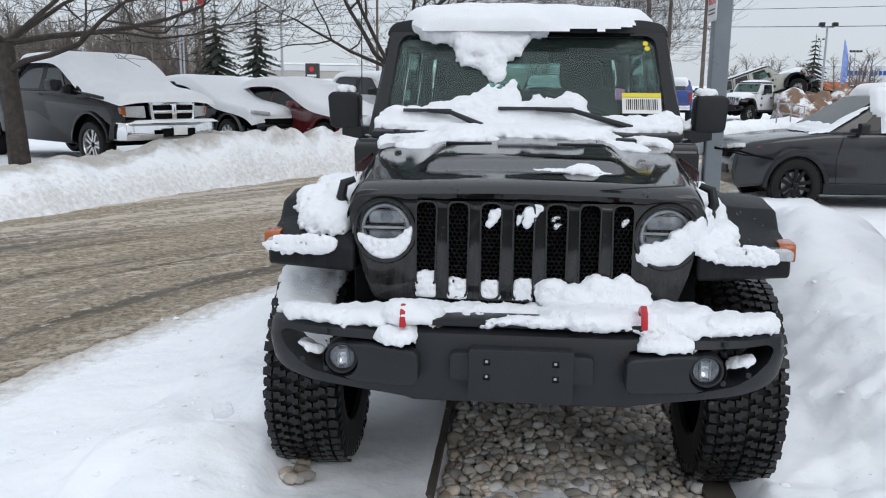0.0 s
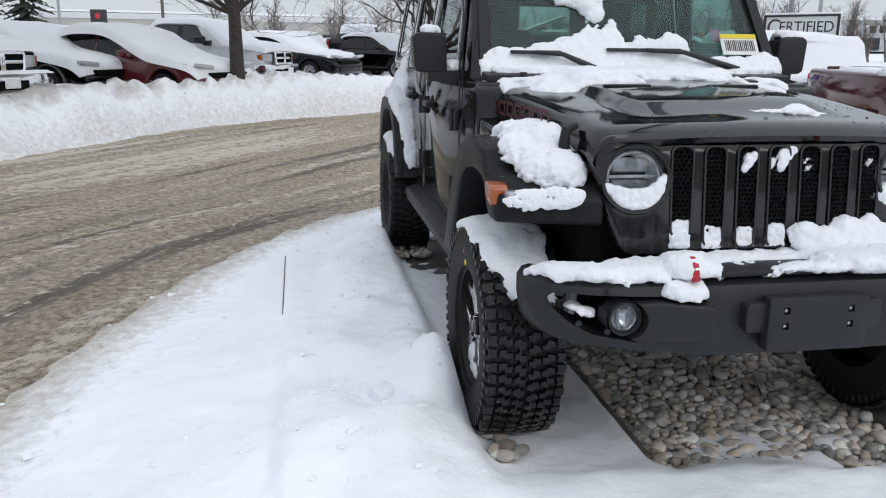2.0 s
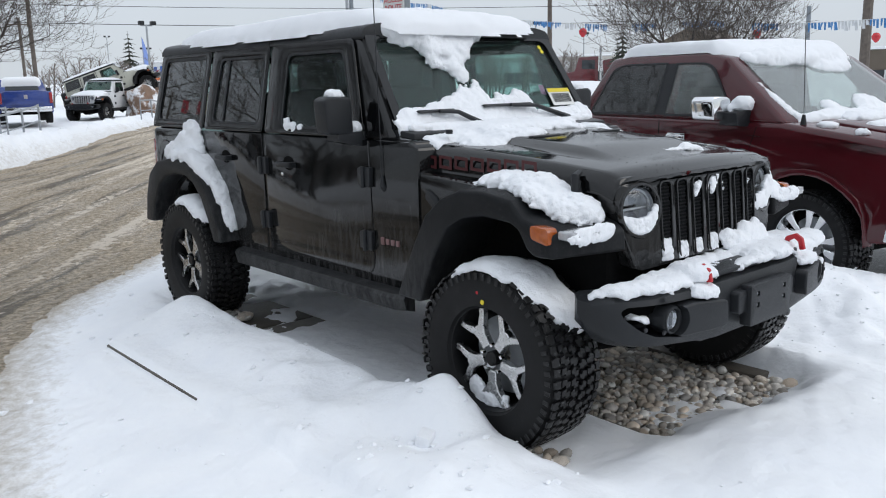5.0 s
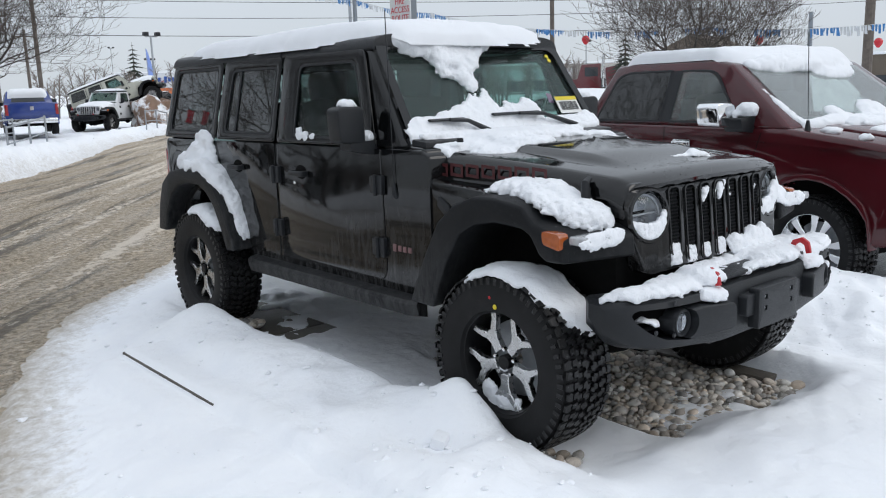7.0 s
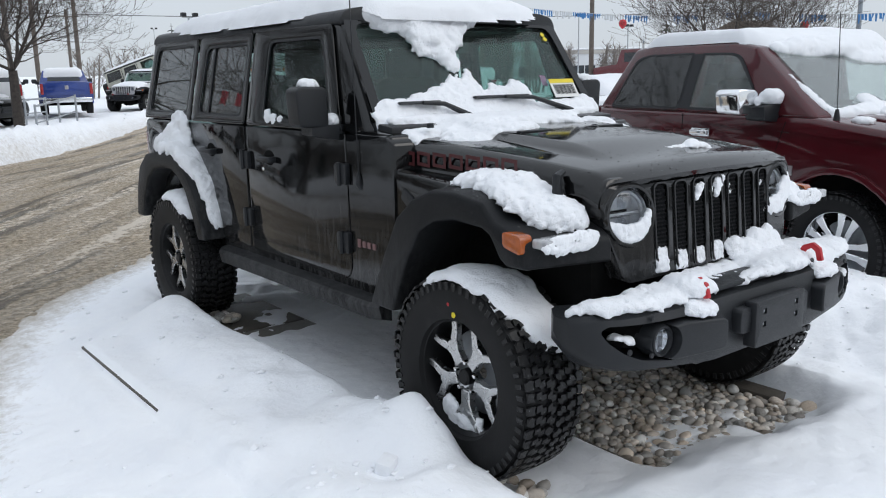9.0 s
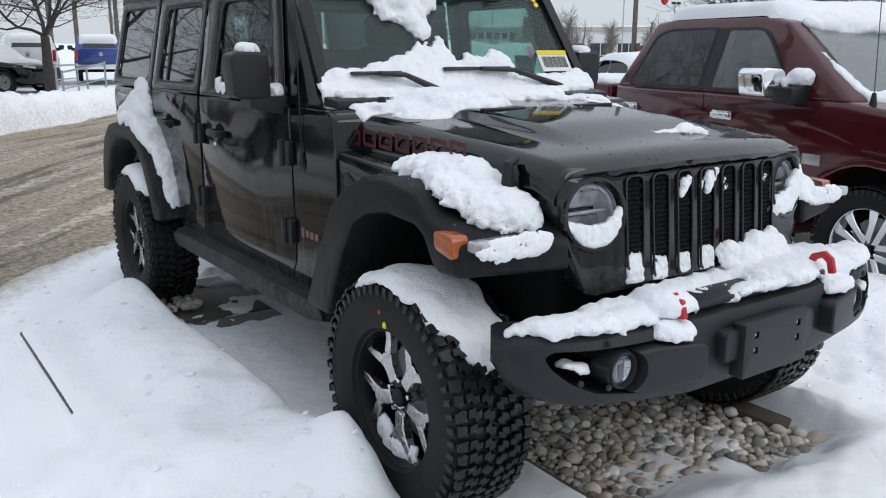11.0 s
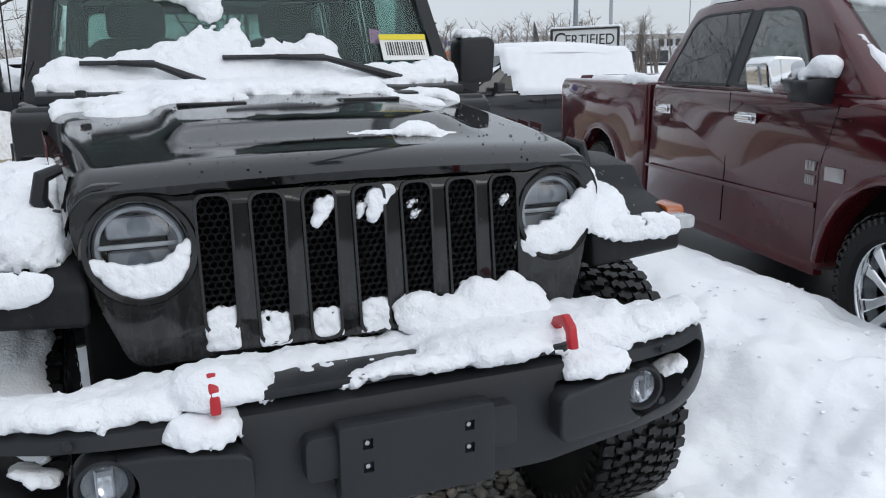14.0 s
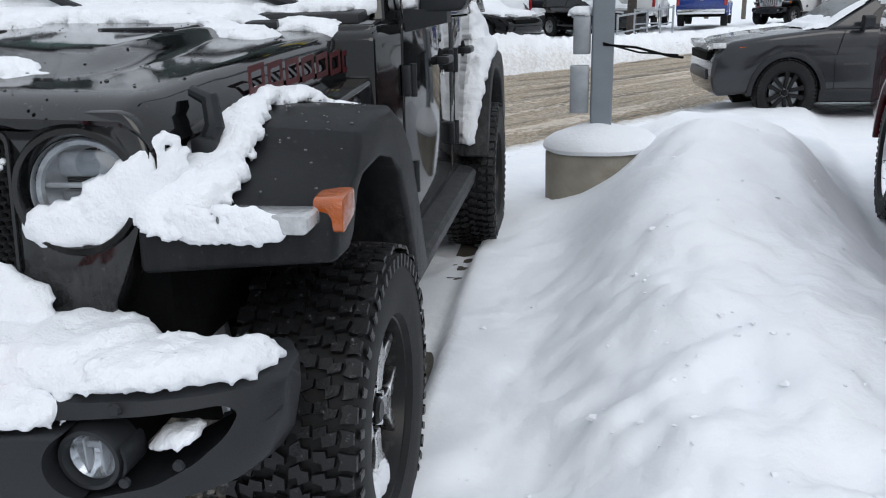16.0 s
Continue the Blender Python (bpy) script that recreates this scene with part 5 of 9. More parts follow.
    plate_ob = part("plate_holder", prism(rounded([(-0.168, 0.528), (0.168, 0.528), (0.168, 0.702), (-0.168, 0.702)], 0.008), "y", -0.785, -0.735, 0.004, 2), BLACK_PLASTIC, bumper, "blank black number plate holder with four square holes")
    part("plate_bracket", prism(rounded([(-0.232, 0.588), (0.232, 0.588), (0.232, 0.682), (-0.232, 0.682)], 0.02), "y", -0.765, -0.705, 0.006, 2), BLACK_PLASTIC, bumper)
    holes = [prism([(cx - 0.011, cz - 0.011), (cx + 0.011, cz - 0.011), (cx + 0.011, cz + 0.011), (cx - 0.011, cz + 0.011)], "y", -0.815, -0.774) for cx in (-0.110, 0.110) for cz in (0.612, 0.662)]
    cut(plate_ob, holes)
    if detail:
        for cx in (-0.110, 0.110):
            for cz in (0.612, 0.662):
                part("bolt", lathe([(0, 0.006), (0.005, 0.005), (0.006, 0)], pose(cx, -0.775, cz, 90, 0, 0), 10), STEEL, plate_ob)
    # windscreen and its frame
    def screen(a, b):
        return Vector((a, 0.835 + 0.305 * (b - 1.335) / 0.465, b)), Vector((0, -0.465, 0.305)).normalized()
    outer = rounded([(-0.745, 1.315), (0.745, 1.315), (0.705, 1.815), (-0.705, 1.815)], 0.04)
    inner = rounded([(-0.690, 1.365), (0.690, 1.365), (0.655, 1.775), (-0.655, 1.775)], 0.06)
    part("windscreen_frame", ring_plate(outer, inner, lambda a, b: (screen(a, b)[0] + Vector((0, 0.035, 0)), screen(a, b)[1]), 0.045), paint, car)
    part("windscreen", plate(offset_outline(inner, -0.012), lambda a, b: (screen(a, b)[0] + Vector((0, 0.012, 0)), screen(a, b)[1]), 0.006), WINDSHIELD, car, "greenish windscreen with snow melting on it", smooth=False).visible_shadow = False
    part("cowl_panel", prism([(0.70, 1.26), (0.70, 1.318), (0.84, 1.335), (0.95, 1.33), (0.95, 1.26)], "x", -0.74, 0.74, 0.008), BLACK_PLASTIC, car)
    # upper sides: pillars and window frames
    yf = lambda z: 0.862 + 0.305 * (z - 1.335) / 0.465
    for s in (-1, 1):
        place = slab_map(s)
        windows = (("door_front", [(1.02, 1.29), (2.045, 1.29), (2.03, 1.80), (1.20, 1.80)], [(1.12, 1.325), (1.860, 1.325), (1.845, 1.745), (1.275, 1.745)], SIDE_GLASS),
                   ("door_rear", [(2.075, 1.29), (2.86, 1.29), (2.80, 1.80), (2.06, 1.80)], [(2.125, 1.335), (2.755, 1.335), (2.685, 1.745), (2.10, 1.745)], PRIVACY),
                   ("quarter", [(2.88, 1.29), (3.72, 1.29), (3.62, 1.80), (2.83, 1.80)], [(2.935, 1.335), (3.635, 1.335), (3.55, 1.765), (2.885, 1.765)], PRIVACY))
        for nm, out, inn, glass in windows:
            o2, i2 = rounded(out, 0.03), rounded(inn, 0.045)
            fr = part("window_frame", bevel(ring_plate(o2, i2, place, 0.008), 0.003, 2, 40), paint, car)
            seal_in = offset_outline(i2, 0.012)
            part("window_seal", ring_plate(i2, seal_in, place, 0.008), BLACK_PLASTIC, fr)
            part("window_glass", plate(offset_outline(i2, 0.004), lambda a, b, pl=place, ss=s: (pl(a, b)[0] - Vector((ss * 0.008, 0, 0)), pl(a, b)[1]), 0.004), glass, fr, "dark window reflecting bare trees" if glass is PRIVACY else "window glass", smooth=False)
        if detail:
            part("window_divider", plate([(2.60, 1.335), (2.625, 1.335), (2.585, 1.745), (2.56, 1.745)], place, 0.004), BLACK_PLASTIC, car)
        part("a_pillar", bevel(loft([[(s * 0.705, 0.815, 1.29), (s * 0.786, 0.845, 1.29), (s * 0.803, 1.06, 1.29), (s * 0.70, 1.06, 1.29)], [(s * 0.64, 1.145, 1.815), (s * 0.705, 1.165, 1.815), (s * 0.718, 1.25, 1.815), (s * 0.64, 1.25, 1.815)]]), 0.008, 2), paint, car)
        # doors below the belt line
        d1 = rounded([(0.965, 0.575), (2.045, 0.575), (2.045, 1.282), (0.985, 1.282)], [0.10, 0.03, 0.01, 0.02], 5)
        d2 = rounded([(2.078, 0.575), (2.36, 0.575), (2.46, 0.62), (2.62, 0.93), (2.80, 1.10), (2.86, 1.282), (2.078, 1.282)], [0.03, 0.05, 0.05, 0.06, 0.06, 0.01, 0.01], 5)
        for dd, hy, hinge_y in ((d1, 1.775, 1.03), (d2, 2.56, 2.085)):
            door = door_panel(dd, s, 0.803, paint, car)
            handle = new("door_handle")
            handle.parent = door
            part("grip", bevel(box(s * 0.853, hy, 1.115, 0.022, 0.155, 0.032, 0.010, 3), 0), BLACK_PLASTIC, handle, "black plastic pull handle")
            part("handle_bowl", lathe([(0.0, 0.001), (0.035, 0.003), (0.042, 0.0)], pose(s * 0.8155, hy, 1.122, 0, s * 90, 0) @ Matrix.Diagonal((1, 1.5, 1, 1)), 24), DARK, handle)
            part("handle_end", box(s * 0.835, hy - 0.066, 1.115, 0.045, 0.024, 0.034, 0.006), BLACK_PLASTIC, handle)
            part("handle_end", box(s * 0.835, hy + 0.066, 1.115, 0.045, 0.030, 0.036, 0.006), BLACK_PLASTIC, handle)
            if hy < 2:
                part("key_lock", lathe([(0, 0.005), (0.011, 0.004), (0.012, 0)], pose(s * 0.8155, hy + 0.075, 1.055, 0, s * 90, 0), 16), CHROME, door, "round chrome lock")
            for hz in (1.095, 0.765):
                hinge = part("hinge", bevel(prism(rounded([(hinge_y - 0.075, hz - 0.052), (hinge_y + 0.03, hz - 0.045), (hinge_y + 0.03, hz + 0.045), (hinge_y - 0.075, hz + 0.052)], 0.012), "x", s * 0.811, s * 0.838, 0.006, 2), 0), BLACK_PLASTIC, door, "exposed black door hinge")
                part("hinge_pin", tube([(s * 0.842, hinge_y - 0.022, hz - 0.055), (s * 0.842, hinge_y - 0.022, hz + 0.055)], 0.012, 10), BLACK_PLASTIC, hinge)
        # rock rail
        part("rock_rail", loft([[(s * 0.80, y, 0.545), (s * (0.885 - e), y, 0.535), (s * (0.90 - e), y, 0.515), (s * (0.885 - e), y, 0.455), (s * 0.80, y, 0.440)] for y, e in ((0.66, 0.03), (0.72, 0.0), (2.36, 0.0), (2.42, 0.03))]), TRIM_SALT, car, "black steel rock rail sprayed with road salt")
        # mirror
        mir = new("door_mirror")
        mir.parent = car
        shell = part("mirror_shell", prism(rounded([(s * 0.862, 1.310), (s * 1.018, 1.318), (s * 1.030, 1.485), (s * 1.003, 1.505), (s * 0.868, 1.502)], 0.03), "y", 1.035, 1.145, 0.022, 3), BLACK_PLASTIC, mir, "grained black mirror housing")
        part("mirror_glass", prism(rounded([(s * 0.880, 1.328), (s * 1.002, 1.335), (s * 1.012, 1.476), (s * 0.882, 1.483)], 0.02), "y", 1.1455, 1.148), CHROME, mir, "mirror glass")
        part("mirror_arm", loft([[(s * 0.783, y0, z0), (s * 0.783, y1, z0), (s * 0.783, y1, z1), (s * 0.783, y0, z1)] if k == 0 else [(s * 0.955, y0 + 0.01, z0 + 0.035), (s * 0.955, y1 - 0.01, z0 + 0.035), (s * 0.955, y1 - 0.01, z1), (s * 0.955, y0 + 0.01, z1)] for k, (y0, y1, z0, z1) in enumerate([(1.03, 1.15, 1.245, 1.325)] * 2)]), BLACK_PLASTIC, mir)
        # tail lamp
        part("tail_lamp", box(s * 0.735, 3.765, 1.08, 0.11, 0.08, 0.24, 0.015), RED_LENS, car, "red tail lamp in a black surround")
        if detail:
            # lettering on the hood side and badge: drawn as plain bars
            for k in range(7):
                y = 0.645 - k * 0.101
                xw = hood_half(y)
                nm = "hood_decal_bar"
                part(nm, ring_plate([(y, 1.160), (y - 0.082, 1.154), (y - 0.082, 1.216), (y, 1.222)], [(y - 0.014, 1.174), (y - 0.068, 1.169), (y - 0.068, 1.202), (y - 0.014, 1.207)], lambda a, b, ss=s: (Vector((ss * (hood_half(a) + 0.005), a, b)), Vector((ss, 0, 0))), 0.0015), DECAL_RED, hood, "outlined dark red lettering bar", smooth=False)
            for k in range(4):
                y = 0.895 - k * 0.042
                part("badge_bar", box(s * 0.811, y, 0.772, 0.008, 0.028, 0.040 if k == 0 else 0.030, 0.003), BADGE_DARK, car, "smoked dark badge bar")
            part("vent_grille", prism(rounded([(0.44, 0.93), (0.56, 1.02), (0.545, 1.07), (0.47, 1.03)], 0.015), "x", s * 0.790, s * 0.801, 0.003), BLACK_PLASTIC, car, "black fender vent")
    part("antenna", join(tube([(-0.800, 0.87, 1.045), (-0.818, 0.87, 1.06), (-0.818, 0.87, 1.11)], [0.022, 0.016, 0.006], 10), tube([(-0.818, 0.87, 1.10), (-0.818, 0.89, 1.97)], 0.0028, 6)), BLACK_PLASTIC, car, "thin whip antenna")
    # roof in two panels
    roof = prism(rounded([(-0.735, 1.79), (0.735, 1.79), (0.70, 1.858), (0.60, 1.878), (-0.60, 1.878), (-0.70, 1.858)], 0.03, 3), "y", 1.13, 2.075, 0.012, 2)
    part("roof_panel", roof, BLACK_PLASTIC, car, "black hard-top front panel")
    part("roof_panel", prism(rounded([(-0.735, 1.79), (0.735, 1.79), (0.70, 1.862), (0.60, 1.882), (-0.60, 1.882), (-0.70, 1.862)], 0.03, 3), "y", 2.082, 3.66, 0.014, 2), BLACK_PLASTIC, car, "black hard-top rear panel")
    # rear: gate, glass and spare
    tail = lambda a, b: (Vector((a, 3.71 - 0.10 * (b - 1.29) / 0.5, b)), Vector((0, 1, 0.2)).normalized())
    part("tailgate_frame", ring_plate(rounded([(-0.77, 1.285), (0.77, 1.285), (0.70, 1.80), (-0.70, 1.80)], 0.03), rounded([(-0.62, 1.36), (0.62, 1.36), (0.58, 1.74), (-0.58, 1.74)], 0.05), tail, 0.02), paint, car)
    part("rear_glass", plate([(-0.63, 1.35), (0.63, 1.35), (0.585, 1.745), (-0.585, 1.745)], tail, 0.005), SIDE_GLASS, car, smooth=False)
    part("rear_bumper", box(0, 3.78, 0.60, 1.5, 0.20, 0.20, 0.03), BLACK_PLASTIC, car)
    wheel(car, pose(0, 3.90, 1.02, 0, 0, 90), "spare_wheel", False, False)
    # cabin
    part("cabin_floor", box(0, 2.2, 0.75, 1.45, 2.9, 0.05, 0.0), DARK, car)
    part("dashboard", prism(rounded([(0.93, 1.05), (0.93, 1.345), (1.06, 1.36), (1.20, 1.25), (1.20, 1.05)], 0.04), "x", -0.70, 0.70, 0.01), SEAT, car, "dark dashboard")
    part("steering_wheel", lathe([(0.17, -0.012), (0.188, 0.0), (0.17, 0.012), (0.158, 0.0)], pose(0.36, 1.33, 1.27, 65, 0, 0), 32, closed=True), SEAT, car)
    for sx in (-0.36, 0.36):
        seat = new("front_seat")
        seat.parent = car
        part("seat_cushion", box(sx, 1.75, 0.93, 0.52, 0.52, 0.16, 0.05, 3), SEAT, seat)
        bk = part("seat_back", prism(rounded([(-0.25, 0.0), (0.25, 0.0), (0.22, 0.62), (-0.22, 0.62)], 0.09, 5), "y", -0.07, 0.07, 0.04, 3), SEAT, seat)
        bk.matrix_basis = pose(sx, 1.97, 0.93, -14)
        part("headrest", box(sx, 2.13, 1.62, 0.27, 0.10, 0.18, 0.045, 3), SEAT, seat)
    part("rear_bench", join(box(0, 2.65, 0.95, 1.30, 0.5, 0.18, 0.05), box(0, 2.93, 1.22, 1.30, 0.16, 0.60, 0.05)), SEAT, car, "dark rear bench seat")
    part("roll_bar", tube([(-0.62, 2.1, 0.8), (-0.62, 2.1, 1.70), (-0.55, 2.1, 1.75), (0.55, 2.1, 1.75), (0.62, 2.1, 1.70), (0.62, 2.1, 0.8)], 0.035, 10), SEAT, car)
    part("rear_view_mirror", box(0.0, 1.19, 1.69, 0.24, 0.03, 0.065, 0.015), SEAT, car)
    # running gear
    for y in (0.0, WB):
        part("axle", join(tube([(-0.72, y, HUB_Z), (0.72, y, HUB_Z)], 0.045, 12), lathe([(0.0, -0.13), (0.09, -0.11), (0.13, 0.0), (0.09, 0.11), (0.0, 0.13)], pose(-0.18 if y == 0 else 0.0, y, HUB_Z, 90), 18)), DARK, car)
    for s in (-1, 1):
        coil = [(s * 0.52 + 0.06 * math.cos(k * 0.7), 0.02 + 0.06 * math.sin(k * 0.7), 0.46 + 0.0055 * k) for k in range(58)]
        part("coil_spring", tube(coil, 0.008, 6), DARK, car)
        part("shock_absorber", join(tube([(s * 0.60, -0.12, 0.42), (s * 0.56, -0.10, 0.66)], 0.030, 10), tube([(s * 0.56, -0.10, 0.66), (s * 0.53, -0.08, 0.86)], 0.016, 8)), STEEL, car, "grey shock absorber")
        part("frame_rail", box(s * 0.40, 0.0, 0.60, 0.08, 1.2, 0.13, 0.015), DARK, car)
        for y in (0.0, WB):
            hub = wheel(car, pose(s * HUB_X, y, HUB_Z, 0, 0, 0 if s > 0 else 180), "wheel", detail, True)
            if detail and y == 0.0 and s < 0:
                for (dy, dz, rr), mat, what in (((0.0, 0.262, 0.012), YELLOW, "yellow paint dot"), ((0.03, 0.300, 0.009), RED_HOOK, "red paint dot")):
                    part("paint_dot", lathe([(0.0, 0.003), (rr * 0.8, 0.003), (rr, 0.0)], pose(s * (HUB_X + TYRE_W / 2 * 0.985), y + dy, HUB_Z + dz, 0, -90, 0), 14), mat, hub, what)
    return car


jeep = build_jeep(pose(0, 0, 0), BODY_BLACK, "black four-door off-road car with snow on its roof, hood and bumper", True)

# stickers on the windscreen
sticker = tagged(part("price_label", box(0, 0, 0, 0.19, 0.004, 0.115, 0.0), WHITE_PAPER, None), "white paper label with a yellow band and barcode on the windscreen", "label")
sticker.matrix_basis = pose(0.575, 0.906, 1.462, -33.2, 0, 0)
part("label_band", box(0, -0.0035, 0.045, 0.19, 0.002, 0.025), YELLOW, sticker)
for k in range(16):
    part("barcode_bar", box(-0.075 + k * 0.010, -0.0035, -0.008, 0.003 + 0.003 * ((k * 7) % 3) / 2, 0.002, 0.06), INK, sticker)
tag = tagged(part("pink_tag", box(0, 0, 0, 0.042, 0.004, 0.065), PINK, None), "small pink paper tag behind the windscreen", "tag")
tag.matrix_basis = pose(0.475, 0.965, 1.505, -33.2, 8, 0)
for dz, col in ((0.0, YELLOW), (0.025, FLAG_BLUE)):
    dot = tagged(part("round_sticker", lathe([(0, 0.002), (0.014, 0.002), (0.014, 0)], None, 20), YELLOW, None), "small round yellow-green sticker on the windscreen", "sticker")
    dot.matrix_basis = pose(0.615 - dz * 0.3, 1.098 + dz * 0.6, 1.735 + dz, 57, 0, 0)


# wipers lie on the screen under the snow
def wiper(x0, x1, z, pivot):
    wob = thing("windscreen_wiper", pose(0, 0, 0), "black windscreen wiper half buried in snow", "wiper", "windscreen wipers")
    yb = lambda zz: 0.835 + 0.305 * (zz - 1.335) / 0.465 - 0.050
    part("blade", loft([[(x, yb(z) - 0.008, z - 0.008), (x, yb(z) - 0.022, z), (x, yb(z) - 0.008, z + 0.008), (x, yb(z) + 0.014, z + 0.002)] for x in (x0, x0 + 0.02, (x0 + x1) / 2, x1 - 0.02, x1)]), BLACK_PLASTIC, wob)
    part("wiper_arm", tube([((x0 + x1) / 2, yb(z) - 0.03, z), (x1, yb(z - 0.01) - 0.035, z - 0.008), (pivot, yb(1.36) - 0.01, 1.345)], [0.010, 0.011, 0.016], 8), BLACK_PLASTIC, wob)


wiper(-0.60, -0.36, 1.418, -0.20)
wiper(-0.13, 0.24, 1.432, 0.52)

# ---- snow lying on it ----
J = "snow on the black off-road car"


def screen_surf(u, v):
    z = 1.335 + v * 0.836
    return (u, 0.835 + 0.305 * (z - 1.335) / 0.465 - 0.004, z), (0, -0.835, 0.55)


def hood_surf(u, v):
    w = hood_half(v) - 0.002
    uu = max(-w, min(w, u))
    if v > 0.77:
        return (u, v, 1.32 + 0.2 * (v - 0.77)), (0, 0, 1)
    return (u, v, hood_z(uu, v) - max(0.0, abs(u) - w) * 1.5), (0, 0, 1)


drift("snow_patch", "thick white snow lying on the black hard-top roof", lambda u, v: ((u, v, 1.876 - 0.30 * max(0, abs(u) - 0.60) - 0.50 * max(0, 1.16 - v)), (0.30 * u, -0.40 if v < 1.18 else 0.0, 1)), -0.735, 0.735, 1.05, 3.66, 0.020, [(0, 2.35, 0.715, 1.32)], 0.088, 1.0, 0.06, 2.2, group=J, square=True)
drift("snow_patch", "melting snow tongue hanging from the roof onto the windscreen", screen_surf, -0.66, 0.16, 0.20, 0.68, 0.010, [(-0.26, 0.62, 0.36, 0.13, 1.7), (-0.20, 0.52, 0.20, 0.16, 1.3), (-0.16, 0.44, 0.08, 0.16, 0.9), (-0.14, 0.36, 0.04, 0.10, 0.5), (-0.25, 0.42, 0.08, 0.05, 0.3), (-0.02, 0.58, 0.045, 0.12, 1.2), (0.06, 0.60, 0.06, 0.06)], 0.045, 2.0, 0.35, 9, group=J)
drift("snow_patch", "wet snow lying along the foot of the windscreen", screen_surf, -0.74, 0.76, -0.03, 0.32, 0.010, [(-0.55, 0.02, 0.26, 0.10), (-0.30, 0.05, 0.22, 0.13), (-0.12, 0.08, 0.14, 0.16), (-0.075, 0.16, 0.045, 0.11, 0.6), (-0.06, 0.22, 0.018, 0.08, 0.3), (0.10, 0.06, 0.22, 0.13), (0.22, 0.08, 0.10, 0.13), (0.40, 0.02, 0.2, 0.05), (0.60, 0.01, 0.20, 0.07), (0.70, 0.02, 0.08, 0.09)], 0.030, 3.0, 0.55, 10, group=J)
drift("snow_patch", "lumpy snow lying across the rear of the hood", hood_surf, -0.69, 0.69, 0.22, 0.86, 0.012, [(-0.50, 0.72, 0.30, 0.14), (-0.15, 0.68, 0.40, 0.20), (-0.42, 0.50, 0.17, 0.12, 0.7), (-0.25, 0.44, 0.14, 0.09, 0.8), (0.25, 0.72, 0.35, 0.12), (0.45, 0.50, 0.12, 0.11, 0.6), (0.60, 0.74, 0.20, 0.12), (-0.68, 0.72, 0.10, 0.14), (0.05, 0.60, 0.30, 0.12)], 0.038, 4.0, 0.6, 7, group=J)
drift("snow_patch", "small patch of half-melted snow on the hood", hood_surf, -0.02, 0.36, -0.34, -0.10, 0.008, [(0.20, -0.22, 0.09, 0.05), (0.13, -0.21, 0.10, 0.022, 0.35), (0.26, -0.22, 0.06, 0.03, 0.4)], 0.022, 5.0, 0.9, 18, group=J)


def front_fender_surf(side):
    def surf(u, v):
        # u across from the hood side outwards, v along y
        prof = [(-0.46, 0.955), (-0.40, 0.99), (-0.27, 1.045), (-0.14, 1.108), (0.02, 1.132), (0.16, 1.127), (0.29, 1.078), (0.40, 0.975)]
        ys, zs = [p[0] for p in prof], [p[1] for p in prof]
        z = float(np.interp(v, ys, zs)) - 0.018 * max(0.0, (u - 0.74) / 0.2)
        return (side * u, v, z), (side * 0.05, -0.1, 1)
    return surf


drift("snow_patch", "clump of snow on the front fender beside the hood", front_fender_surf(-1), 0.60, 0.95, -0.42, 0.34, 0.009, [(0.72, -0.14, 0.13, 0.20, 0.9), (0.76, -0.16, 0.12, 0.14, 0.75), (0.70, -0.30, 0.08, 0.11, 1.0), (0.74, -0.26, 0.11, 0.12, 0.8), (0.72, 0.06, 0.12, 0.17, 0.75), (0.70, 0.20, 0.09, 0.13, 0.5)], 0.062, 6.0, 0.36, 9, group=J, mask=lambda u, v: (u - 0.635) / 0.05)
drift("snow_patch", "clump of snow on the front fender beside the hood", front_fender_surf(1), 0.56, 0.95, -0.50, 0.46, 0.008, [(0.67, -0.20, 0.075, 0.18, 0.8), (0.66, -0.37, 0.09, 0.11, 0.9), (0.70, -0.33, 0.07, 0.08, 0.8), (0.655, 0.05, 0.055, 0.24, 0.8), (0.68, 0.22, 0.10, 0.14, 0.7), (0.74, 0.30, 0.12, 0.09, 0.6)], 0.045, 7.0, 0.30, 10, group=J)


def face_surf(yy, lean=0.0):
    return lambda u, v: ((u, yy + face_lean(u, v), v), (0, -1, 0.35))


drift("snow_patch", "snow packed in the lower half of the headlight", face_surf(-0.508), -0.612, -0.372, 0.90, 1.06, 0.005, [(-0.492, 0.96, 0.30, 0.30)], 0.016, 8.0, 0.2, 14, group=J, mask=lambda u, v: min((0.106 - math.hypot(u + 0.492, v - 1.027)) / 0.03, (1.0 + (0.8 * max(0, u + 0.45)) + 0.2 * max(0, -u - 0.53) - v) / 0.03))
drift("snow_patch", "swoop of snow from the headlight up to the fender", lambda u, v: ((u, -0.512 + face_lean(u, v) + 0.9 * max(0, u - 0.60), v), (0.1, -1, 0.3)), 0.38, 0.74, 0.90, 1.22, 0.008, [(0.435, 0.962, 0.06, 0.036), (0.49, 0.965, 0.07, 0.048), (0.545, 1.005, 0.055, 0.050), (0.595, 1.045, 0.045, 0.045), (0.635, 1.08, 0.040, 0.045), (0.615, 1.00, 0.040, 0.036), (0.63, 0.955, 0.016, 0.04, 0.4)], 0.017, 9.0, 0.28, 12, group=J)
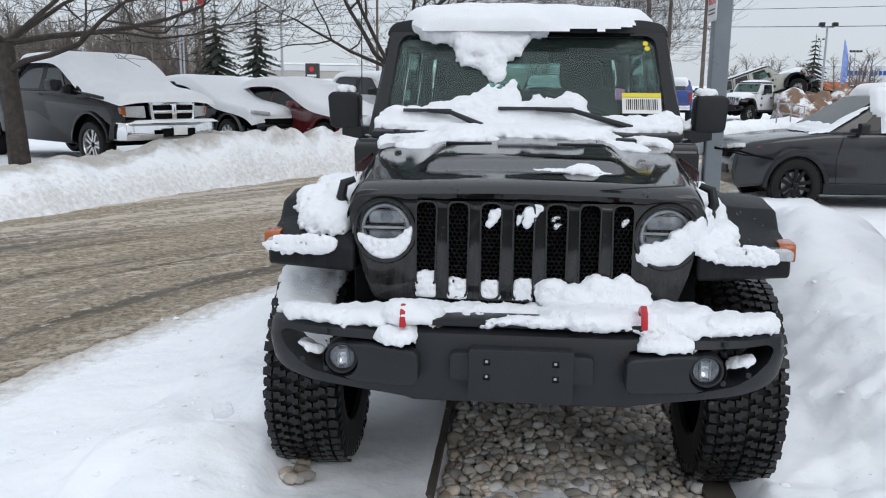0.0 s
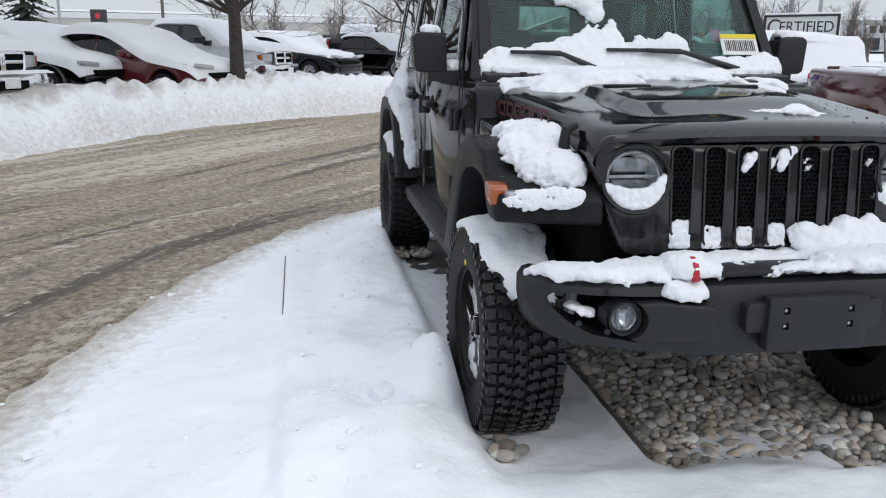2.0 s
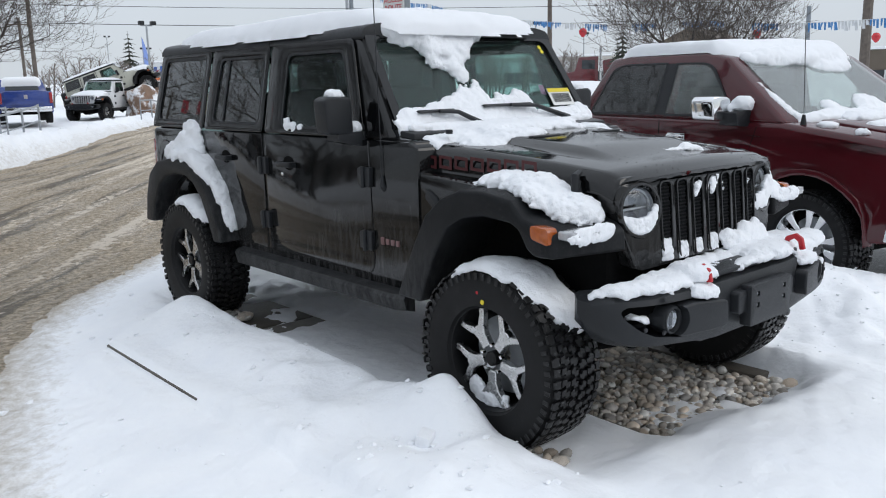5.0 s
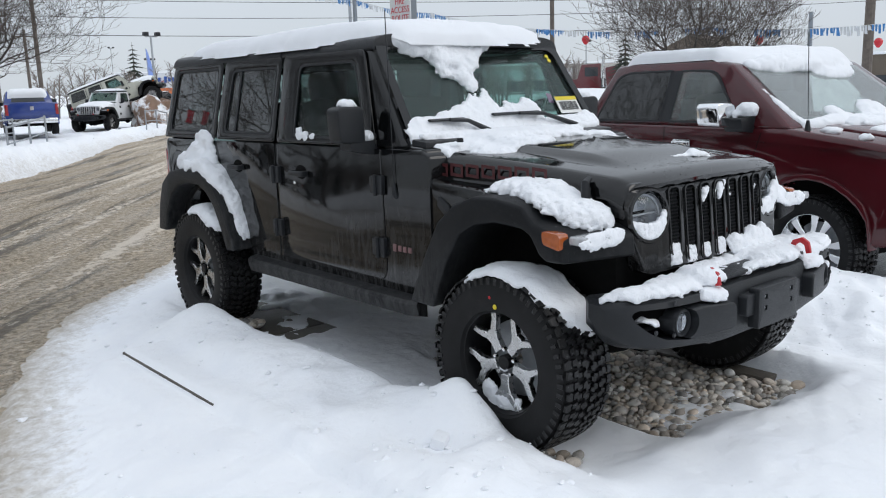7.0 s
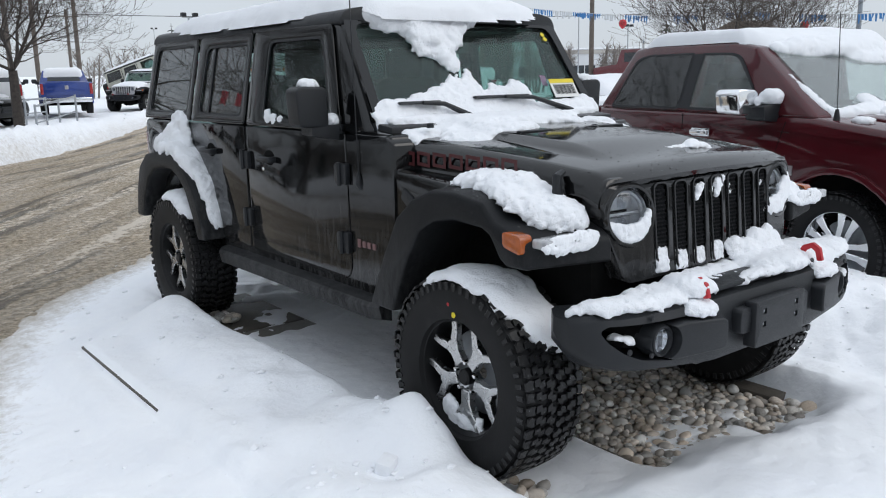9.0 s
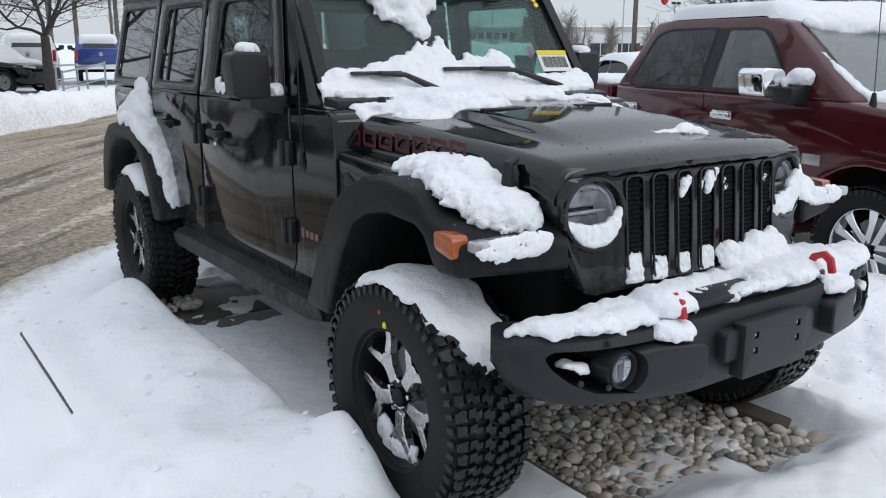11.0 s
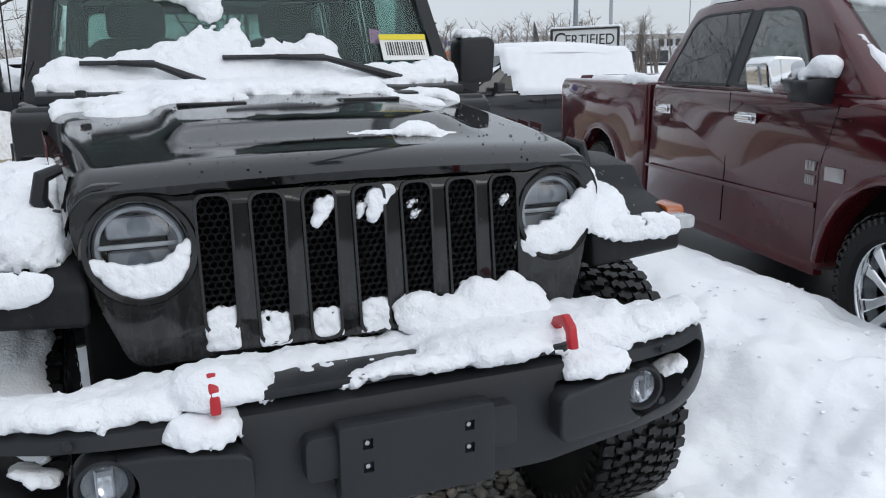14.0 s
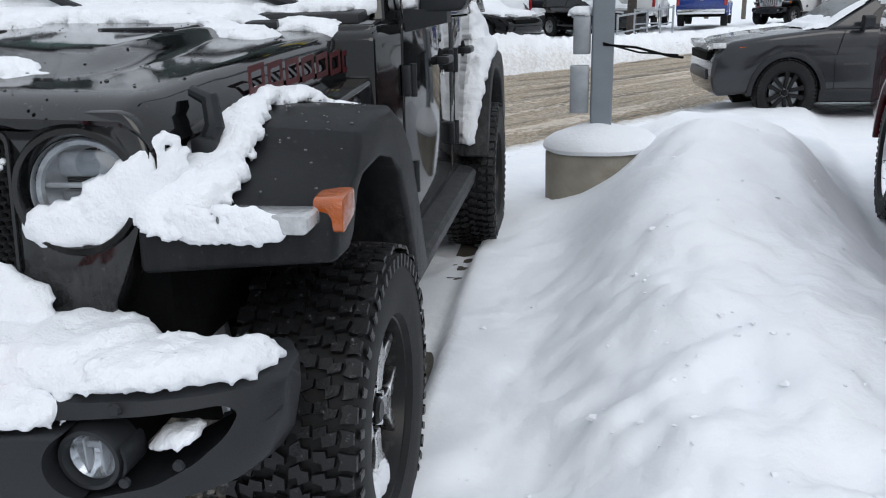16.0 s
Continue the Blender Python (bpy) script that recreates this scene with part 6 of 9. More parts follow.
for s, seed in ((-1, 8.0), (1, 9.0)):
    drift("snow_patch", "strip of snow on the ledge over the running lamp", lambda u, v, ss=s: ((ss * u, -0.458 + 0.05 * max(0, u - 0.75), v), (0, -0.8, 0.6)), 0.66, 0.95, 0.92, 1.02, 0.006, [(0.76 if s < 0 else 0.74, 0.970, 0.10, 0.040), (0.83 if s < 0 else 0.79, 0.968, 0.09, 0.036), (0.90 if s < 0 else 0.84, 0.962, 0.04, 0.022)], 0.014, seed + 3, 0.22, 14, group=J)
for i in range(4):
    cx = (i - 3) * 0.1135
    top = (0.885, 0.858, 0.860, 0.864)[i]
    drift("snow_patch", "snow packed flat in the foot of a grille slot", face_surf(-0.506), cx - 0.05, cx + 0.05, 0.800, 0.90, 0.005, [(cx - 0.004 + 0.004 * (i % 3), top - 0.048, 0.070, 0.058), (cx + 0.018 - 0.02 * (i % 2), top - 0.022, 0.024, 0.030, 0.8)], 0.018, 20.0 + i * 1.7, 0.42, 16, group=J, mask=lambda u, v, c=cx: (0.036 - abs(u - c)) / 0.02)
drift("snow_patch", "large lump of snow heaped against the grille", lambda u, v: ((u, -0.515 + face_lean(u, v) - 0.35 * max(0.0, 0.86 - v), v), (0, -1, 0.5)), 0.04, 0.46, 0.76, 0.97, 0.008, [(0.11, 0.82, 0.06, 0.06, 0.8), (0.18, 0.80, 0.10, 0.06), (0.27, 0.82, 0.08, 0.07), (0.345, 0.842, 0.04, 0.05, 0.9), (0.36, 0.80, 0.09, 0.06)], 0.038, 24.0, 0.4, 12, group=J)
for cx, cz, r in ((-0.108, 1.085, 0.032), (0.025, 1.095, 0.040), (-0.015, 1.08, 0.018), (0.10, 1.08, 0.016), (0.345, 1.07, 0.016), (0.115, 1.06, 0.012)):
    drift("snow_patch", "bit of snow caught in the grille mesh", face_surf(-0.505), cx - 0.06, cx + 0.06, cz - 0.06, cz + 0.06, 0.005, [(cx, cz, r * 0.6, r * 0.9), (cx + 0.6 * r, cz + 0.5 * r, r * 0.7, r * 0.45), (cx - 0.4 * r, cz - 0.8 * r, r * 0.35, r * 0.5)], 0.018 if r > 0.02 else 0.006, 30 + cx * 10, 0.7, 22, group=J)


def bumper_surf(u, v):
    # v runs from the front edge backwards
    y = bumper_front(u) + v
    z = 0.756 - 0.014 * min(1, max(0.0, abs(u) - 0.40) / 0.1) - (0.6 * max(0.0, 0.015 - v))
    return (u, y, z), (0.0, -0.15 if v < 0.05 else 0.0, 1)


drift("snow_patch", "thick lumpy snow lying along the black bumper", bumper_surf, -0.88, 0.88, 0.026, 0.34, 0.010, [(-0.70, 0.085, 0.17, 0.075, 0.8), (-0.52, 0.115, 0.16, 0.10, 0.85), (-0.39, 0.075, 0.08, 0.07, 1.25), (-0.36, 0.10, 0.10, 0.11, 0.9), (-0.22, 0.19, 0.20, 0.055, 0.6), (0.0, 0.20, 0.2, 0.055, 0.6), (-0.12, 0.11, 0.16, 0.026, 0.3), (0.06, 0.045, 0.20, 0.055, 0.55), (0.22, 0.09, 0.18, 0.11, 0.9), (0.22, 0.20, 0.2, 0.09, 1.0), (0.38, 0.17, 0.18, 0.14, 1.0), (0.52, 0.16, 0.14, 0.13, 1.25), (0.64, 0.10, 0.15, 0.09, 0.95), (0.76, 0.085, 0.12, 0.07, 0.95)], 0.056, 40.0, 0.13, 6, group=J)
for s, x0, x1, seed in ((-1, -0.51, -0.32, 41.0), (1, 0.34, 0.60, 42.0)):
    drift("snow_patch", "snow on the fog lamp housing", lambda u, v: ((u, -0.752 + 0.20 * max(0, abs(u) - 0.335) + v, 0.700 + 0.25 * v), (0, -0.35, 1)), x0, x1, -0.05, 0.12, 0.007, [((x0 + x1) / 2, 0.025, (x1 - x0) * 0.40, 0.042), ((x0 + x1) / 2 - 0.02 * s, 0.055, (x1 - x0) * 0.30, 0.045)], 0.038, seed, 0.18, 9, group=J)
    drift("snow_patch", "sliver of snow in the bumper opening", lambda u, v, ss=s: ((u, -0.62 + v, 0.625 + 0.3 * (abs(u) - 0.67)), (0, 0, 1)), min(s * 0.66, s * 0.80), max(s * 0.66, s * 0.80), -0.08, 0.06, 0.007, [(s * 0.72, 0, 0.05, 0.035)], 0.02, seed + 4, 0.5, 14, group=J)


def tyre_surf(side, y0):
    def surf(u, v):
        # u across, v the angle in radians from straight up, forwards positive
        r = TYRE_R - 0.004
        return (side * u, y0 - r * math.sin(v), HUB_Z + r * math.cos(v)), (side * 0.1, -math.sin(v), math.cos(v))
    return surf


drift("snow_patch", "snow lying over the top of the front tyre", tyre_surf(-1, 0.0), 0.66, 0.965, -0.75, 1.35, 0.012, [(0.86, 0.0, 0.12, 0.58), (0.85, 0.42, 0.11, 0.45), (0.81, 0.72, 0.10, 0.34, 0.7), (0.90, -0.3, 0.07, 0.32, 0.7), (0.76, 0.98, 0.05, 0.16, 0.35), (0.83, 0.98, 0.03, 0.10, 0.3), (0.74, 0.3, 0.04, 0.3, 0.5)], 0.028, 50.0, 0.34, 9, group=J)
drift("snow_patch", "snow lying over the top of the rear tyre", tyre_surf(-1, WB), 0.68, 0.96, -0.7, 0.9, 0.014, [(0.84, 0.1, 0.14, 0.55), (0.86, 0.5, 0.10, 0.3)], 0.05, 51.0, 0.25, 6, group=J)


def rear_flare_surf(u, v):
    # v runs along the top of the rear flare from its front foot
    path = [(2.485, 0.64), (2.535, 0.755), (2.615, 0.895), (2.735, 1.015), (2.89, 1.085), (3.18, 1.095), (3.40, 1.065)]
    ss = [0.0]
    for a, b in zip(path, path[1:]):
        ss.append(ss[-1] + math.hypot(b[0] - a[0], b[1] - a[1]))
    return (-u, float(np.interp(v, ss, [p[0] for p in path])), float(np.interp(v, ss, [p[1] for p in path]))), (-0.25, -0.3 if v < 0.4 else 0.0, 1)


for side, seed in ((-1, 52.0), (1, 53.0)):
    drift("snow_patch", "snow lying along the rear fender flare", lambda u, v, ss=side: ((ss * u, *rear_flare_surf(u, v)[0][1:]), (ss * 0.25, -0.3 if v < 0.4 else 0.0, 1)), 0.80, 0.94, 0.0, 1.10, 0.012, [(0.855, 0.62, 0.09, 0.34, 1.2), (0.86, 0.82, 0.08, 0.20, 0.9), (0.845, 0.34, 0.065, 0.26, 0.9), (0.835, 0.12, 0.045, 0.16, 0.7)], 0.060, seed, 0.2, 6, group=J)
    drift("snow_patch", "drift of snow leaning against the body over the rear wheel", lambda u, v, ss=side: ((ss * (0.812 + 0.25 * max(0.0, 1.20 - v)), u, v), (ss * 1.0, 0, 0.35)), 2.78, 3.45, 1.04, 1.36, 0.012, [(3.09, 1.13, 0.21, 0.16, 1.2), (3.02, 1.24, 0.13, 0.10, 0.8), (3.06, 1.29, 0.13, 0.06, 0.5), (3.26, 1.11, 0.15, 0.08, 1.0), (2.90, 1.08, 0.07, 0.10, 0.9)], 0.060, seed + 6, 0.16, 6, group=J)
for s in (-1, 1):
    drift("snow_patch", "small cap of snow on the door mirror", lambda u, v, ss=s: ((ss * u, v, 1.503), (0, 0, 1)), 0.86, 1.03, 1.03, 1.15, 0.007, [(0.94 if s < 0 else 0.92, 1.09, 0.055, 0.045)], 0.035, 54.0 + s, 0.3, 16, group=J)
    drift("snow_patch", "snow caught at the foot of the mirror", lambda u, v, ss=s: ((ss * u, v, 1.325), (0, 0, 1)), 0.775, 0.875, 1.04, 1.14, 0.007, [(0.815, 1.09, 0.035, 0.04)], 0.05, 57.0 + s, 0.3, 16, group=J)
drift("snow_patch", "snow caught in the spokes of the front wheel", lambda u, v: ((-0.905, u, v), (-1, 0, 0.2)), -0.20, 0.22, 0.12, 0.50, 0.008, [(0.05, 0.185, 0.08, 0.045), (0.10, 0.225, 0.05, 0.05), (-0.06, 0.190, 0.05, 0.03, 0.7), (0.02, 0.345, 0.030, 0.010, 0.4)], 0.018, 60.0, 0.4, 14, group=J)
drift("snow_patch", "snow caught in the spokes of the front wheel", lambda u, v: ((0.905, u, v), (1, 0, 0.2)), -0.16, 0.22, 0.12, 0.46, 0.008, [(-0.02, 0.190, 0.09, 0.05), (-0.10, 0.21, 0.05, 0.05)], 0.03, 61.0, 0.4, 14, group=J)
drift("snow_patch", "small lumps of snow stuck below the side window", lambda u, v: ((-0.806, u, v), (-1, 0, 0.3)), 1.52, 1.90, 1.29, 1.42, 0.007, [(1.79, 1.345, 0.035, 0.045), (1.72, 1.335, 0.03, 0.03), (1.65, 1.33, 0.03, 0.018)], 0.012, 62.0, 0.6, 18, group=J)


# melted drops standing on hood and fenders
def droplets():
    rnd = random.Random(9)
    vs, fs = [], []
    ring = [(math.cos(math.pi * k / 3), math.sin(math.pi * k / 3)) for k in range(6)]

    def bead(p, r):
        b = len(vs)
        for a, c in ring:
            vs.append((p[0] + a * r, p[1] + c * r * 1.2, p[2] - 0.0008))
        for a, c in ring:
            vs.append((p[0] + a * r * 0.7, p[1] + c * r * 0.85, p[2] + r * 0.42))
        vs.append((p[0], p[1], p[2] + r * 0.58))
        for k in range(6):
            j = (k + 1) % 6
            fs.append((b + k, b + j, b + 6 + j, b + 6 + k))
            fs.append((b + 6 + k, b + 6 + j, b + 12))

    for _ in range(300):
        y = rnd.uniform(-0.46, 0.55)
        x = rnd.uniform(-0.6, 0.6)
        if noise.noise((x * 3, y * 3, 4.0)) > -0.1:
            bead((x, y, hood_z(x, y)), rnd.uniform(0.0013, 0.0038) * (1.6 if rnd.random() < 0.06 else 1))
    for s in (-1, 1):
        surf = front_fender_surf(s)
        for _ in range(60):
            u, v = rnd.uniform(0.68, 0.92), rnd.uniform(-0.36, 0.32)
            bead(surf(u, v)[0], rnd.uniform(0.0015, 0.004) * (1.8 if rnd.random() < 0.1 else 1))
    me = bpy.data.meshes.new("melt_drops")
    me.from_pydata(vs, [], fs)
    me.materials.append(DROPLET)
    me.shade_smooth()
    return tagged(new("melt_drops", me), "drops of melted snow standing on hood and fenders", "water drops", kind="stuff")


droplets()


# ---- the other parked vehicles ----
def side_place(sign, half, belt, lean):
    def place(y, z):
        x = half - max(0.0, z - belt) * lean
        return Vector((sign * x, y, z)), Vector((sign, 0, 0.15)).normalized()
    return place


def taper(bm, belt, lean, nose=None):
    """Leans everything above the belt line inwards and, with nose, rounds the plan at both ends."""
    for v in bm.verts:
        if v.co.z > belt:
            v.co.x -= math.copysign(min(abs(v.co.x), (v.co.z - belt) * lean), v.co.x)
        if nose:
            for y0, d in nose:
                k = (v.co.y - y0) * d
                if k > 0:
                    v.co.x *= 1 - 0.10 * min(1.0, k / 0.4) ** 2
    return bm


def top_surface(path):
    """A surface over the top of a vehicle from a path of (y, z) points."""
    ss = [0.0]
    for a, b in zip(path, path[1:]):
        ss.append(ss[-1] + math.hypot(b[0] - a[0], b[1] - a[1]))
    # a blanket of snow rounds off every corner of the body under it
    fine = np.linspace(0.0, ss[-1], 160)
    ys, zs = np.interp(fine, ss, [p[0] for p in path]), np.interp(fine, ss, [p[1] for p in path])
    for _ in range(60):
        ys[1:-1] = (ys[:-2] + 2 * ys[1:-1] + ys[2:]) / 4
        zs[1:-1] = (zs[:-2] + 2 * zs[1:-1] + zs[2:]) / 4
    ss = fine

    def surf(u, v, half=None):
        y, z = float(np.interp(v, ss, ys)), float(np.interp(v, ss, zs))
        y2, z2 = float(np.interp(v + 0.05, ss, ys)), float(np.interp(v + 0.05, ss, zs))
        t = Vector((0, y2 - y, z2 - z))
        nrm = Vector((0, -t.z, t.y)).normalized() if t.length > 1e-6 else Vector((0, 0, 1))
        return (u, y, z - 0.05 * abs(u) ** 3 - 0.05 * max(0.0, abs(u) - 0.6)), (nrm.x, nrm.y * 0.7, max(0.5, nrm.z))
    return surf, ss[-1], ss


def snow_cover(label, m, path, half, thick, seed, blobs=None, step=0.05, rough=0.12, grain=1.5, group="snow lying on the parked row"):
    surf, length, ss = top_surface(path)
    blobs = blobs or [(0, length * k, half * 1.05, length * 0.32) for k in (0.25, 0.45, 0.62, 0.78)]
    return drift("snow_cover", label, surf, -half, half, 0.0, length, step, blobs, thick, seed, rough, grain, m=m, sink=0.03, group=group, square=True)


def build_pickup(m, paint, label, near=False, group="", grille_bright=True):
    """A crew-cab pickup. It is drawn on a long wheelbase and then drawn in to the true one, the cab a little higher."""
    wb, true_wb = 3.85, 3.67
    truck = thing("pickup_truck", m, label, "pickup truck", group)
    W = 1.0
    bed_end = wb + 1.08
    # front clip and cab below the belt, with the arches taken out
    low = [(-0.92, 0.50), (-0.95, 0.80), (-0.93, 1.08), (-0.86, 1.16), (-0.40, 1.20), (0.30, 1.245), (0.45, 1.26), (2.86, 1.28), (2.88, 0.42), (0.56, 0.40), *arc(0, 0.40, 0.53, 8, 172, 14), (-0.56, 0.48)]
    body = part("body", taper(prism(low, "x", -W, W, 0.045, 3), 1.0, 0.10, [(-0.55, -1)]), paint, truck)
    # sculpted hood
    hood = [(-0.88, 1.15), (-0.40, 1.215), (0.20, 1.255), (0.44, 1.275), (0.44, 1.22), (-0.88, 1.10)]
    part("hood", prism(hood, "x", -0.62, 0.62, 0.02, 2), paint, truck)
    # cab
    cab = [(0.40, 1.25), (1.12, 1.83), (1.35, 1.885), (2.30, 1.895), (2.55, 1.86), (2.86, 1.27)]
    cab_ob = part("cab", taper(prism(cab, "x", -W + 0.025, W - 0.025, 0.035, 3), 1.25, 0.28), paint, truck)
    w1 = rounded([(0.90, 1.30), (1.66, 1.30), (1.645, 1.775), (1.28, 1.765)], [0.03, 0.02, 0.02, 0.10], 5)
    w2 = rounded([(1.80, 1.30), (2.66, 1.30), (2.46, 1.74), (2.30, 1.78), (1.785, 1.78)], [0.02, 0.05, 0.08, 0.06, 0.02], 5)
    if near:
        # a hollow cabin with real window openings
        inner = taper(prism([(0.62, 1.10), (0.62, 1.32), (1.18, 1.78), (1.40, 1.82), (2.28, 1.83), (2.50, 1.79), (2.76, 1.30), (2.76, 1.10)], "x", -W + 0.085, W - 0.085), 1.25, 0.28)
        openings = [prism(offset_outline(w, 0.008), "x", -1.2, 1.2) for w in (w1, w2)]
        openings.append(prism([(-0.78, 1.315), (0.78, 1.315), (0.69, 1.775), (-0.69, 1.775)], "y", 0.2, 1.25))
        openings.append(prism([(-0.64, 1.38), (0.64, 1.38), (0.58, 1.70), (-0.58, 1.70)], "y", 2.3, 3.0))
        cut(cab_ob, [inner, *openings])
        cut(body, [box(0, 1.70, 1.10, 1.80, 2.1, 0.9)])
        part("cabin_floor", box(0, 1.70, 0.67, 1.80, 2.1, 0.04), SEAT, truck)
        for s in (-1, 1):
            part("door_liner", box(s * 0.885, 1.70, 0.97, 0.03, 2.08, 0.58, 0.01), SEAT, truck, "dark door lining")
        part("dashboard", prism(rounded([(0.66, 0.80), (0.66, 1.27), (0.86, 1.28), (1.00, 1.18), (1.00, 0.80)], 0.04), "x", -0.87, 0.87, 0.01), SEAT, truck, "dark dashboard")
        part("rear_bench", join(box(0, 2.42, 0.92, 1.5, 0.5, 0.16, 0.05), box(0, 2.66, 1.18, 1.5, 0.14, 0.62, 0.05)), SEAT, truck)
    # bed
    bed = [(2.92, 0.50), (2.92, 1.285), (bed_end - 0.04, 1.295), (bed_end, 1.25), (bed_end, 0.62), (wb + 0.60, 0.55), *arc(wb, 0.40, 0.53, 12, 168, 14)]
    bed_ob = part("bed", taper(prism(bed, "x", -W, W, 0.03, 3), 1.1, 0.06), paint, truck)
    cut(bed_ob, [box(0, (2.98 + bed_end - 0.06) / 2, 1.3, 1.62, bed_end - 0.06 - 2.98, 0.9, 0.0)])
    part("bed_liner", box(0, (2.98 + bed_end) / 2, 0.86, 1.66, bed_end - 3.06, 0.04), DARK, truck)
    part("underbody", join(box(0, 1.9, 0.50, 1.5, 4.6, 0.22, 0.03), box(0, 0.0, 0.78, 1.75, 1.25, 0.6, 0.02)), DARK, truck)
    part("wheel_well", box(0, wb, 0.72, 1.75, 1.15, 0.5, 0.02), DARK, truck)
    # windows
    for s in (-1, 1):
        place = side_place(s, W - 0.0245, 1.25, 0.28)
        for ww, glass in ((w1, LIGHT_GLASS), (w2, PRIVACY)):
            g = part("window_glass", plate(ww, place, 0.006), glass if near else DARK_GLASS, truck, "dark side window", smooth=False)
            part("window_trim", ring_plate(ww, offset_outline(ww, -0.018), place, 0.010), BLACK_PLASTIC, g)
        part("door_pillar", plate([(1.665, 1.29), (1.80, 1.29), (1.79, 1.785), (1.65, 1.785)], place, 0.008), BLACK_PLASTIC, truck, "black door pillar")
        flat = lambda y, z, ss=s: (Vector((ss * (W - max(0, z - 1.0) * 0.10), y, z)), Vector((ss, 0, 0)))
        # door seams as thin recessed strips
        if near:
            for line in ([(0.62, 0.52), (0.60, 0.95), (0.66, 1.23)], [(1.72, 0.50), (1.72, 1.25)]):
                for (y0, z0), (y1, z1) in zip(line, line[1:]):
                    part("door_seam", plate([(y0 - 0.004, z0), (y0 + 0.004, z0), (y1 + 0.004, z1), (y1 - 0.004, z1)], flat, 0.0012), DARK, body, smooth=False)
            part("body_line", plate([(0.62, 0.735), (2.86, 0.715), (2.86, 0.735), (0.62, 0.760)], flat, 0.012), paint, body)
            for hy in (1.50, 2.62):
                hd = new("door_handle")
                hd.parent = truck
                part("handle_base", box(s * (W - 0.013), hy, 1.145, 0.012, 0.20, 0.055, 0.005), CHROME, hd)
                part("handle_grip", box(s * (W + 0.008), hy, 1.145, 0.024, 0.19, 0.036, 0.010, 3), CHROME, hd, "chrome pull handle")
            for k in range(3):
                part("badge_bar", box(s * (W + 0.003), 0.84 - 0.065 * k, 0.945, 0.010, 0.052, 0.050, 0.004), BADGE, truck, "silver badge bar")
            for k in range(4):
                part("badge_bar", box(s * (W + 0.003), 0.845 - 0.05 * k, 0.872, 0.010, 0.036, 0.050, 0.004), BADGE, truck, "silver badge bar")
            part("engine_badge", box(s * (W + 0.003), 0.45, 0.92, 0.008, 0.15, 0.07, 0.004), BADGE, truck, "silver badge plate")
            part("sill", box(s * (W - 0.03), 1.72, 0.42, 0.06, 2.3, 0.09, 0.02), paint, truck)
        # arch lips
        for yc in (0.0, wb):
            o = [(yc + 0.575 * math.cos(radians(a)), 0.40 + 0.575 * math.sin(radians(a))) for a in range(6, 175, 12)]
            i = [(yc + 0.525 * math.cos(radians(a)), 0.40 + 0.525 * math.sin(radians(a))) for a in range(6, 175, 12)]
            part("arch_lip", bevel(prism(o + i[::-1], "x", s * (W - 0.05), s * (W + 0.022), 0.010, 2), 0), paint, truck)
        # mirror
        mir = new("door_mirror")
        mir.parent = truck
        part("mirror_shell", prism(rounded([(s * 1.03, 1.265), (s * 1.24, 1.27), (s * 1.26, 1.44), (s * 1.22, 1.48), (s * 1.05, 1.47)], 0.04), "y", 0.86, 1.08, 0.045, 3), CHROME if near else BLACK_PLASTIC, mir, "chrome mirror housing")
        part("mirror_glass", prism(rounded([(s * 1.05, 1.295), (s * 1.22, 1.295), (s * 1.23, 1.445), (s * 1.06, 1.45)], 0.025), "y", 1.081, 1.086), DARK_GLASS, mir)
        part("mirror_arm", prism(rounded([(s * 0.93, 1.225), (s * 1.10, 1.235), (s * 1.12, 1.34), (s * 0.95, 1.36)], 0.02), "y", 0.74, 0.92, 0.02, 2), BLACK_PLASTIC, mir, "black mirror foot")
        # lamps
        part("headlight", prism(rounded([(s * 0.53, 0.87), (s * 0.90, 0.89), (s * 0.93, 1.06), (s * 0.55, 1.07)], 0.03), "y", -0.945, -0.80, 0.015, 2), CLEAR_LENS, truck, "clear headlight")
        part("marker_lamp", prism(rounded([(s * 0.86, 0.90), (s * 0.925, 0.93), (s * 0.935, 1.05), (s * 0.87, 1.05)], 0.02), "y", -0.951, -0.78, 0.01, 1), AMBER, truck, "amber marker lamp")
        part("tail_lamp", box(s * 0.93, bed_end, 1.05, 0.12, 0.06, 0.40, 0.02), RED_LENS, truck, "red tail lamp")
        for y in (0.0, wb):
            wheel(truck, pose(s * 0.865, y * true_wb / wb, 0.405, 0, 0, 0 if s > 0 else 180), "wheel", False, near, "road", CHROME if near else ALLOY, 0.405, 0.27, 0.262)
    part("windscreen", plate([(-0.80, 1.30), (0.80, 1.30), (0.70, 1.79), (-0.70, 1.79)], lambda a, b: (Vector((a, 0.40 + (b - 1.25) / 0.58 * 0.72 - 0.012, b)), Vector((0, -0.62, 0.78))), 0.008), LIGHT_GLASS if near else DARK_GLASS, truck, "windscreen", smooth=False)
    part("rear_window", plate([(-0.66, 1.36), (0.66, 1.36), (0.60, 1.72), (-0.60, 1.72)], lambda a, b: (Vector((a, 2.865 - (b - 1.27) / 0.59 * 0.31, b)), Vector((0, 0.9, 0.4))), 0.006), DARK_GLASS, truck, smooth=False)
    # face: cross-bar grille in a bright frame, bumper
    gr = part("grille_frame", ring_plate(rounded([(-0.46, 0.80), (0.46, 0.80), (0.50, 1.13), (-0.50, 1.13)], 0.06), rounded([(-0.41, 0.85), (0.41, 0.85), (0.445, 1.085), (-0.445, 1.085)], 0.04), lambda a, b: (Vector((a, -0.955, b)), Vector((0, -1, 0))), 0.04), CHROME if grille_bright else BLACK_PLASTIC, truck, "bright chrome grille frame")
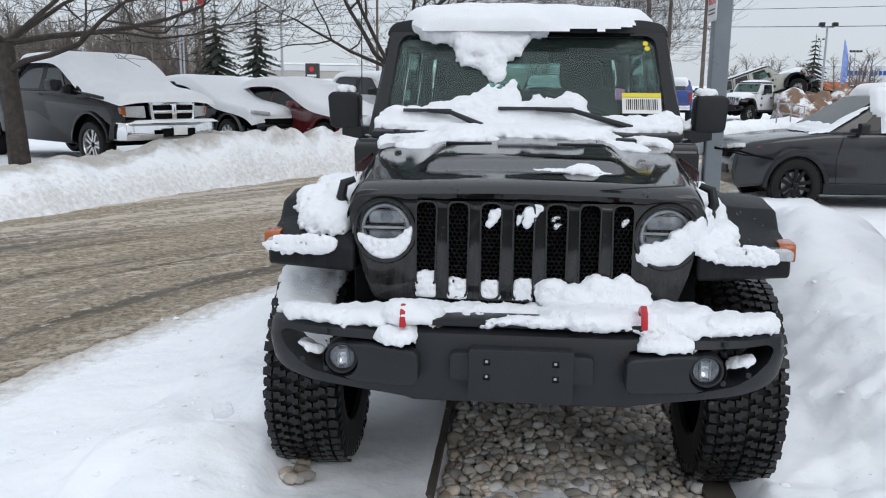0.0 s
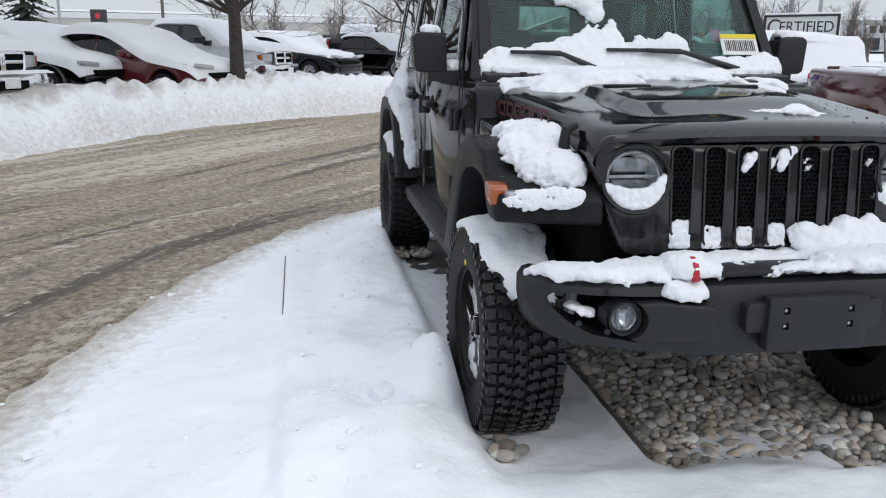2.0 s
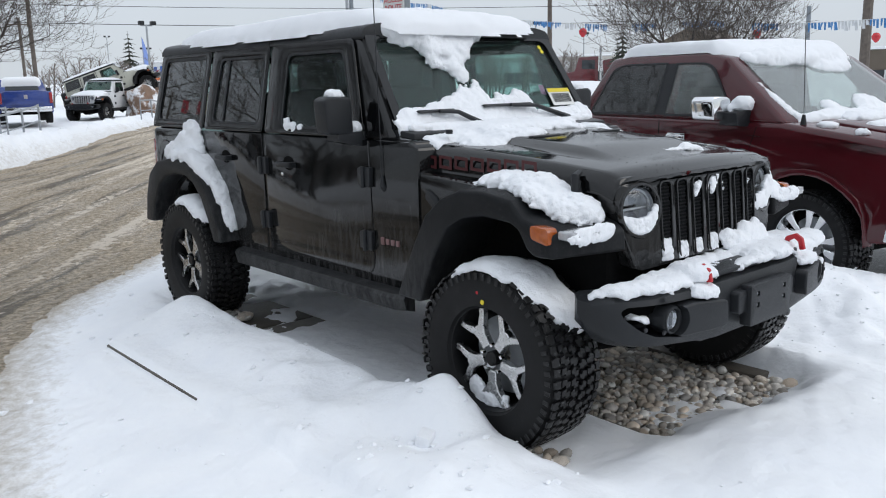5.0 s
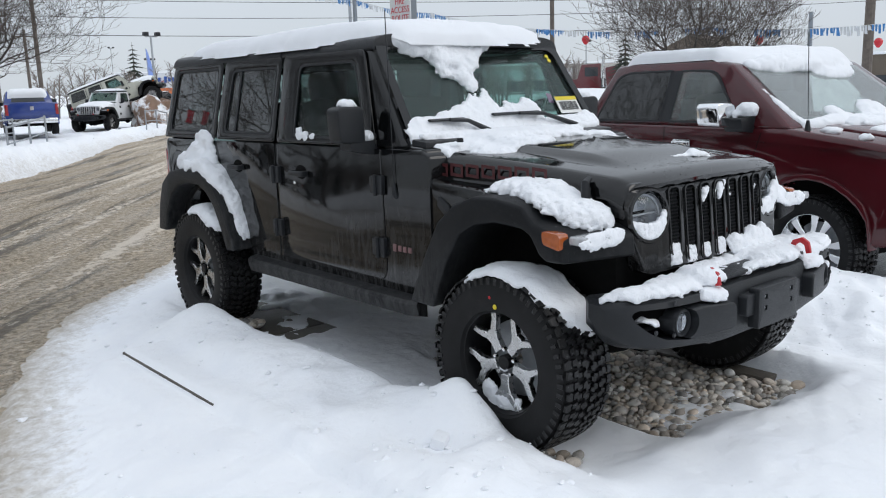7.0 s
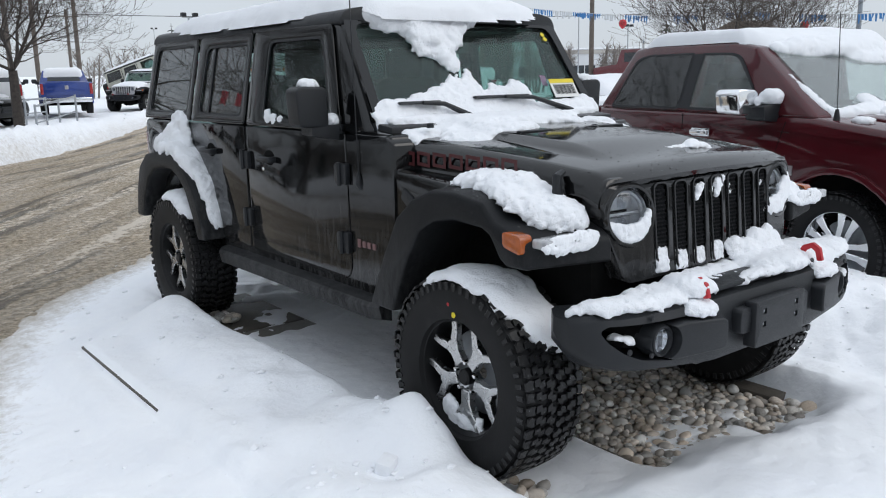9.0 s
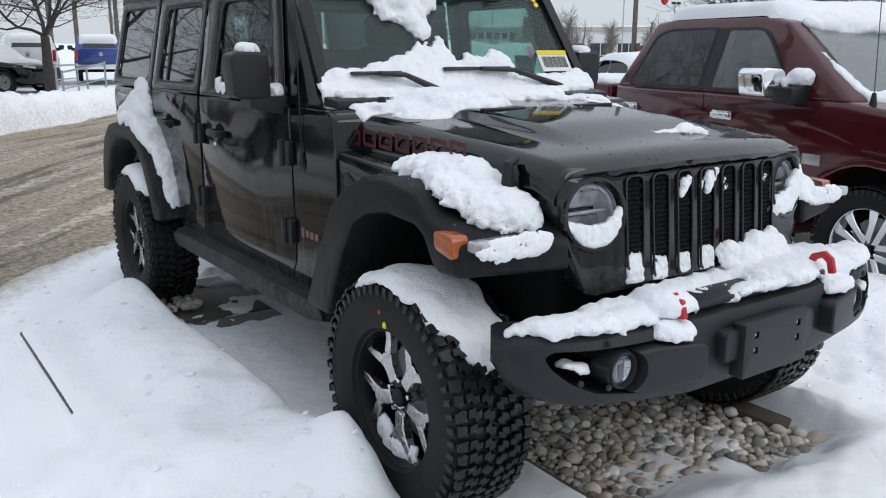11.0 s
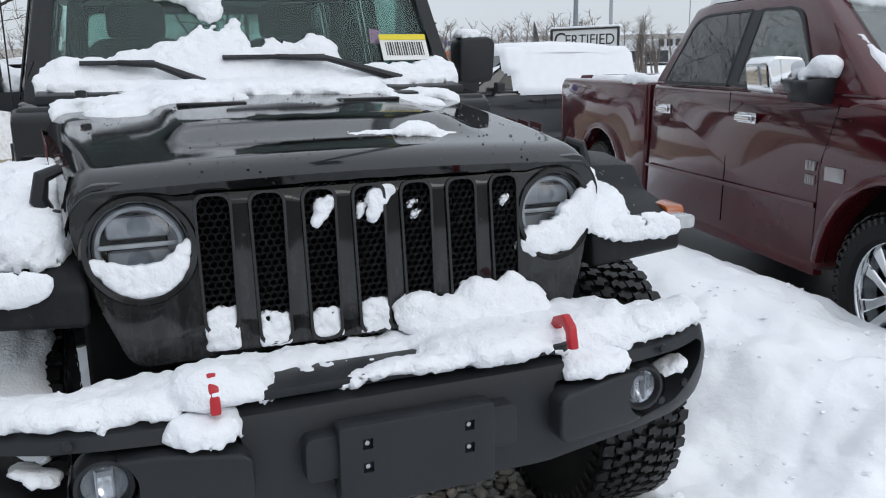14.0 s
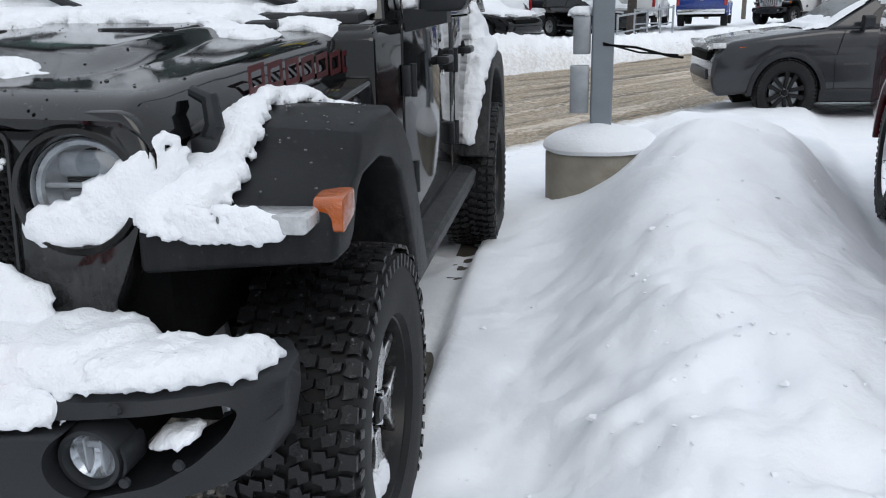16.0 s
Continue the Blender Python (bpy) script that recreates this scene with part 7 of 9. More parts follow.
    part("grille_mesh", prism([(-0.43, 0.83), (0.43, 0.83), (0.46, 1.10), (-0.46, 1.10)], "y", -0.962, -0.93), DARK, gr)
    part("grille_cross", join(box(0, -0.980, 0.97, 0.10, 0.04, 0.26, 0.012), box(0, -0.978, 0.97, 0.88, 0.03, 0.055, 0.012)), CHROME if grille_bright else BLACK_PLASTIC, gr)
    part("front_bumper", taper(prism(rounded([(-1.12, 0.50), (-1.14, 0.60), (-1.12, 0.80), (-0.85, 0.80), (-0.70, 0.62), (-0.70, 0.50)], 0.03), "x", -0.98, 0.98, 0.02, 2), 9, 0, [(-0.95, -1)]), CHROME, truck, "chrome front bumper")
    part("bumper_intake", box(0, -1.135, 0.63, 0.70, 0.03, 0.14, 0.02), DARK, truck)
    part("plate_bar", box(0, -1.155, 0.66, 0.30, 0.012, 0.15, 0.005), SIGN_WHITE, truck, "blank number plate")
    part("rear_bumper", box(0, bed_end + 0.10, 0.62, 1.86, 0.20, 0.20, 0.03), CHROME, truck, "chrome rear bumper")
    part("tailgate", box(0, bed_end + 0.01, 1.06, 1.60, 0.04, 0.52, 0.02), paint, truck)
    part("tailgate_badge", box(0, bed_end + 0.035, 1.12, 0.14, 0.01, 0.14, 0.03), BADGE, truck)
    if near:
        part("antenna", join(tube([(-0.90, 0.30, 1.24), (-0.90, 0.30, 1.32)], [0.025, 0.012], 10), tube([(-0.90, 0.30, 1.32), (-0.90, 0.33, 2.05)], 0.003, 6)), BLACK_PLASTIC, truck, "thin whip antenna")
        for sx in (-0.42, 0.42):
            seat = new("front_seat")
            seat.parent = truck
            part("seat_back", box(sx, 1.62, 1.2, 0.5, 0.14, 0.7, 0.06, 3), SEAT, seat)
            part("headrest", box(sx, 1.66, 1.62, 0.28, 0.10, 0.17, 0.045, 3), SEAT, seat)
        part("steering_wheel", lathe([(0.17, -0.012), (0.188, 0.0), (0.17, 0.012), (0.158, 0.0)], pose(0.42, 0.98, 1.22, 65, 0, 0), 28, closed=True), SEAT, truck)
    # draw in the wheelbase and lift everything over the belt line
    for ob in truck.children_recursive:
        if ob.type != "MESH" or (ob.parent is not truck and ob.parent.name.startswith("wheel")):
            continue
        for v in ob.data.vertices:
            y, z = v.co.y, v.co.z
            low = max(0.0, min(1.0, (y - 0.56) / 0.30))
            high = max(0.0, min(1.0, (y + 0.30) / 0.55))
            k = max(0.0, min(1.0, (z - 0.95) / 0.20))
            v.co.y = y - (wb - true_wb) * (low * (1 - k) + high * k)
            v.co.z = z + 0.04 * max(0.0, min(1.0, (z - 1.15) / 0.10)) - 0.12 * max(0.0, z - 1.30)
            # the nose is swept back in plan
            v.co.x *= 1 - 0.09 * max(0.0, min(1.0, (-0.30 - y) / 0.5))
            v.co.y += 0.30 * abs(v.co.x) ** 2.5 * max(0.0, min(1.0, (-0.45 - y) / 0.4))
    return truck


PANE_LIGHT = material("reflective_side_window", (0.024, 0.034, 0.032), 0.04, coat=0.0, spec=0.14, spread=0.4, scale=2)
PANE_DARK = material("reflective_dark_window", (0.008, 0.009, 0.010), 0.04, coat=0.15, spec=0.25, spread=0.3, scale=2)


def build_car(m, paint, label, kind="suv", near=False, group="", wheel_mat=None):
    """A road car, an SUV or a saloon."""
    if kind == "suv":
        wb, W, r = 2.70, 0.92, 0.385
        low = [(-0.86, 0.34), (-0.93, 0.55), (-0.90, 0.80), (-0.72, 0.96), (-0.20, 1.03), (0.45, 1.09), (3.45, 1.14), (3.62, 1.02), (3.66, 0.60), (3.55, 0.36), *arc(wb, 0.36, 0.43, 4, 176, 12), *arc(0, 0.36, 0.43, 4, 176, 12)]
        cab = [(0.38, 1.07), (1.28, 1.58), (1.55, 1.645), (2.60, 1.655), (3.10, 1.60), (3.56, 1.12)]
        w1 = [(0.86, 1.13), (1.72, 1.14), (1.70, 1.55), (1.36, 1.54)]
        w2 = [(1.80, 1.14), (3.00, 1.18), (2.75, 1.53), (1.79, 1.55)]
        slope, belt, roof_z = (0.38, 1.07, 1.28, 1.58), 1.10, 1.65
    else:
        wb, W, r = 2.75, 0.90, 0.34
        low = [(-0.86, 0.28), (-0.92, 0.45), (-0.90, 0.62), (-0.70, 0.78), (0.0, 0.88), (0.40, 0.93), (3.3, 0.98), (3.75, 0.96), (3.82, 0.60), (3.72, 0.32), *arc(wb, 0.34, 0.40, 4, 176, 12), *arc(0, 0.34, 0.40, 4, 176, 12)]
        cab = [(0.36, 0.91), (1.25, 1.36), (1.60, 1.43), (2.30, 1.43), (2.75, 1.34), (3.38, 0.97)]
        w1 = [(0.90, 0.98), (1.72, 0.99), (1.70, 1.35), (1.38, 1.33)]
        w2 = [(1.80, 0.99), (2.80, 1.02), (2.55, 1.30), (1.79, 1.35)]
        slope, belt, roof_z = (0.36, 0.91, 1.25, 1.36), 0.95, 1.43
    car = thing("car" if kind != "suv" else "sport_utility_car", m, label, "car", group)
    body = part("body", taper(prism(low, "x", -W, W, 0.06, 3), belt - 0.2, 0.12, [(-0.45, -1), (3.1, 1)]), paint, car)
    part("cabin", taper(prism(cab, "x", -W + 0.03, W - 0.03, 0.05, 3), belt - 0.02, 0.34), paint, car)
    part("underbody", join(box(0, wb / 2, 0.36, 1.5, wb + 0.6, 0.2, 0.02), box(0, 0, 0.55, 1.6, 0.9, 0.44, 0.02)), DARK, car)
    part("wheel_well", box(0, wb, 0.55, 1.6, 0.9, 0.44, 0.02), DARK, car)
    for s in (-1, 1):
        place = side_place(s, W - 0.029, belt - 0.02, 0.34)
        for ww in (w1, w2):
            rw = rounded(ww, 0.05)
            g = part("window_glass", plate(rw, place, 0.006), PANE_DARK, car, "dark side window", smooth=False)
            part("window_trim", ring_plate(rw, offset_outline(rw, -0.014), place, 0.009), BLACK_PLASTIC, g)
        flat = lambda y, z, ss=s: (Vector((ss * (W - max(0, z - belt + 0.2) * 0.12), y, z)), Vector((ss, 0, 0)))
        if near:
            for line in ([(0.58, 0.36), (0.56, 0.75), (0.66, 1.08)], [(1.76, 0.36), (1.76, 1.12)]):
                for (y0, z0), (y1, z1) in zip(line, line[1:]):
                    part("door_seam", plate([(y0 - 0.004, z0), (y0 + 0.004, z0), (y1 + 0.004, z1), (y1 - 0.004, z1)], flat, 0.0012), DARK, body, smooth=False)
            part("door_handle", box(s * (W + 0.0), 1.58, 0.97, 0.03, 0.17, 0.03, 0.01), paint, car)
            part("badge_bar", box(s * (W + 0.001), 0.82, 0.70, 0.006, 0.30, 0.02, 0.002), INK, car, "dark badge bar")
            for yc in (0.0, wb):
                o = [(yc + 0.49 * math.cos(radians(a)), 0.36 + 0.49 * math.sin(radians(a))) for a in range(0, 181, 12)]
                i = [(yc + 0.425 * math.cos(radians(a)), 0.36 + 0.425 * math.sin(radians(a))) for a in range(0, 181, 12)]
                part("arch_cladding", prism(o + i[::-1], "x", s * (W - 0.05), s * (W + 0.012), 0.008, 2), BLACK_PLASTIC, car, "dark wheel arch cladding")
            part("sill", box(s * (W - 0.02), wb / 2, 0.36, 0.06, 1.9, 0.14, 0.02), BLACK_PLASTIC, car, "dark sill cladding")
        mir = new("door_mirror")
        mir.parent = car
        part("mirror_shell", prism(rounded([(s * 0.96, belt - 0.03), (s * 1.11, belt + 0.0), (s * 1.12, belt + 0.12), (s * 0.98, belt + 0.13)], 0.03), "y", 0.80, 0.92, 0.03, 3), BLACK_PLASTIC if near else paint, mir)
        part("mirror_arm", box(s * 0.93, 0.87, belt + 0.0, 0.12, 0.06, 0.04, 0.01), BLACK_PLASTIC, mir)
        zl = belt - (0.26 if kind == "suv" else 0.20)
        part("headlight", prism(rounded([(s * 0.45, zl), (s * 0.86, zl + 0.05), (s * 0.84, zl + 0.11), (s * 0.45, zl + 0.07)], 0.015), "y", -0.925, -0.76, 0.01, 2), CLEAR_LENS, car, "slim headlight")
        part("marker_lamp", prism(rounded([(-0.60, zl + 0.05), (-0.22, zl + 0.10), (-0.25, zl + 0.125), (-0.60, zl + 0.09)], 0.01), "x", s * 0.80, s * (W * 0.962), 0.006, 1), AMBER if near else CLEAR_LENS, car, "amber marker lamp" if near else "")
        part("tail_lamp", box(s * 0.78, 3.58, belt - 0.08, 0.28, 0.16, 0.14, 0.03), RED_LENS, car, "red tail lamp")
        for y in (0.0, wb):
            wheel(car, pose(s * (W - 0.10), y, r, 0, 0, 0 if s > 0 else 180), "wheel", False, near, "road", wheel_mat or ALLOY, r, 0.225, r * 0.63)
    y0, z0, y1, z1 = slope
    part("windscreen", plate([(-0.74, z0 + 0.05), (0.74, z0 + 0.05), (0.62, z1 - 0.02), (-0.62, z1 - 0.02)], lambda a, b: (Vector((a, y0 + (b - z0) / (z1 - z0) * (y1 - y0) - 0.012, b)), Vector((0, -0.5, 0.85))), 0.008), PANE_LIGHT, car, "windscreen", smooth=False)
    zg = belt - 0.36
    part("grille", prism(rounded([(-0.55, zg), (0.55, zg), (0.60, zg + 0.10), (-0.60, zg + 0.10)], 0.03), "y", -0.945, -0.85, 0.01, 2), DARK, car)
    part("lower_intake", prism(rounded([(-0.60, zg - 0.22), (0.60, zg - 0.22), (0.55, zg - 0.10), (-0.55, zg - 0.10)], 0.03), "y", -0.95, -0.80, 0.01, 2), BLACK_PLASTIC, car)
    return car


# the maroon pickup in the next bay
RAM = pose(3.65, 0.17, -0.090, 0, 0, -11.6)
build_pickup(RAM, MAROON, "maroon crew-cab pickup truck with chrome mirrors, snowy roof", True)
# bare asphalt whose dark colour also paints the shadow under the truck
surface_sheet("asphalt_patch", "bare wet asphalt under the pickup, its dark colour doubling as the truck's shadow", "asphalt", 4.48, 2.1, 1.9, 6.2, -11.6, -0.052, ASPHALT)
TRUCK_TOP = [(-0.90, 1.15), (-0.40, 1.24), (0.06, 1.30), (0.26, 1.325), (0.94, 1.81), (1.17, 1.862), (2.12, 1.872), (2.37, 1.84), (2.54, 1.58)]
PK = "snow on the maroon pickup"
drift("snow_patch", "thick snow on the pickup roof", lambda u, v: ((u, v, 1.853 - 0.45 * max(0, 1.16 - v) - 0.12 * max(0, v - 2.12)), (0.25 * u, -0.1, 1)), -0.80, 0.80, 0.88, 2.38, 0.03, [(0, 1.64, 0.84, 0.80)], 0.105, 70, 0.10, 2.5, m=RAM, group=PK, square=True)
ram_screen = lambda u, v: ((u, 0.22 + 0.72 * v - 0.02, 1.29 + 0.515 * v), (0, -0.58, 0.82))
drift("snow_patch", "melting snow on the windscreen of the pickup", ram_screen, -0.84, 0.84, 0.0, 1.05, 0.022, [(-0.78, 0.3, 0.035, 0.3, 0.3), (-0.3, 0.05, 0.5, 0.10), (0.3, 0.06, 0.5, 0.12), (-0.3, 0.16, 0.10, 0.12), (0.2, 0.20, 0.16, 0.14), (0.0, 0.98, 0.7, 0.14, 1.5), (0.3, 0.86, 0.3, 0.12)], 0.05, 71, 0.4, 5, m=RAM, group=PK)
drift("snow_patch", "patches of snow on the pickup hood", lambda u, v: ((u, v, float(np.interp(v, [-0.9, -0.4, 0.06, 0.26], [1.165, 1.24, 1.30, 1.33]))), (0, 0, 1)), -0.95, 0.95, -0.88, 0.28, 0.02, [(0.1, 0.14, 0.6, 0.12), (-0.80, -0.02, 0.08, 0.07, 0.5), (-0.3, -0.15, 0.22, 0.10, 0.7), (0.3, -0.45, 0.5, 0.25), (-0.88, -0.35, 0.05, 0.05, 0.6)], 0.05, 72, 0.5, 6, m=RAM, group=PK)
drift("snow_patch", "snow on the foot of the pickup mirror", lambda u, v: ((-u, v, 1.390), (0, 0, 1)), 0.93, 1.14, 0.55, 0.78, 0.01, [(1.03, 0.66, 0.06, 0.06), (0.98, 0.62, 0.05, 0.05, 2.2)], 0.05, 73, 0.3, 9, m=RAM, group=PK)
drift("snow_patch", "snow bank lying in the pickup bed", lambda u, v: ((u, v, 1.20), (0, 0, 1)), -0.80, 0.80, 2.80, 4.70, 0.04, [(0, 3.22, 0.95, 0.6), (0, 4.12, 0.95, 0.7)], 0.15, 74, 0.15, 3, m=RAM, group=PK, square=True)
drift("snow_patch", "snow on the bed rail of the pickup", lambda u, v: ((u, v, 1.325), (0, 0, 1)), -1.0, -0.80, 2.8, 3.5, 0.02, [(-0.9, 3.10, 0.08, 0.32)], 0.06, 75, 0.2, 6, m=RAM, group=PK)

# the grey sport utility car beyond the pole
SUV = pose(3.92, 9.85, -0.19, 0, 0, -88.5) @ Matrix.Diagonal((1.0, 0.95, 1.07, 1.0))
build_car(SUV, GREY_PAINT, "dark grey sport utility car with black wheels, snowed over", "suv", True, wheel_mat=RIM_BLACK)
SUV_TOP = [(-0.20, 1.04), (0.45, 1.10), (1.28, 1.60), (1.55, 1.665), (2.60, 1.675), (3.10, 1.62), (3.56, 1.14)]
snow_cover("thick snow on the roof of the grey car", SUV, SUV_TOP[2:], 0.82, 0.10, 80, [(0, 1.0, 0.86, 1.0), (0, 1.6, 0.86, 0.8), (0.55, 0.15, 0.3, 0.3)], 0.03, 0.1, 2, "snow on the grey car")
drift("snow_patch", "snow covering the side windows of the grey car", lambda u, v: ((0.905 - max(0, v - 1.08) * 0.34, u, v), (1, 0, 0.3)), 1.0, 3.5, 1.04, 1.70, 0.03, [(2.35, 1.38, 1.15, 0.34), (1.5, 1.52, 0.45, 0.20)], 0.075, 81, 0.10, 2.5, m=SUV, group="snow on the grey car", square=True)
drift("snow_patch", "snow on the cowl of the grey car", lambda u, v: ((u, v, float(np.interp(v, [-0.2, 0.45, 1.2], [1.05, 1.11, 1.56]))), (0, -0.3, 1)), -0.85, 0.85, -0.1, 1.2, 0.03, [(0, 0.46, 0.80, 0.16), (0.75, 0.6, 0.12, 0.4)], 0.04, 82, 0.4, 4, m=SUV, group="snow on the grey car")
surface_sheet("asphalt_patch", "bare wet asphalt under the grey car", "asphalt", 5.4, 9.8, 2.0, 5.0, -88.5, -0.135, ASPHALT)

# the row across the road, noses to the bank
ROW = "vehicles parked across the road"
BAYS = [(-6.74, 11.17, 0.14, 58.0), (-5.89, 15.35, 0.14, 57.0), (-3.72, 15.22, 0.10, 57.0), (-2.75, 20.15, 0.07, 62.0), (-0.71, 23.97, 0.21, 56.0), (2.90, 30.50, 0.08, 40.0)]


def bay(k):
    x, y, z, turn = BAYS[k]
    return pose(x, y, z, 0, 0, turn) @ Matrix.Diagonal((1.0, 1.0, 1.07 if k in (1, 2) else 1.0, 1.0))


m0 = bay(0)
build_pickup(m0, BLACK_PAINT, "black crew-cab pickup with chrome grille, hood under snow", False, group=ROW)
snow_cover("snow blanket on hood, windscreen and roof of the black pickup", m0, TRUCK_TOP, 0.96, 0.14, 90)
drift("snow_patch", "snow on the chrome bumper", lambda u, v: ((u, v, 0.80), (0, 0, 1)), -0.85, 0.85, -1.12, -0.93, 0.04, [(0, -1.03, 1.0, 0.16)], 0.07, 91, 0.15, 3, m=m0, group="snow lying on the parked row")
SALOON_TOP = [(-0.90, 0.64), (-0.70, 0.79), (0.0, 0.89), (0.40, 0.94), (1.25, 1.37), (1.60, 1.44), (2.30, 1.44), (2.75, 1.35), (3.38, 0.98), (3.75, 0.97)]
m1 = bay(1)
build_car(m1, BLACK_PAINT, "dark saloon car under a blanket of snow", "saloon", group=ROW)
snow_cover("snow blanket over the dark saloon", m1, SALOON_TOP, 0.94, 0.14, 92)
m2 = bay(2)
build_car(m2, RED_PAINT, "dark red saloon car under a blanket of snow", "saloon", group=ROW)
snow_cover("snow blanket over the dark red saloon", m2, SALOON_TOP, 0.92, 0.14, 93)
m3 = bay(3)
build_pickup(m3, WHITE_PAINT, "white crew-cab pickup with chrome grille, covered with snow", False, group=ROW)
snow_cover("snow blanket over the white pickup", m3, TRUCK_TOP, 0.86, 0.11, 94)
m4 = bay(4)
build_car(m4, BLACK_PAINT, "black saloon car under thick snow", "saloon", group=ROW)
snow_cover("snow blanket over the black saloon", m4, SALOON_TOP[1:], 0.86, 0.13, 95)
m5 = bay(5)
build_car(m5, BLACK_PAINT, "black sport utility car with snow on roof and hood", "suv", group=ROW)
snow_cover("snow blanket over the black sport utility car", m5, SUV_TOP, 0.82, 0.10, 97)
# a second row behind
for k, (paint, kind, what) in enumerate(((WHITE_PAINT, "suv", "white"), (GREY_PAINT, "suv", "grey"), (WHITE_PAINT, "saloon", "white"), (BLACK_PAINT, "suv", "black"), (GREY_PAINT, "saloon", "silver grey"))):
    mm = pose(-9.6 + 2.1 * k + 0.4 * (k % 2), 22.5 + 3.3 * k, 0.05, 0, 0, 218 - 2 * k)
    build_car(mm, paint, what + " car behind the front row, covered with snow", kind, group="second row of parked cars")
    snow_cover("snow blanket on a car of the second row", mm, SUV_TOP if kind == "suv" else SALOON_TOP[1:], 0.82, 0.13, 100 + k, step=0.08)

# beyond the road: pickups seen from behind, a white off-roader and one posed on rocks
for x, y, turn, paint, what in ((7.5, 39.2, 168, BLUE_PAINT, "blue"), (4.6, 38.2, 168, WHITE_PAINT, "white"), (1.6, 37.0, 168, GREY_PAINT, "dark grey")):
    mm = pose(x, y, 0.26, 0, 0, turn)
    build_pickup(mm, paint, what + " pickup seen from behind, snow on its roof", False, group="pickups parked beyond the road")
    snow_cover("snow on the roof of the pickup", mm, TRUCK_TOP[4:], 0.8, 0.1, 110 + x, step=0.1)
mj = pose(10.4, 38.9, 0.20, 0, 0, -50)
build_jeep(mj, WHITE_PAINT, "white off-road car with black trim, dusted with snow", False)
drift("snow_patch", "snow on the hood of the white off-road car", hood_surf, -0.7, 0.7, -0.45, 0.86, 0.06, [(0, 0.2, 0.8, 0.8)], 0.08, 120, 0.1, 3, m=mj)
drift("snow_patch", "snow on the roof of the white off-road car", lambda u, v: ((u, v, 1.882), (0, 0, 1)), -0.72, 0.72, 1.1, 3.7, 0.08, [(0, 2.4, 0.85, 1.6)], 0.10, 121, 0.1, 2, m=mj)


# ---- the light pole on its concrete foot, with a sign and boxes ----
pole = thing("light_pole", pose(1.56, 3.68, 0), "square grey steel light pole on a snow-capped concrete foot", "light pole")
part("pole_shaft", prism(rounded([(-0.068, -0.068), (0.068, -0.068), (0.068, 0.068), (-0.068, 0.068)], 0.015), "z", 0.35, 7.5, 0.0), POLE_GREY, pole, "grey painted square shaft")
part("concrete_foot", lathe([(0.0, -0.2), (0.345, -0.2), (0.35, 0.40), (0.335, 0.425), (0.0, 0.43)], None, 40), CONCRETE, pole, "weathered round concrete footing")
part("base_plate", box(0, 0, 0.44, 0.26, 0.26, 0.03, 0.005), STEEL, pole)
part("junction_box", box(-0.14, 0.02, 0.80, 0.12, 0.12, 0.30, 0.01), STEEL, pole, "grey metal electrical box")
part("junction_box", box(-0.13, 0.02, 1.14, 0.11, 0.11, 0.24, 0.01), STEEL, pole, "grey metal electrical box")
part("cable", tube([(0.0, -0.07, 1.08), (0.2, -0.05, 1.06), (0.42, 0.0, 1.00), (0.50, 0.02, 0.99)], 0.008, 6), DARK, pole, "loose black cable")
part("cable", tube([(0.0, -0.07, 1.09), (0.22, -0.08, 1.03), (0.46, -0.05, 1.01)], 0.006, 6), DARK, pole, "loose black cable")
part("lamp_head", box(0, -0.5, 7.45, 0.4, 0.7, 0.18, 0.04), STEEL, pole)
fire_sign = tagged(part("fire_route_sign", prism(rounded([(-0.15, -0.225), (0.15, -0.225), (0.15, 0.225), (-0.15, 0.225)], 0.02), "y", -0.004, 0.004), SIGN_WHITE, None), "white metal sign with red words on the pole", "sign")
fire_sign.matrix_basis = pose(1.56 - 0.076, 3.68, 2.30, 0, 0, -90)
for k, words in enumerate(("FIRE", "ACCESS", "ROUTE")):
    text_mesh("lettering", words, 0.078, pose(0, -0.006, 0.08 - 0.075 * k, 90, 0, 0), FLAG_RED, fire_sign, 0.001, "red sign lettering")
for k in range(2):
    part("sign_small_print", box(0, -0.006, -0.135 - 0.030 * k, 0.22, 0.002, 0.010), INK, fire_sign)
cap = lathe([(0.0, 0.60), (0.10, 0.575), (0.20, 0.548), (0.30, 0.52), (0.355, 0.485), (0.372, 0.45), (0.362, 0.424), (0.30, 0.420), (0.0, 0.420)], None, 48)
for v in cap.verts:
    v.co += Vector((v.co.x, v.co.y, 0.6 * v.co.z)) * 0.05 * noise.noise(v.co * 3.5)
cap_ob = tagged(mesh_object("snow_patch", cap, SNOW), "smooth rounded cap of snow on the concrete foot of the pole", "snow", "snow caps on the pole")
cap_ob.matrix_basis = pose(1.56, 3.68, 0.004)
drift("snow_patch", "cap of snow on the electrical box", lambda u, v: ((1.42 + u, 3.70 + v, 1.262), (0, 0, 1)), -0.07, 0.07, -0.07, 0.07, 0.01, [(0, 0, 0.08, 0.08)], 0.05, 131, 0.1, 9, group="snow caps on the pole")

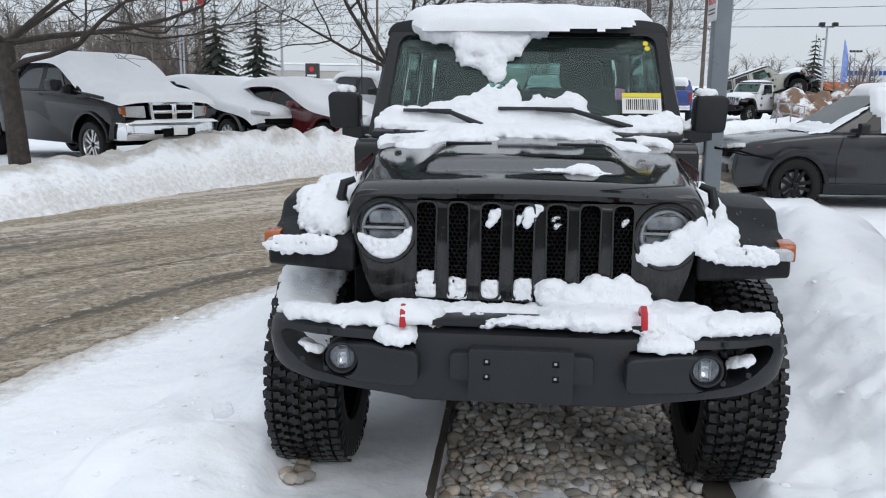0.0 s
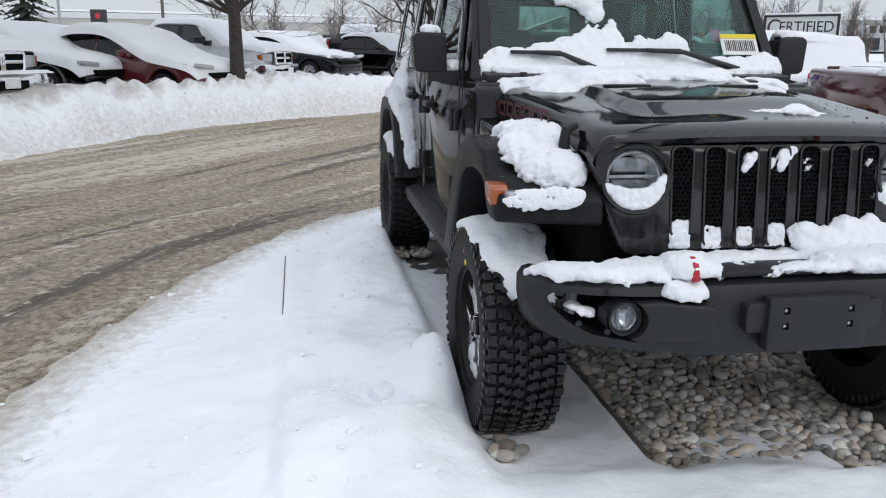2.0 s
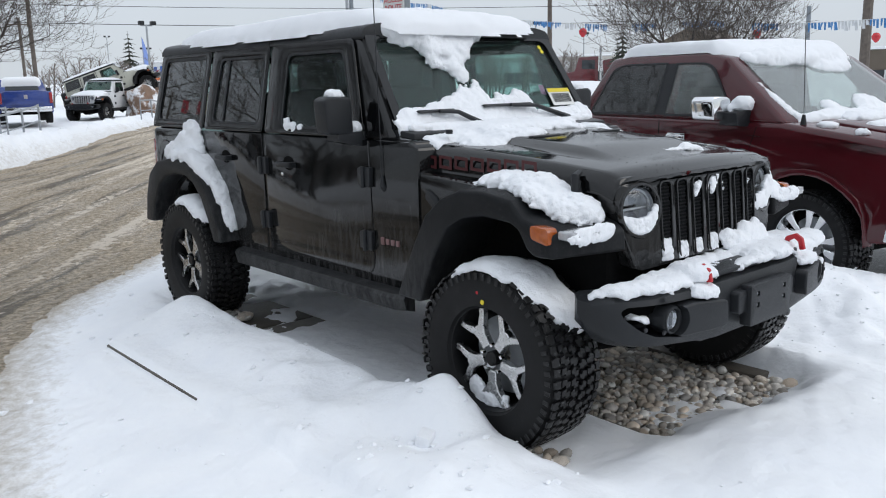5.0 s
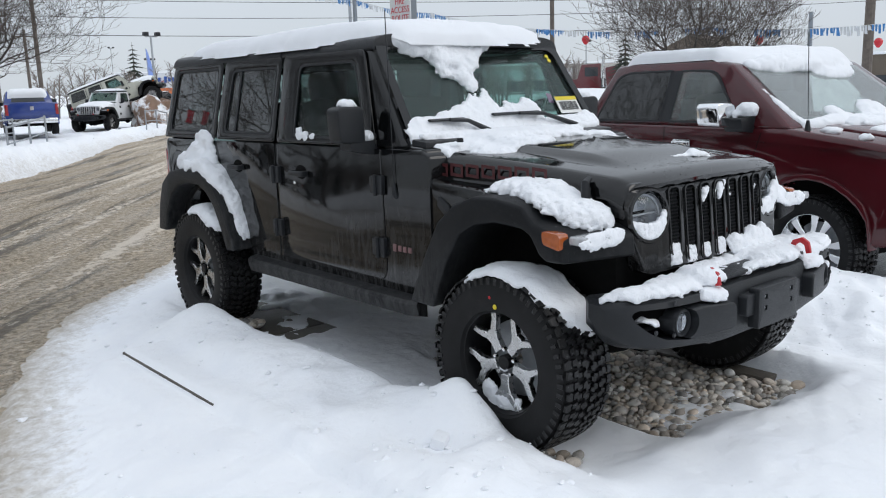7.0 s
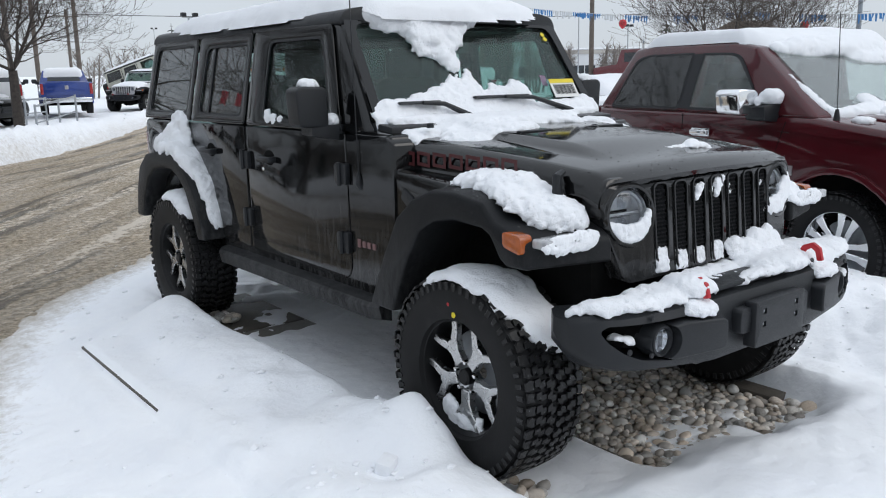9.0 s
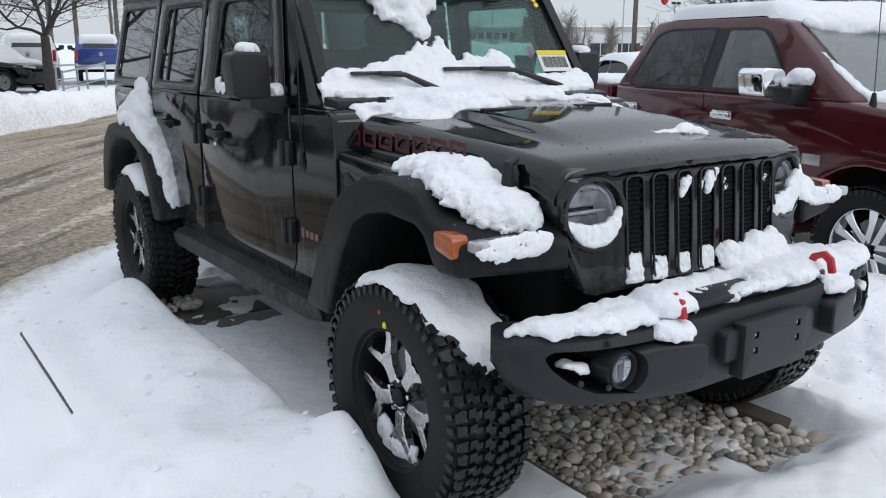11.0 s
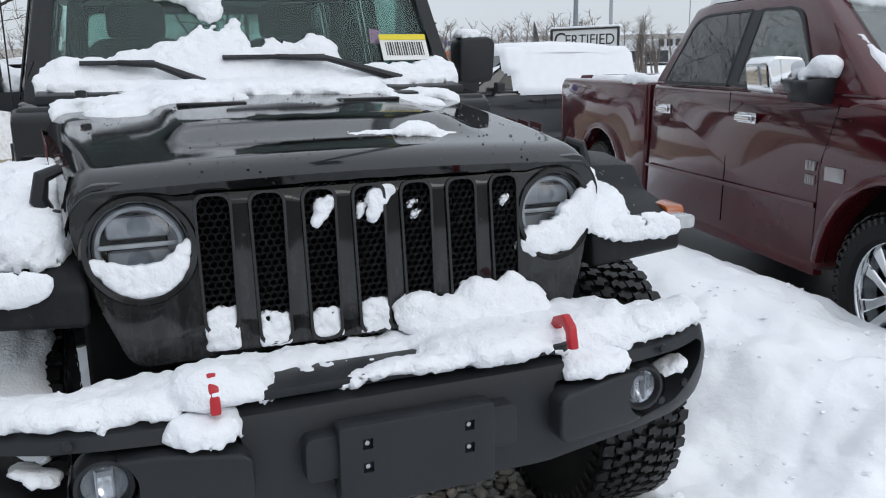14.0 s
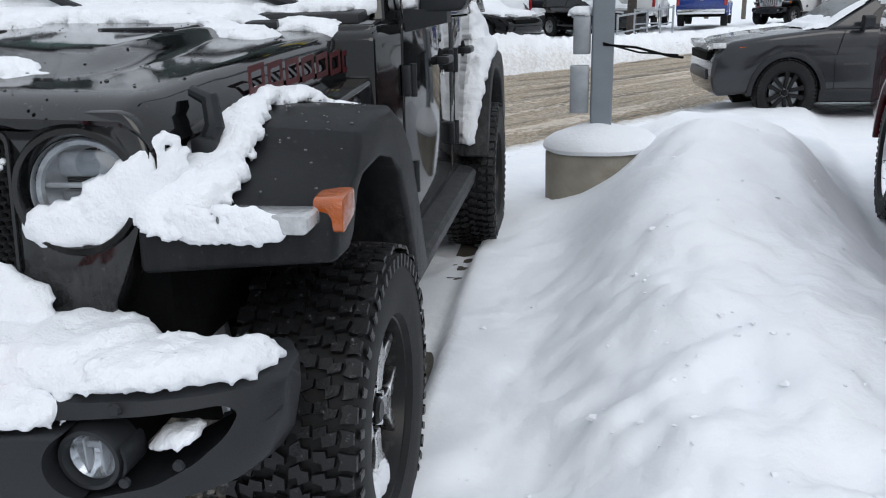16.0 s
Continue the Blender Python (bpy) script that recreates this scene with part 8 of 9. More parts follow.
# ---- the pad: kerb stones, slabs and the bed of river stones ----
kerb = thing("kerb", pose(0, 0, 0), "concrete kerb edge in the snow, dark to draw the step's shadow line", "kerb", kind="structure")
# kerb in a dark colour that also paints the thin shadow line of the step
part("kerb_stone", box(-1.672, 1.93, -0.082, 0.05, 1.25, 0.25, 0.006), CONCRETE_WET, kerb)
slabs = thing("pad_slabs", pose(0, 0, 0), "concrete wheel slabs under thin trodden snow", "slab", kind="structure")
for k in range(4):
    y0 = -0.36 + k * 0.92
    part("slab", box(0.800, y0 + 0.45, -0.080, 0.12, 0.905, 0.10, 0.008), CONCRETE_WET, slabs)
    part("slab", box(-0.60, y0 + 0.45, -0.075, 0.56, 0.905, 0.10, 0.008), CONCRETE_WET, slabs)
rng = random.Random(11)


def pebble_mesh(seed):
    bm = bmesh.new()
    bmesh.ops.create_icosphere(bm, subdivisions=2, radius=1.0)
    for v in bm.verts:
        k = 1 + 0.22 * noise.noise(v.co * 0.9 + Vector((seed * 3.7, 0, 0)))
        v.co = Vector((v.co.x * 1.0, v.co.y * (0.72 + 0.08 * (seed % 3)), v.co.z * 0.58)) * k
    return bm


def build_gravel():
    bed = thing("gravel_bed", pose(0, 0, 0), "bed of rounded river stones, partly snowed over", "gravel", kind="structure")
    shapes = []
    for k in range(6):
        bm = pebble_mesh(k)
        me = bpy.data.meshes.new("pebble")
        bm.to_mesh(me)
        bm.free()
        me.materials.append(STONE)
        me.shade_smooth()
        shapes.append(me)
    spots, cells, tries = [], {}, 0
    while len(spots) < 1900 and tries < 30000:
        tries += 1
        x, y, r = rng.uniform(-0.29, 0.83), rng.uniform(-0.66, 1.55), rng.uniform(0.015, 0.034) * (1.25 if rng.random() < 0.08 else 1)
        c = (int(x / 0.08 + 50), int(y / 0.08 + 50))
        near = [q for i in (-1, 0, 1) for j in (-1, 0, 1) for q in cells.get((c[0] + i, c[1] + j), ())]
        if all((x - a) ** 2 + (y - b) ** 2 > (0.66 * (r + e)) ** 2 for a, b, e in near):
            spots.append((x, y, r))
            cells.setdefault(c, []).append((x, y, r))
    extra = [(rng.uniform(-0.93, -0.80), rng.uniform(-0.40, -0.18), rng.uniform(0.02, 0.035)) for _ in range(14)] + [(rng.uniform(-0.95, -0.70), rng.uniform(2.55, 2.80), rng.uniform(0.02, 0.04)) for _ in range(30)]
    spots.sort(key=lambda s: s[1])
    rest = []
    for i, (x, y, r) in enumerate(extra + spots):
        base = -0.072 if i >= len(extra) else 0.0
        snow_sink = max(0.0, -0.42 - y) * 0.13 if i >= len(extra) else 0.0
        mm = pose(x, y, base + r * 0.35 + rng.uniform(-0.006, 0.014) - snow_sink, rng.uniform(-25, 25), rng.uniform(-25, 25), rng.uniform(0, 360)) @ Matrix.Diagonal((r * 1.15, r * 1.15, r * rng.uniform(0.9, 1.3), 1))
        if i < 300:
            ob = new("pebble", shapes[i % 6])
            ob.parent = bed
            ob.matrix_basis = mm
        else:
            rest.append((mm, i % 6))
    vs, fs = [], []
    for mm, k in rest:
        base = len(vs)
        vs += [tuple(mm @ v.co) for v in shapes[k].vertices]
        fs += [tuple(base + j for j in p.vertices) for p in shapes[k].polygons]
    me = bpy.data.meshes.new("pebbles")
    me.from_pydata(vs, [], fs)
    me.materials.append(STONE)
    me.shade_smooth()
    ob = new("pebbles", me)
    ob.parent = bed
    ob["kind"] = "stuff"


build_gravel()


# ---- bare trees ----
def build_tree(x, y, z, height, trunk_r, seed, label, lean=(0.0, 0.0), depth=5, fork=0.32, spread=46, group="bare street trees", mat=None, clear=None, twigs=True):
    rnd = random.Random(seed)
    tree = thing("bare_tree", pose(x, y, z), label, "tree", group)
    bm, twig = bmesh.new(), bmesh.new()

    def limb(p, d, length, r, level, target):
        pts, rad = [p], [r]
        steps = 5 if level < 3 else 3
        for k in range(steps):
            d = (d + Vector((rnd.uniform(-1, 1), rnd.uniform(-1, 1), rnd.uniform(-0.7, 0.9))) * (0.32 if level else 0.035) + Vector((0, 0, 0.02 * level))).normalized()
            p = p + d * length / steps
            pts.append(p)
            rad.append(max(0.0045, r * (1 - (0.30 if level < 1 else 0.50) * (k + 1) / steps)))
        tube(pts, rad, 10 if level == 0 else (6 if level < 3 else 4), target if level < 3 else twig, False)
        return pts, rad, d

    def grow(p, d, length, r, level):
        pts, rad, d2 = limb(p, d, length, r, level, bm)
        if level >= depth or r < 0.0015:
            return
        kids = 7 if level == 0 else (rnd.randint(4, 5) if level < 3 else rnd.randint(5, 6))
        for k in range(kids):
            at = rnd.uniform(0.35 if level else 0.74, 1.0) if k else 1.0
            i = max(1, min(len(pts) - 1, int(round(at * (len(pts) - 1)))))
            side = d2.orthogonal().normalized()
            side.rotate(Matrix.Rotation(2 * math.pi * (k / kids + rnd.uniform(-0.12, 0.12)) + level, 3, d2))
            ang = radians(rnd.uniform(spread * 0.6, spread * 1.2)) if k or level == 0 else radians(rnd.uniform(8, 30))
            dd = (d2 * math.cos(ang) + side * math.sin(ang)).normalized()
            dd.z = max(-0.12 if level else 0.1, dd.z * 0.8 + 0.08)
            grow(pts[i], dd.normalized(), length * rnd.uniform(0.58, 0.84) if level else height * rnd.uniform(0.24, 0.34), rad[i] * (rnd.uniform(0.34, 0.50) if level == 0 else rnd.uniform(0.52, 0.74)), level + 1)

    grow(Vector((0, 0, -0.3)), Vector((lean[0], lean[1], 1)).normalized(), (clear or height * fork) + 0.3, trunk_r, 0)
    part("trunk", bm, mat or BARK, tree, "dark bark trunk and limbs")
    part("crown", twig, TWIG, tree, "fine bare twigs", smooth=False)["kind"] = "stuff"
    return tree


build_tree(-7.62, 8.85, 0.40, 9.5, 0.17, 3, "bare deciduous tree standing in the snow bank", (-0.03, 0.0), 5, clear=1.75, spread=72)
build_tree(-2.74, 14.8, 0.50, 9.0, 0.16, 8, "bare deciduous tree standing in the snow bank", (-0.03, 0.0), 5, clear=1.9, spread=66)
build_tree(3.40, 28.6, 0.1, 9.0, 0.20, 14, "bare deciduous tree at the end of the parked row", (-0.02, 0.0), 5, clear=1.9, spread=62)
build_tree(-9.5, -3.0, 0.2, 7.5, 0.17, 21, "bare deciduous tree across the road", (0.02, 0.0), 5, clear=2.4, spread=58)
build_tree(19.4, 11.9, 0.0, 7.4, 0.20, 33, "spreading bare tree behind the pickup", (0.0, 0.0), 5, clear=1.6, spread=64)


def build_conifer(x, y, z, height, seed):
    rnd = random.Random(seed)
    tree = thing("conifer", pose(x, y, z), "dark green conifer dusted with snow", "tree", "conifers")
    part("trunk", tube([(0, 0, 0), (0, 0, height)], [height * 0.025, 0.01], 8), BARK, tree)
    bm = bmesh.new()
    level = 0.08
    while level < 0.98:
        reach = height * 0.36 * (1 - level) ** 0.8 * rnd.uniform(0.8, 1.15)
        for k in range(9):
            a = 2 * math.pi * k / 9 + rnd.uniform(-0.3, 0.3)
            rr = reach * rnd.uniform(0.6, 1.15)
            base = Vector((0, 0, height * level))
            tip = Vector((rr * math.cos(a), rr * math.sin(a), height * level - rr * rnd.uniform(0.15, 0.4)))
            for q in range(5):
                c = base.lerp(tip, (q + 0.6) / 5)
                s = rr * 0.20 * (1.1 - q * 0.14)
                side = Vector((-math.sin(a), math.cos(a), 0))
                v = [bm.verts.new(c + side * s * rnd.uniform(0.6, 1.2)), bm.verts.new(c - side * s * rnd.uniform(0.6, 1.2)), bm.verts.new(c + (tip - base).normalized() * s * 1.5 - Vector((0, 0, s * 0.3))), bm.verts.new(c + Vector((0, 0, s * 0.5)))]
                bm.faces.new((v[0], v[2], v[3]))
                bm.faces.new((v[1], v[3], v[2]))
                bm.faces.new((v[0], v[1], v[2]))
        level += 0.055
    part("crown", bm, NEEDLE, tree, smooth=False)
    return tree


for k, (x, y, h) in enumerate(((-20.5, 53.0, 7.5), (-18.0, 54.0, 7.2), (-25.5, 50.0, 6.4), (-30.0, 34.0, 7.0), (36.5, 27.5, 4.6), (38.0, 29.0, 3.6), (-42.0, 40.0, 7.0), (23.0, 66.0, 6.0))):
    build_conifer(x, y, 0.2, h, 50 + k)


def build_thicket(name, label, spots, seed):
    """A far, uncountable stand of bare wood: many thin trunks with fans of twigs."""
    rnd = random.Random(seed)
    bm = bmesh.new()
    for x, y, h in spots:
        for _ in range(5):
            p = Vector((x + rnd.uniform(-1.2, 1.2), y + rnd.uniform(-1.2, 1.2), 0.2))
            top = p + Vector((rnd.uniform(-0.6, 0.6), rnd.uniform(-0.6, 0.6), h * rnd.uniform(0.7, 1.1)))
            tube([p, p.lerp(top, 0.5), top], [0.09, 0.06, 0.02], 4, bm, False)
            for k in range(24):
                a = p.lerp(top, rnd.uniform(0.25, 0.95))
                d = Vector((rnd.uniform(-1, 1), rnd.uniform(-1, 1), rnd.uniform(0.3, 1.2))).normalized()
                e = a + d * h * rnd.uniform(0.12, 0.30)
                tube([a, e], [0.028, 0.008], 3, bm, False)
                for _ in range(3):
                    f = a.lerp(e, rnd.uniform(0.4, 1.0))
                    tube([f, f + Vector((rnd.uniform(-1, 1), rnd.uniform(-1, 1), rnd.uniform(0.1, 1.0))).normalized() * h * rnd.uniform(0.06, 0.14)], [0.014, 0.006], 3, bm, False)
    # the distant stand wears the twig colour paled for haze
    ob = mesh_object(name, bm, HAZED_TWIG, smooth=False)
    return tagged(ob, label, "trees", kind="stuff")


rr = random.Random(77)
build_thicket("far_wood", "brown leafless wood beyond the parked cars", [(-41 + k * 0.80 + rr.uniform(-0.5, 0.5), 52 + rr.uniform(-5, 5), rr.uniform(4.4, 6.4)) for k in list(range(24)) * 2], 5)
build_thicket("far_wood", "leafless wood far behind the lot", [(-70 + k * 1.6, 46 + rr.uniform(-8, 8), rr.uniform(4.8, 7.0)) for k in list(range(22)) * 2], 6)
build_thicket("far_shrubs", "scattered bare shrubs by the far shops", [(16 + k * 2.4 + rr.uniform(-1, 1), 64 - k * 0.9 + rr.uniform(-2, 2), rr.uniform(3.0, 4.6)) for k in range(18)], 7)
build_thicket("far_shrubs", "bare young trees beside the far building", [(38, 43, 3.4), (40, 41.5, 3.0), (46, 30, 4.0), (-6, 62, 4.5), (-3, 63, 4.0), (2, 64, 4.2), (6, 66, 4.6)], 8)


# ---- buildings far off ----
def shop(name, label, x, y, turn, length, depth, height, wall, bands=(), bays=0, z=0.3):
    b = thing(name, pose(x, y, z, 0, 0, turn), label, "building")
    part("wall", box(0, depth / 2, height / 2, length, depth, height, 0.05), wall, b)
    part("roof", box(0, depth / 2, height + 0.1, length + 0.3, depth + 0.3, 0.2, 0.05), SNOW, b, "snow-covered flat roof")
    for z0, z1, mat in bands:
        part("band", box(0, -0.06, (z0 + z1) / 2, length * 0.98, 0.12, z1 - z0, 0.02), mat, b)
    for k in range(bays):
        cx = -length / 2 + length * (k + 0.5) / bays
        win = part("window", box(cx, -0.03, height * 0.24, length / bays * 0.78, 0.10, height * 0.40, 0.02), DARK_GLASS, b)
        part("mullion", box(cx, -0.10, height * 0.24, 0.10, 0.06, height * 0.40), WHITE_WALL, win)
    return b


def facade(name, label, p, q, depth, height, wall, bands=(), bays=0, z=0.8):
    """A building whose front runs from p to q."""
    turn = math.degrees(math.atan2(q[1] - p[1], q[0] - p[0]))
    return shop(name, label, (p[0] + q[0]) / 2, (p[1] + q[1]) / 2, turn, math.hypot(q[0] - p[0], q[1] - p[1]), depth, height, wall, bands, bays, z)


b1 = facade("service_shop", "long white service shop with an orange band", (46.3, 139.3), (78.0, 127.8), 20, 5.2, WHITE_WALL, ((1.5, 2.7, ORANGE_BAND),), 8)
for k in range(9):
    part("sign_bar", box(-10.9 + k * 0.62 + (0.35 if k > 4 else 0), -0.14, 4.1, 0.46, 0.10, 1.0 if k in (0, 5) else 0.7, 0.05), BLUE_SIGN, b1, "blue sign letter bar")
for k in range(12):
    part("sign_bar", box(-4.0 + k * 0.9, -0.16, 2.1, 0.5, 0.10, 0.5, 0.03), WHITE_WALL, b1, "white sign letter bar")
b3 = facade("showroom", "white showroom with a blue oval sign", (54.0, 104.7), (68.6, 96.2), 16, 4.0, WHITE_WALL, ((3.4, 3.9, BEIGE_WALL),), 6, 1.0)
part("oval_sign", lathe([(0, 0.1), (1.0, 0.1), (1.0, 0)], pose(3.2, -0.2, 4.0, 90, 0, 0) @ Matrix.Diagonal((1.5, 0.65, 1, 1)), 32), BLUE_SIGN, b3, "blue oval sign")
b2 = facade("car_dealership", "long grey-white dealership with a brown entrance", (62.0, 94.0), (96.0, 65.5), 18, 3.7, WHITE_WALL, ((3.1, 3.65, BEIGE_WALL),), 12, 1.0)
along = math.hypot(34.0, 28.5) / 2
px0, px1 = -along + math.hypot(10.8, 8.4), -along + math.hypot(14.0, 11.3)
part("entrance_portal", ring_plate([(px0, 0.0), (px0, 5.0), (px1, 5.0), (px1, 0.0)], [(px0 + 0.6, 0.0), (px0 + 0.6, 4.3), (px1 - 0.6, 4.3), (px1 - 0.6, 0.0)], lambda a, b: (Vector((a, -0.1, b)), Vector((0, -1, 0))), 0.6), BROWN_WALL, b2, "brown entrance portal")
part("entrance_panel", box((px0 + px1) / 2, -0.15, 2.15, px1 - px0 - 1.0, 0.2, 4.3), INK, b2, "black entrance panel")
for k in range(7):
    part("sign_bar", box(px0 - 7.6 + k * 1.05, -0.12, 2.6, 0.7, 0.12, 0.85, 0.03), INK, b2, "dark sign letter bar")
facade("warehouse", "low beige warehouse beyond the parked cars", (-26.0, 83.0), (6.0, 90.0), 14, 3.2, BEIGE_WALL, ((2.6, 3.15, WHITE_WALL),), 6, 0.8)
facade("warehouse", "pale long building behind the trees", (-70.0, 78.0), (-34.0, 92.0), 12, 4.0, BEIGE_WALL, (), 8, 0.8)
facade("brown_house", "brown houses with snow on the roofs", (60.0, 24.0), (63.0, 12.0), 9, 2.6, BROWN_WALL, (), 4, 0.6)
b5 = facade("brown_house", "brown gabled house beyond the lot", (57.5, 42.0), (60.0, 33.0), 9, 2.8, BEIGE_WALL, (), 3, 0.6)
part("gable", prism([(-4.8, 2.8), (4.8, 2.8), (0, 5.0)], "y", -0.3, 9.3, 0.0), BROWN_WALL, b5)

# the roadside sign
cert = thing("board_sign", pose(12.40, 19.12, 0.0, 0, 0, -62.5), "white board sign with black words in a black frame", "sign")
part("board", box(0, 0, 1.99, 2.22, 0.10, 0.62, 0.01), SIGN_WHITE, cert)
part("frame", ring_plate([(-1.14, 1.65), (1.14, 1.65), (1.14, 2.33), (-1.14, 2.33)], [(-1.07, 1.71), (1.07, 1.71), (1.07, 2.28), (-1.07, 2.28)], lambda a, b: (Vector((a, -0.05, b)), Vector((0, -1, 0))), 0.03), INK, cert, "black frame")
text_mesh("lettering", "C", 0.62, pose(-0.82, -0.055, 1.98, 90, 0, 0), INK, cert, 0.004, "black sign lettering")
text_mesh("lettering", "ERTIFIED", 0.42, pose(0.17, -0.055, 1.99, 90, 0, 0), INK, cert, 0.004, "black sign lettering")
part("snow_strip", box(0, 0, 2.36, 2.26, 0.16, 0.06, 0.025), SNOW, cert)
for sx in (-0.95, 0.95):
    part("post", box(sx, 0.08, 0.85, 0.10, 0.10, 2.0, 0.01), BLACK_PLASTIC, cert)


# ---- poles, lamps, flags, wires ----
def street_lamp(x, y, h, heads=4, mat=STEEL, label="tall lot light with floodlight heads"):
    lamp = thing("lot_light", pose(x, y, 0.1), label, "street lamp", "lot lights")
    part("pole", tube([(0, 0, 0), (0, 0, h)], [0.09, 0.06], 10), mat, lamp)
    if heads:
        part("cross_arm", box(0, 0, h, 1.5 if heads > 2 else 0.8, 0.08, 0.08, 0.01), mat, lamp)
        for k in range(heads):
            part("flood_head", box(-0.7 + 1.4 * k / max(1, heads - 1) if heads > 2 else -0.4 + 0.8 * k, -0.15, h + 0.15, 0.32, 0.40, 0.26, 0.05), BLACK_PLASTIC, lamp)
    return lamp


for x, y, h, heads in ((53.7, 156.0, 11.0, 2), (48.6, 126.0, 7.5, 4), (60.0, 76.0, 8.2, 4), (71.0, 66.0, 7.9, 2), (73.7, 61.0, 6.5, 2), (19.3, 53.0, 5.6, 2), (-14.0, 46.0, 6.5, 0), (-21.0, 48.0, 7.0, 2)):
    street_lamp(x, y, h, heads)


def utility_pole(x, y, h, mat, r=0.14, label="tall bare utility pole beside the road", group="utility poles", arm=True):
    p = thing("utility_pole", pose(x, y, 0), label, "utility pole", group)
    part("pole", tube([(0, 0, 0), (0, 0, h)], [r, r * 0.75], 10), mat, p)
    if arm:
        part("cross_arm", box(0, 0, h - 0.5, 1.8, 0.1, 0.1, 0.01), mat, p)
    return p


for x, y, h, mat, r, arm in ((9.0, 50.0, 10.0, WOOD_POLE, 0.14, False), (10.6, 47.5, 9.0, WOOD_POLE, 0.13, False), (8.0, 52.0, 11.0, WOOD_POLE, 0.16, True), (31.0, 46.7, 12.0, STEEL, 0.13, False), (41.4, 37.4, 12.0, WOOD_POLE, 0.18, False), (32.6, 14.9, 4.4, POLE_GREY, 0.12, False), (38.2, 14.8, 12.0, WOOD_POLE, 0.24, True), (-24.0, 60.0, 9.5, WOOD_POLE, 0.13, True), (-11.0, 62.0, 9.0, WOOD_POLE, 0.12, True), (15.0, 66.0, 7.0, WOOD_POLE, 0.13, True), (12.95, 20.6, 7.5, POLE_GREY, 0.08, False)):
    utility_pole(x, y, h, mat, r, arm=arm)


def wire(a, b, sag, r=0.018, label="thin black power cable sagging between poles"):
    a, b = Vector(a), Vector(b)
    pts = []
    for k in range(17):
        t = k / 16
        p = a.lerp(b, t)
        p.z -= sag * 4 * t * (1 - t)
        pts.append(p)
    return tagged(mesh_object("overhead_wire", tube(pts, r, 4), INK), label, "wire", "overhead wires")


for k, (z0, z1) in enumerate(((9.4, 9.0), (8.6, 8.4), (7.6, 7.6), (6.6, 6.9))):
    wire((8.0, 52.0, z0), (62.0, 18.0, z1), 0.7)
    wire((-60.0, 66.0, z0 + 0.6), (8.0, 52.0, z0), 0.9)
wire((8.0, 52.0, 5.6), (62.0, 36.0, 6.4), 0.5, 0.025)
wire((19.6, 30.5, 9.0), (62.0, 4.0, 9.5), 0.6)


def feather_flag(x, y, h, cloth, label):
    f = thing("feather_flag", pose(x, y, 0.1), label, "flag", "feather flags")
    part("flag_pole", tube([(0, 0, 0), (0, 0, h)], [0.035, 0.015], 8), STEEL, f)
    pts = [(0.0, h * 0.42), (0.55, h * 0.48), (0.62, h * 0.70), (0.40, h * 0.92), (0.05, h)]
    bm = bmesh.new()
    rows = []
    for k in range(15):
        t = k / 14
        z = h * (0.42 + 0.58 * t)
        wdt = 0.62 * math.sin(math.pi * min(1, 0.25 + t * 0.75)) ** 0.7
        rows.append([bm.verts.new((wdt * q / 4, 0.10 * math.sin(t * 6 + q * 0.8) * q / 4, z)) for q in range(5)])
    for a, b in zip(rows, rows[1:]):
        for q in range(4):
            bm.faces.new((a[q], a[q + 1], b[q + 1], b[q]))
    part("flag_cloth", bm, cloth, f)
    return f


feather_flag(35.2, 93.7, 7.4, FLAG_BLUE, "pale blue feather flag on a pole")
feather_flag(34.0, 90.5, 6.0, FLAG_BLUE, "blue feather flag on a pole")
feather_flag(46.2, 86.4, 6.0, INK, "black feather flag on a pole")
feather_flag(52.2, 83.0, 6.0, SIGN_WHITE, "white feather flag with dark marks")


def flag_pole(x, y, h):
    f = thing("flag_pole", pose(x, y, 0.1), "tall steel pole with a red and white flag", "flag")
    part("pole", tube([(0, 0, 0), (0, 0, h)], [0.06, 0.03], 8), STEEL, f)
    for k, mat in enumerate((FLAG_RED, SIGN_WHITE, FLAG_RED)):
        w0 = (0.0, 0.32, 0.85)[k]
        w1 = (0.32, 0.85, 1.17)[k]
        bm = bmesh.new()
        rows = [[bm.verts.new((w0 + (w1 - w0) * q / 4, 0.08 * math.sin((w0 + (w1 - w0) * q / 4) * 5), z)) for q in range(5)] for z in (h - 0.75 - w0 * 0.2, h - 0.05 - w0 * 0.2)]
        for q in range(4):
            bm.faces.new((rows[0][q], rows[0][q + 1], rows[1][q + 1], rows[1][q]))
        part("flag_cloth", bm, mat, f)


flag_pole(-16.9, 38.4, 6.4)


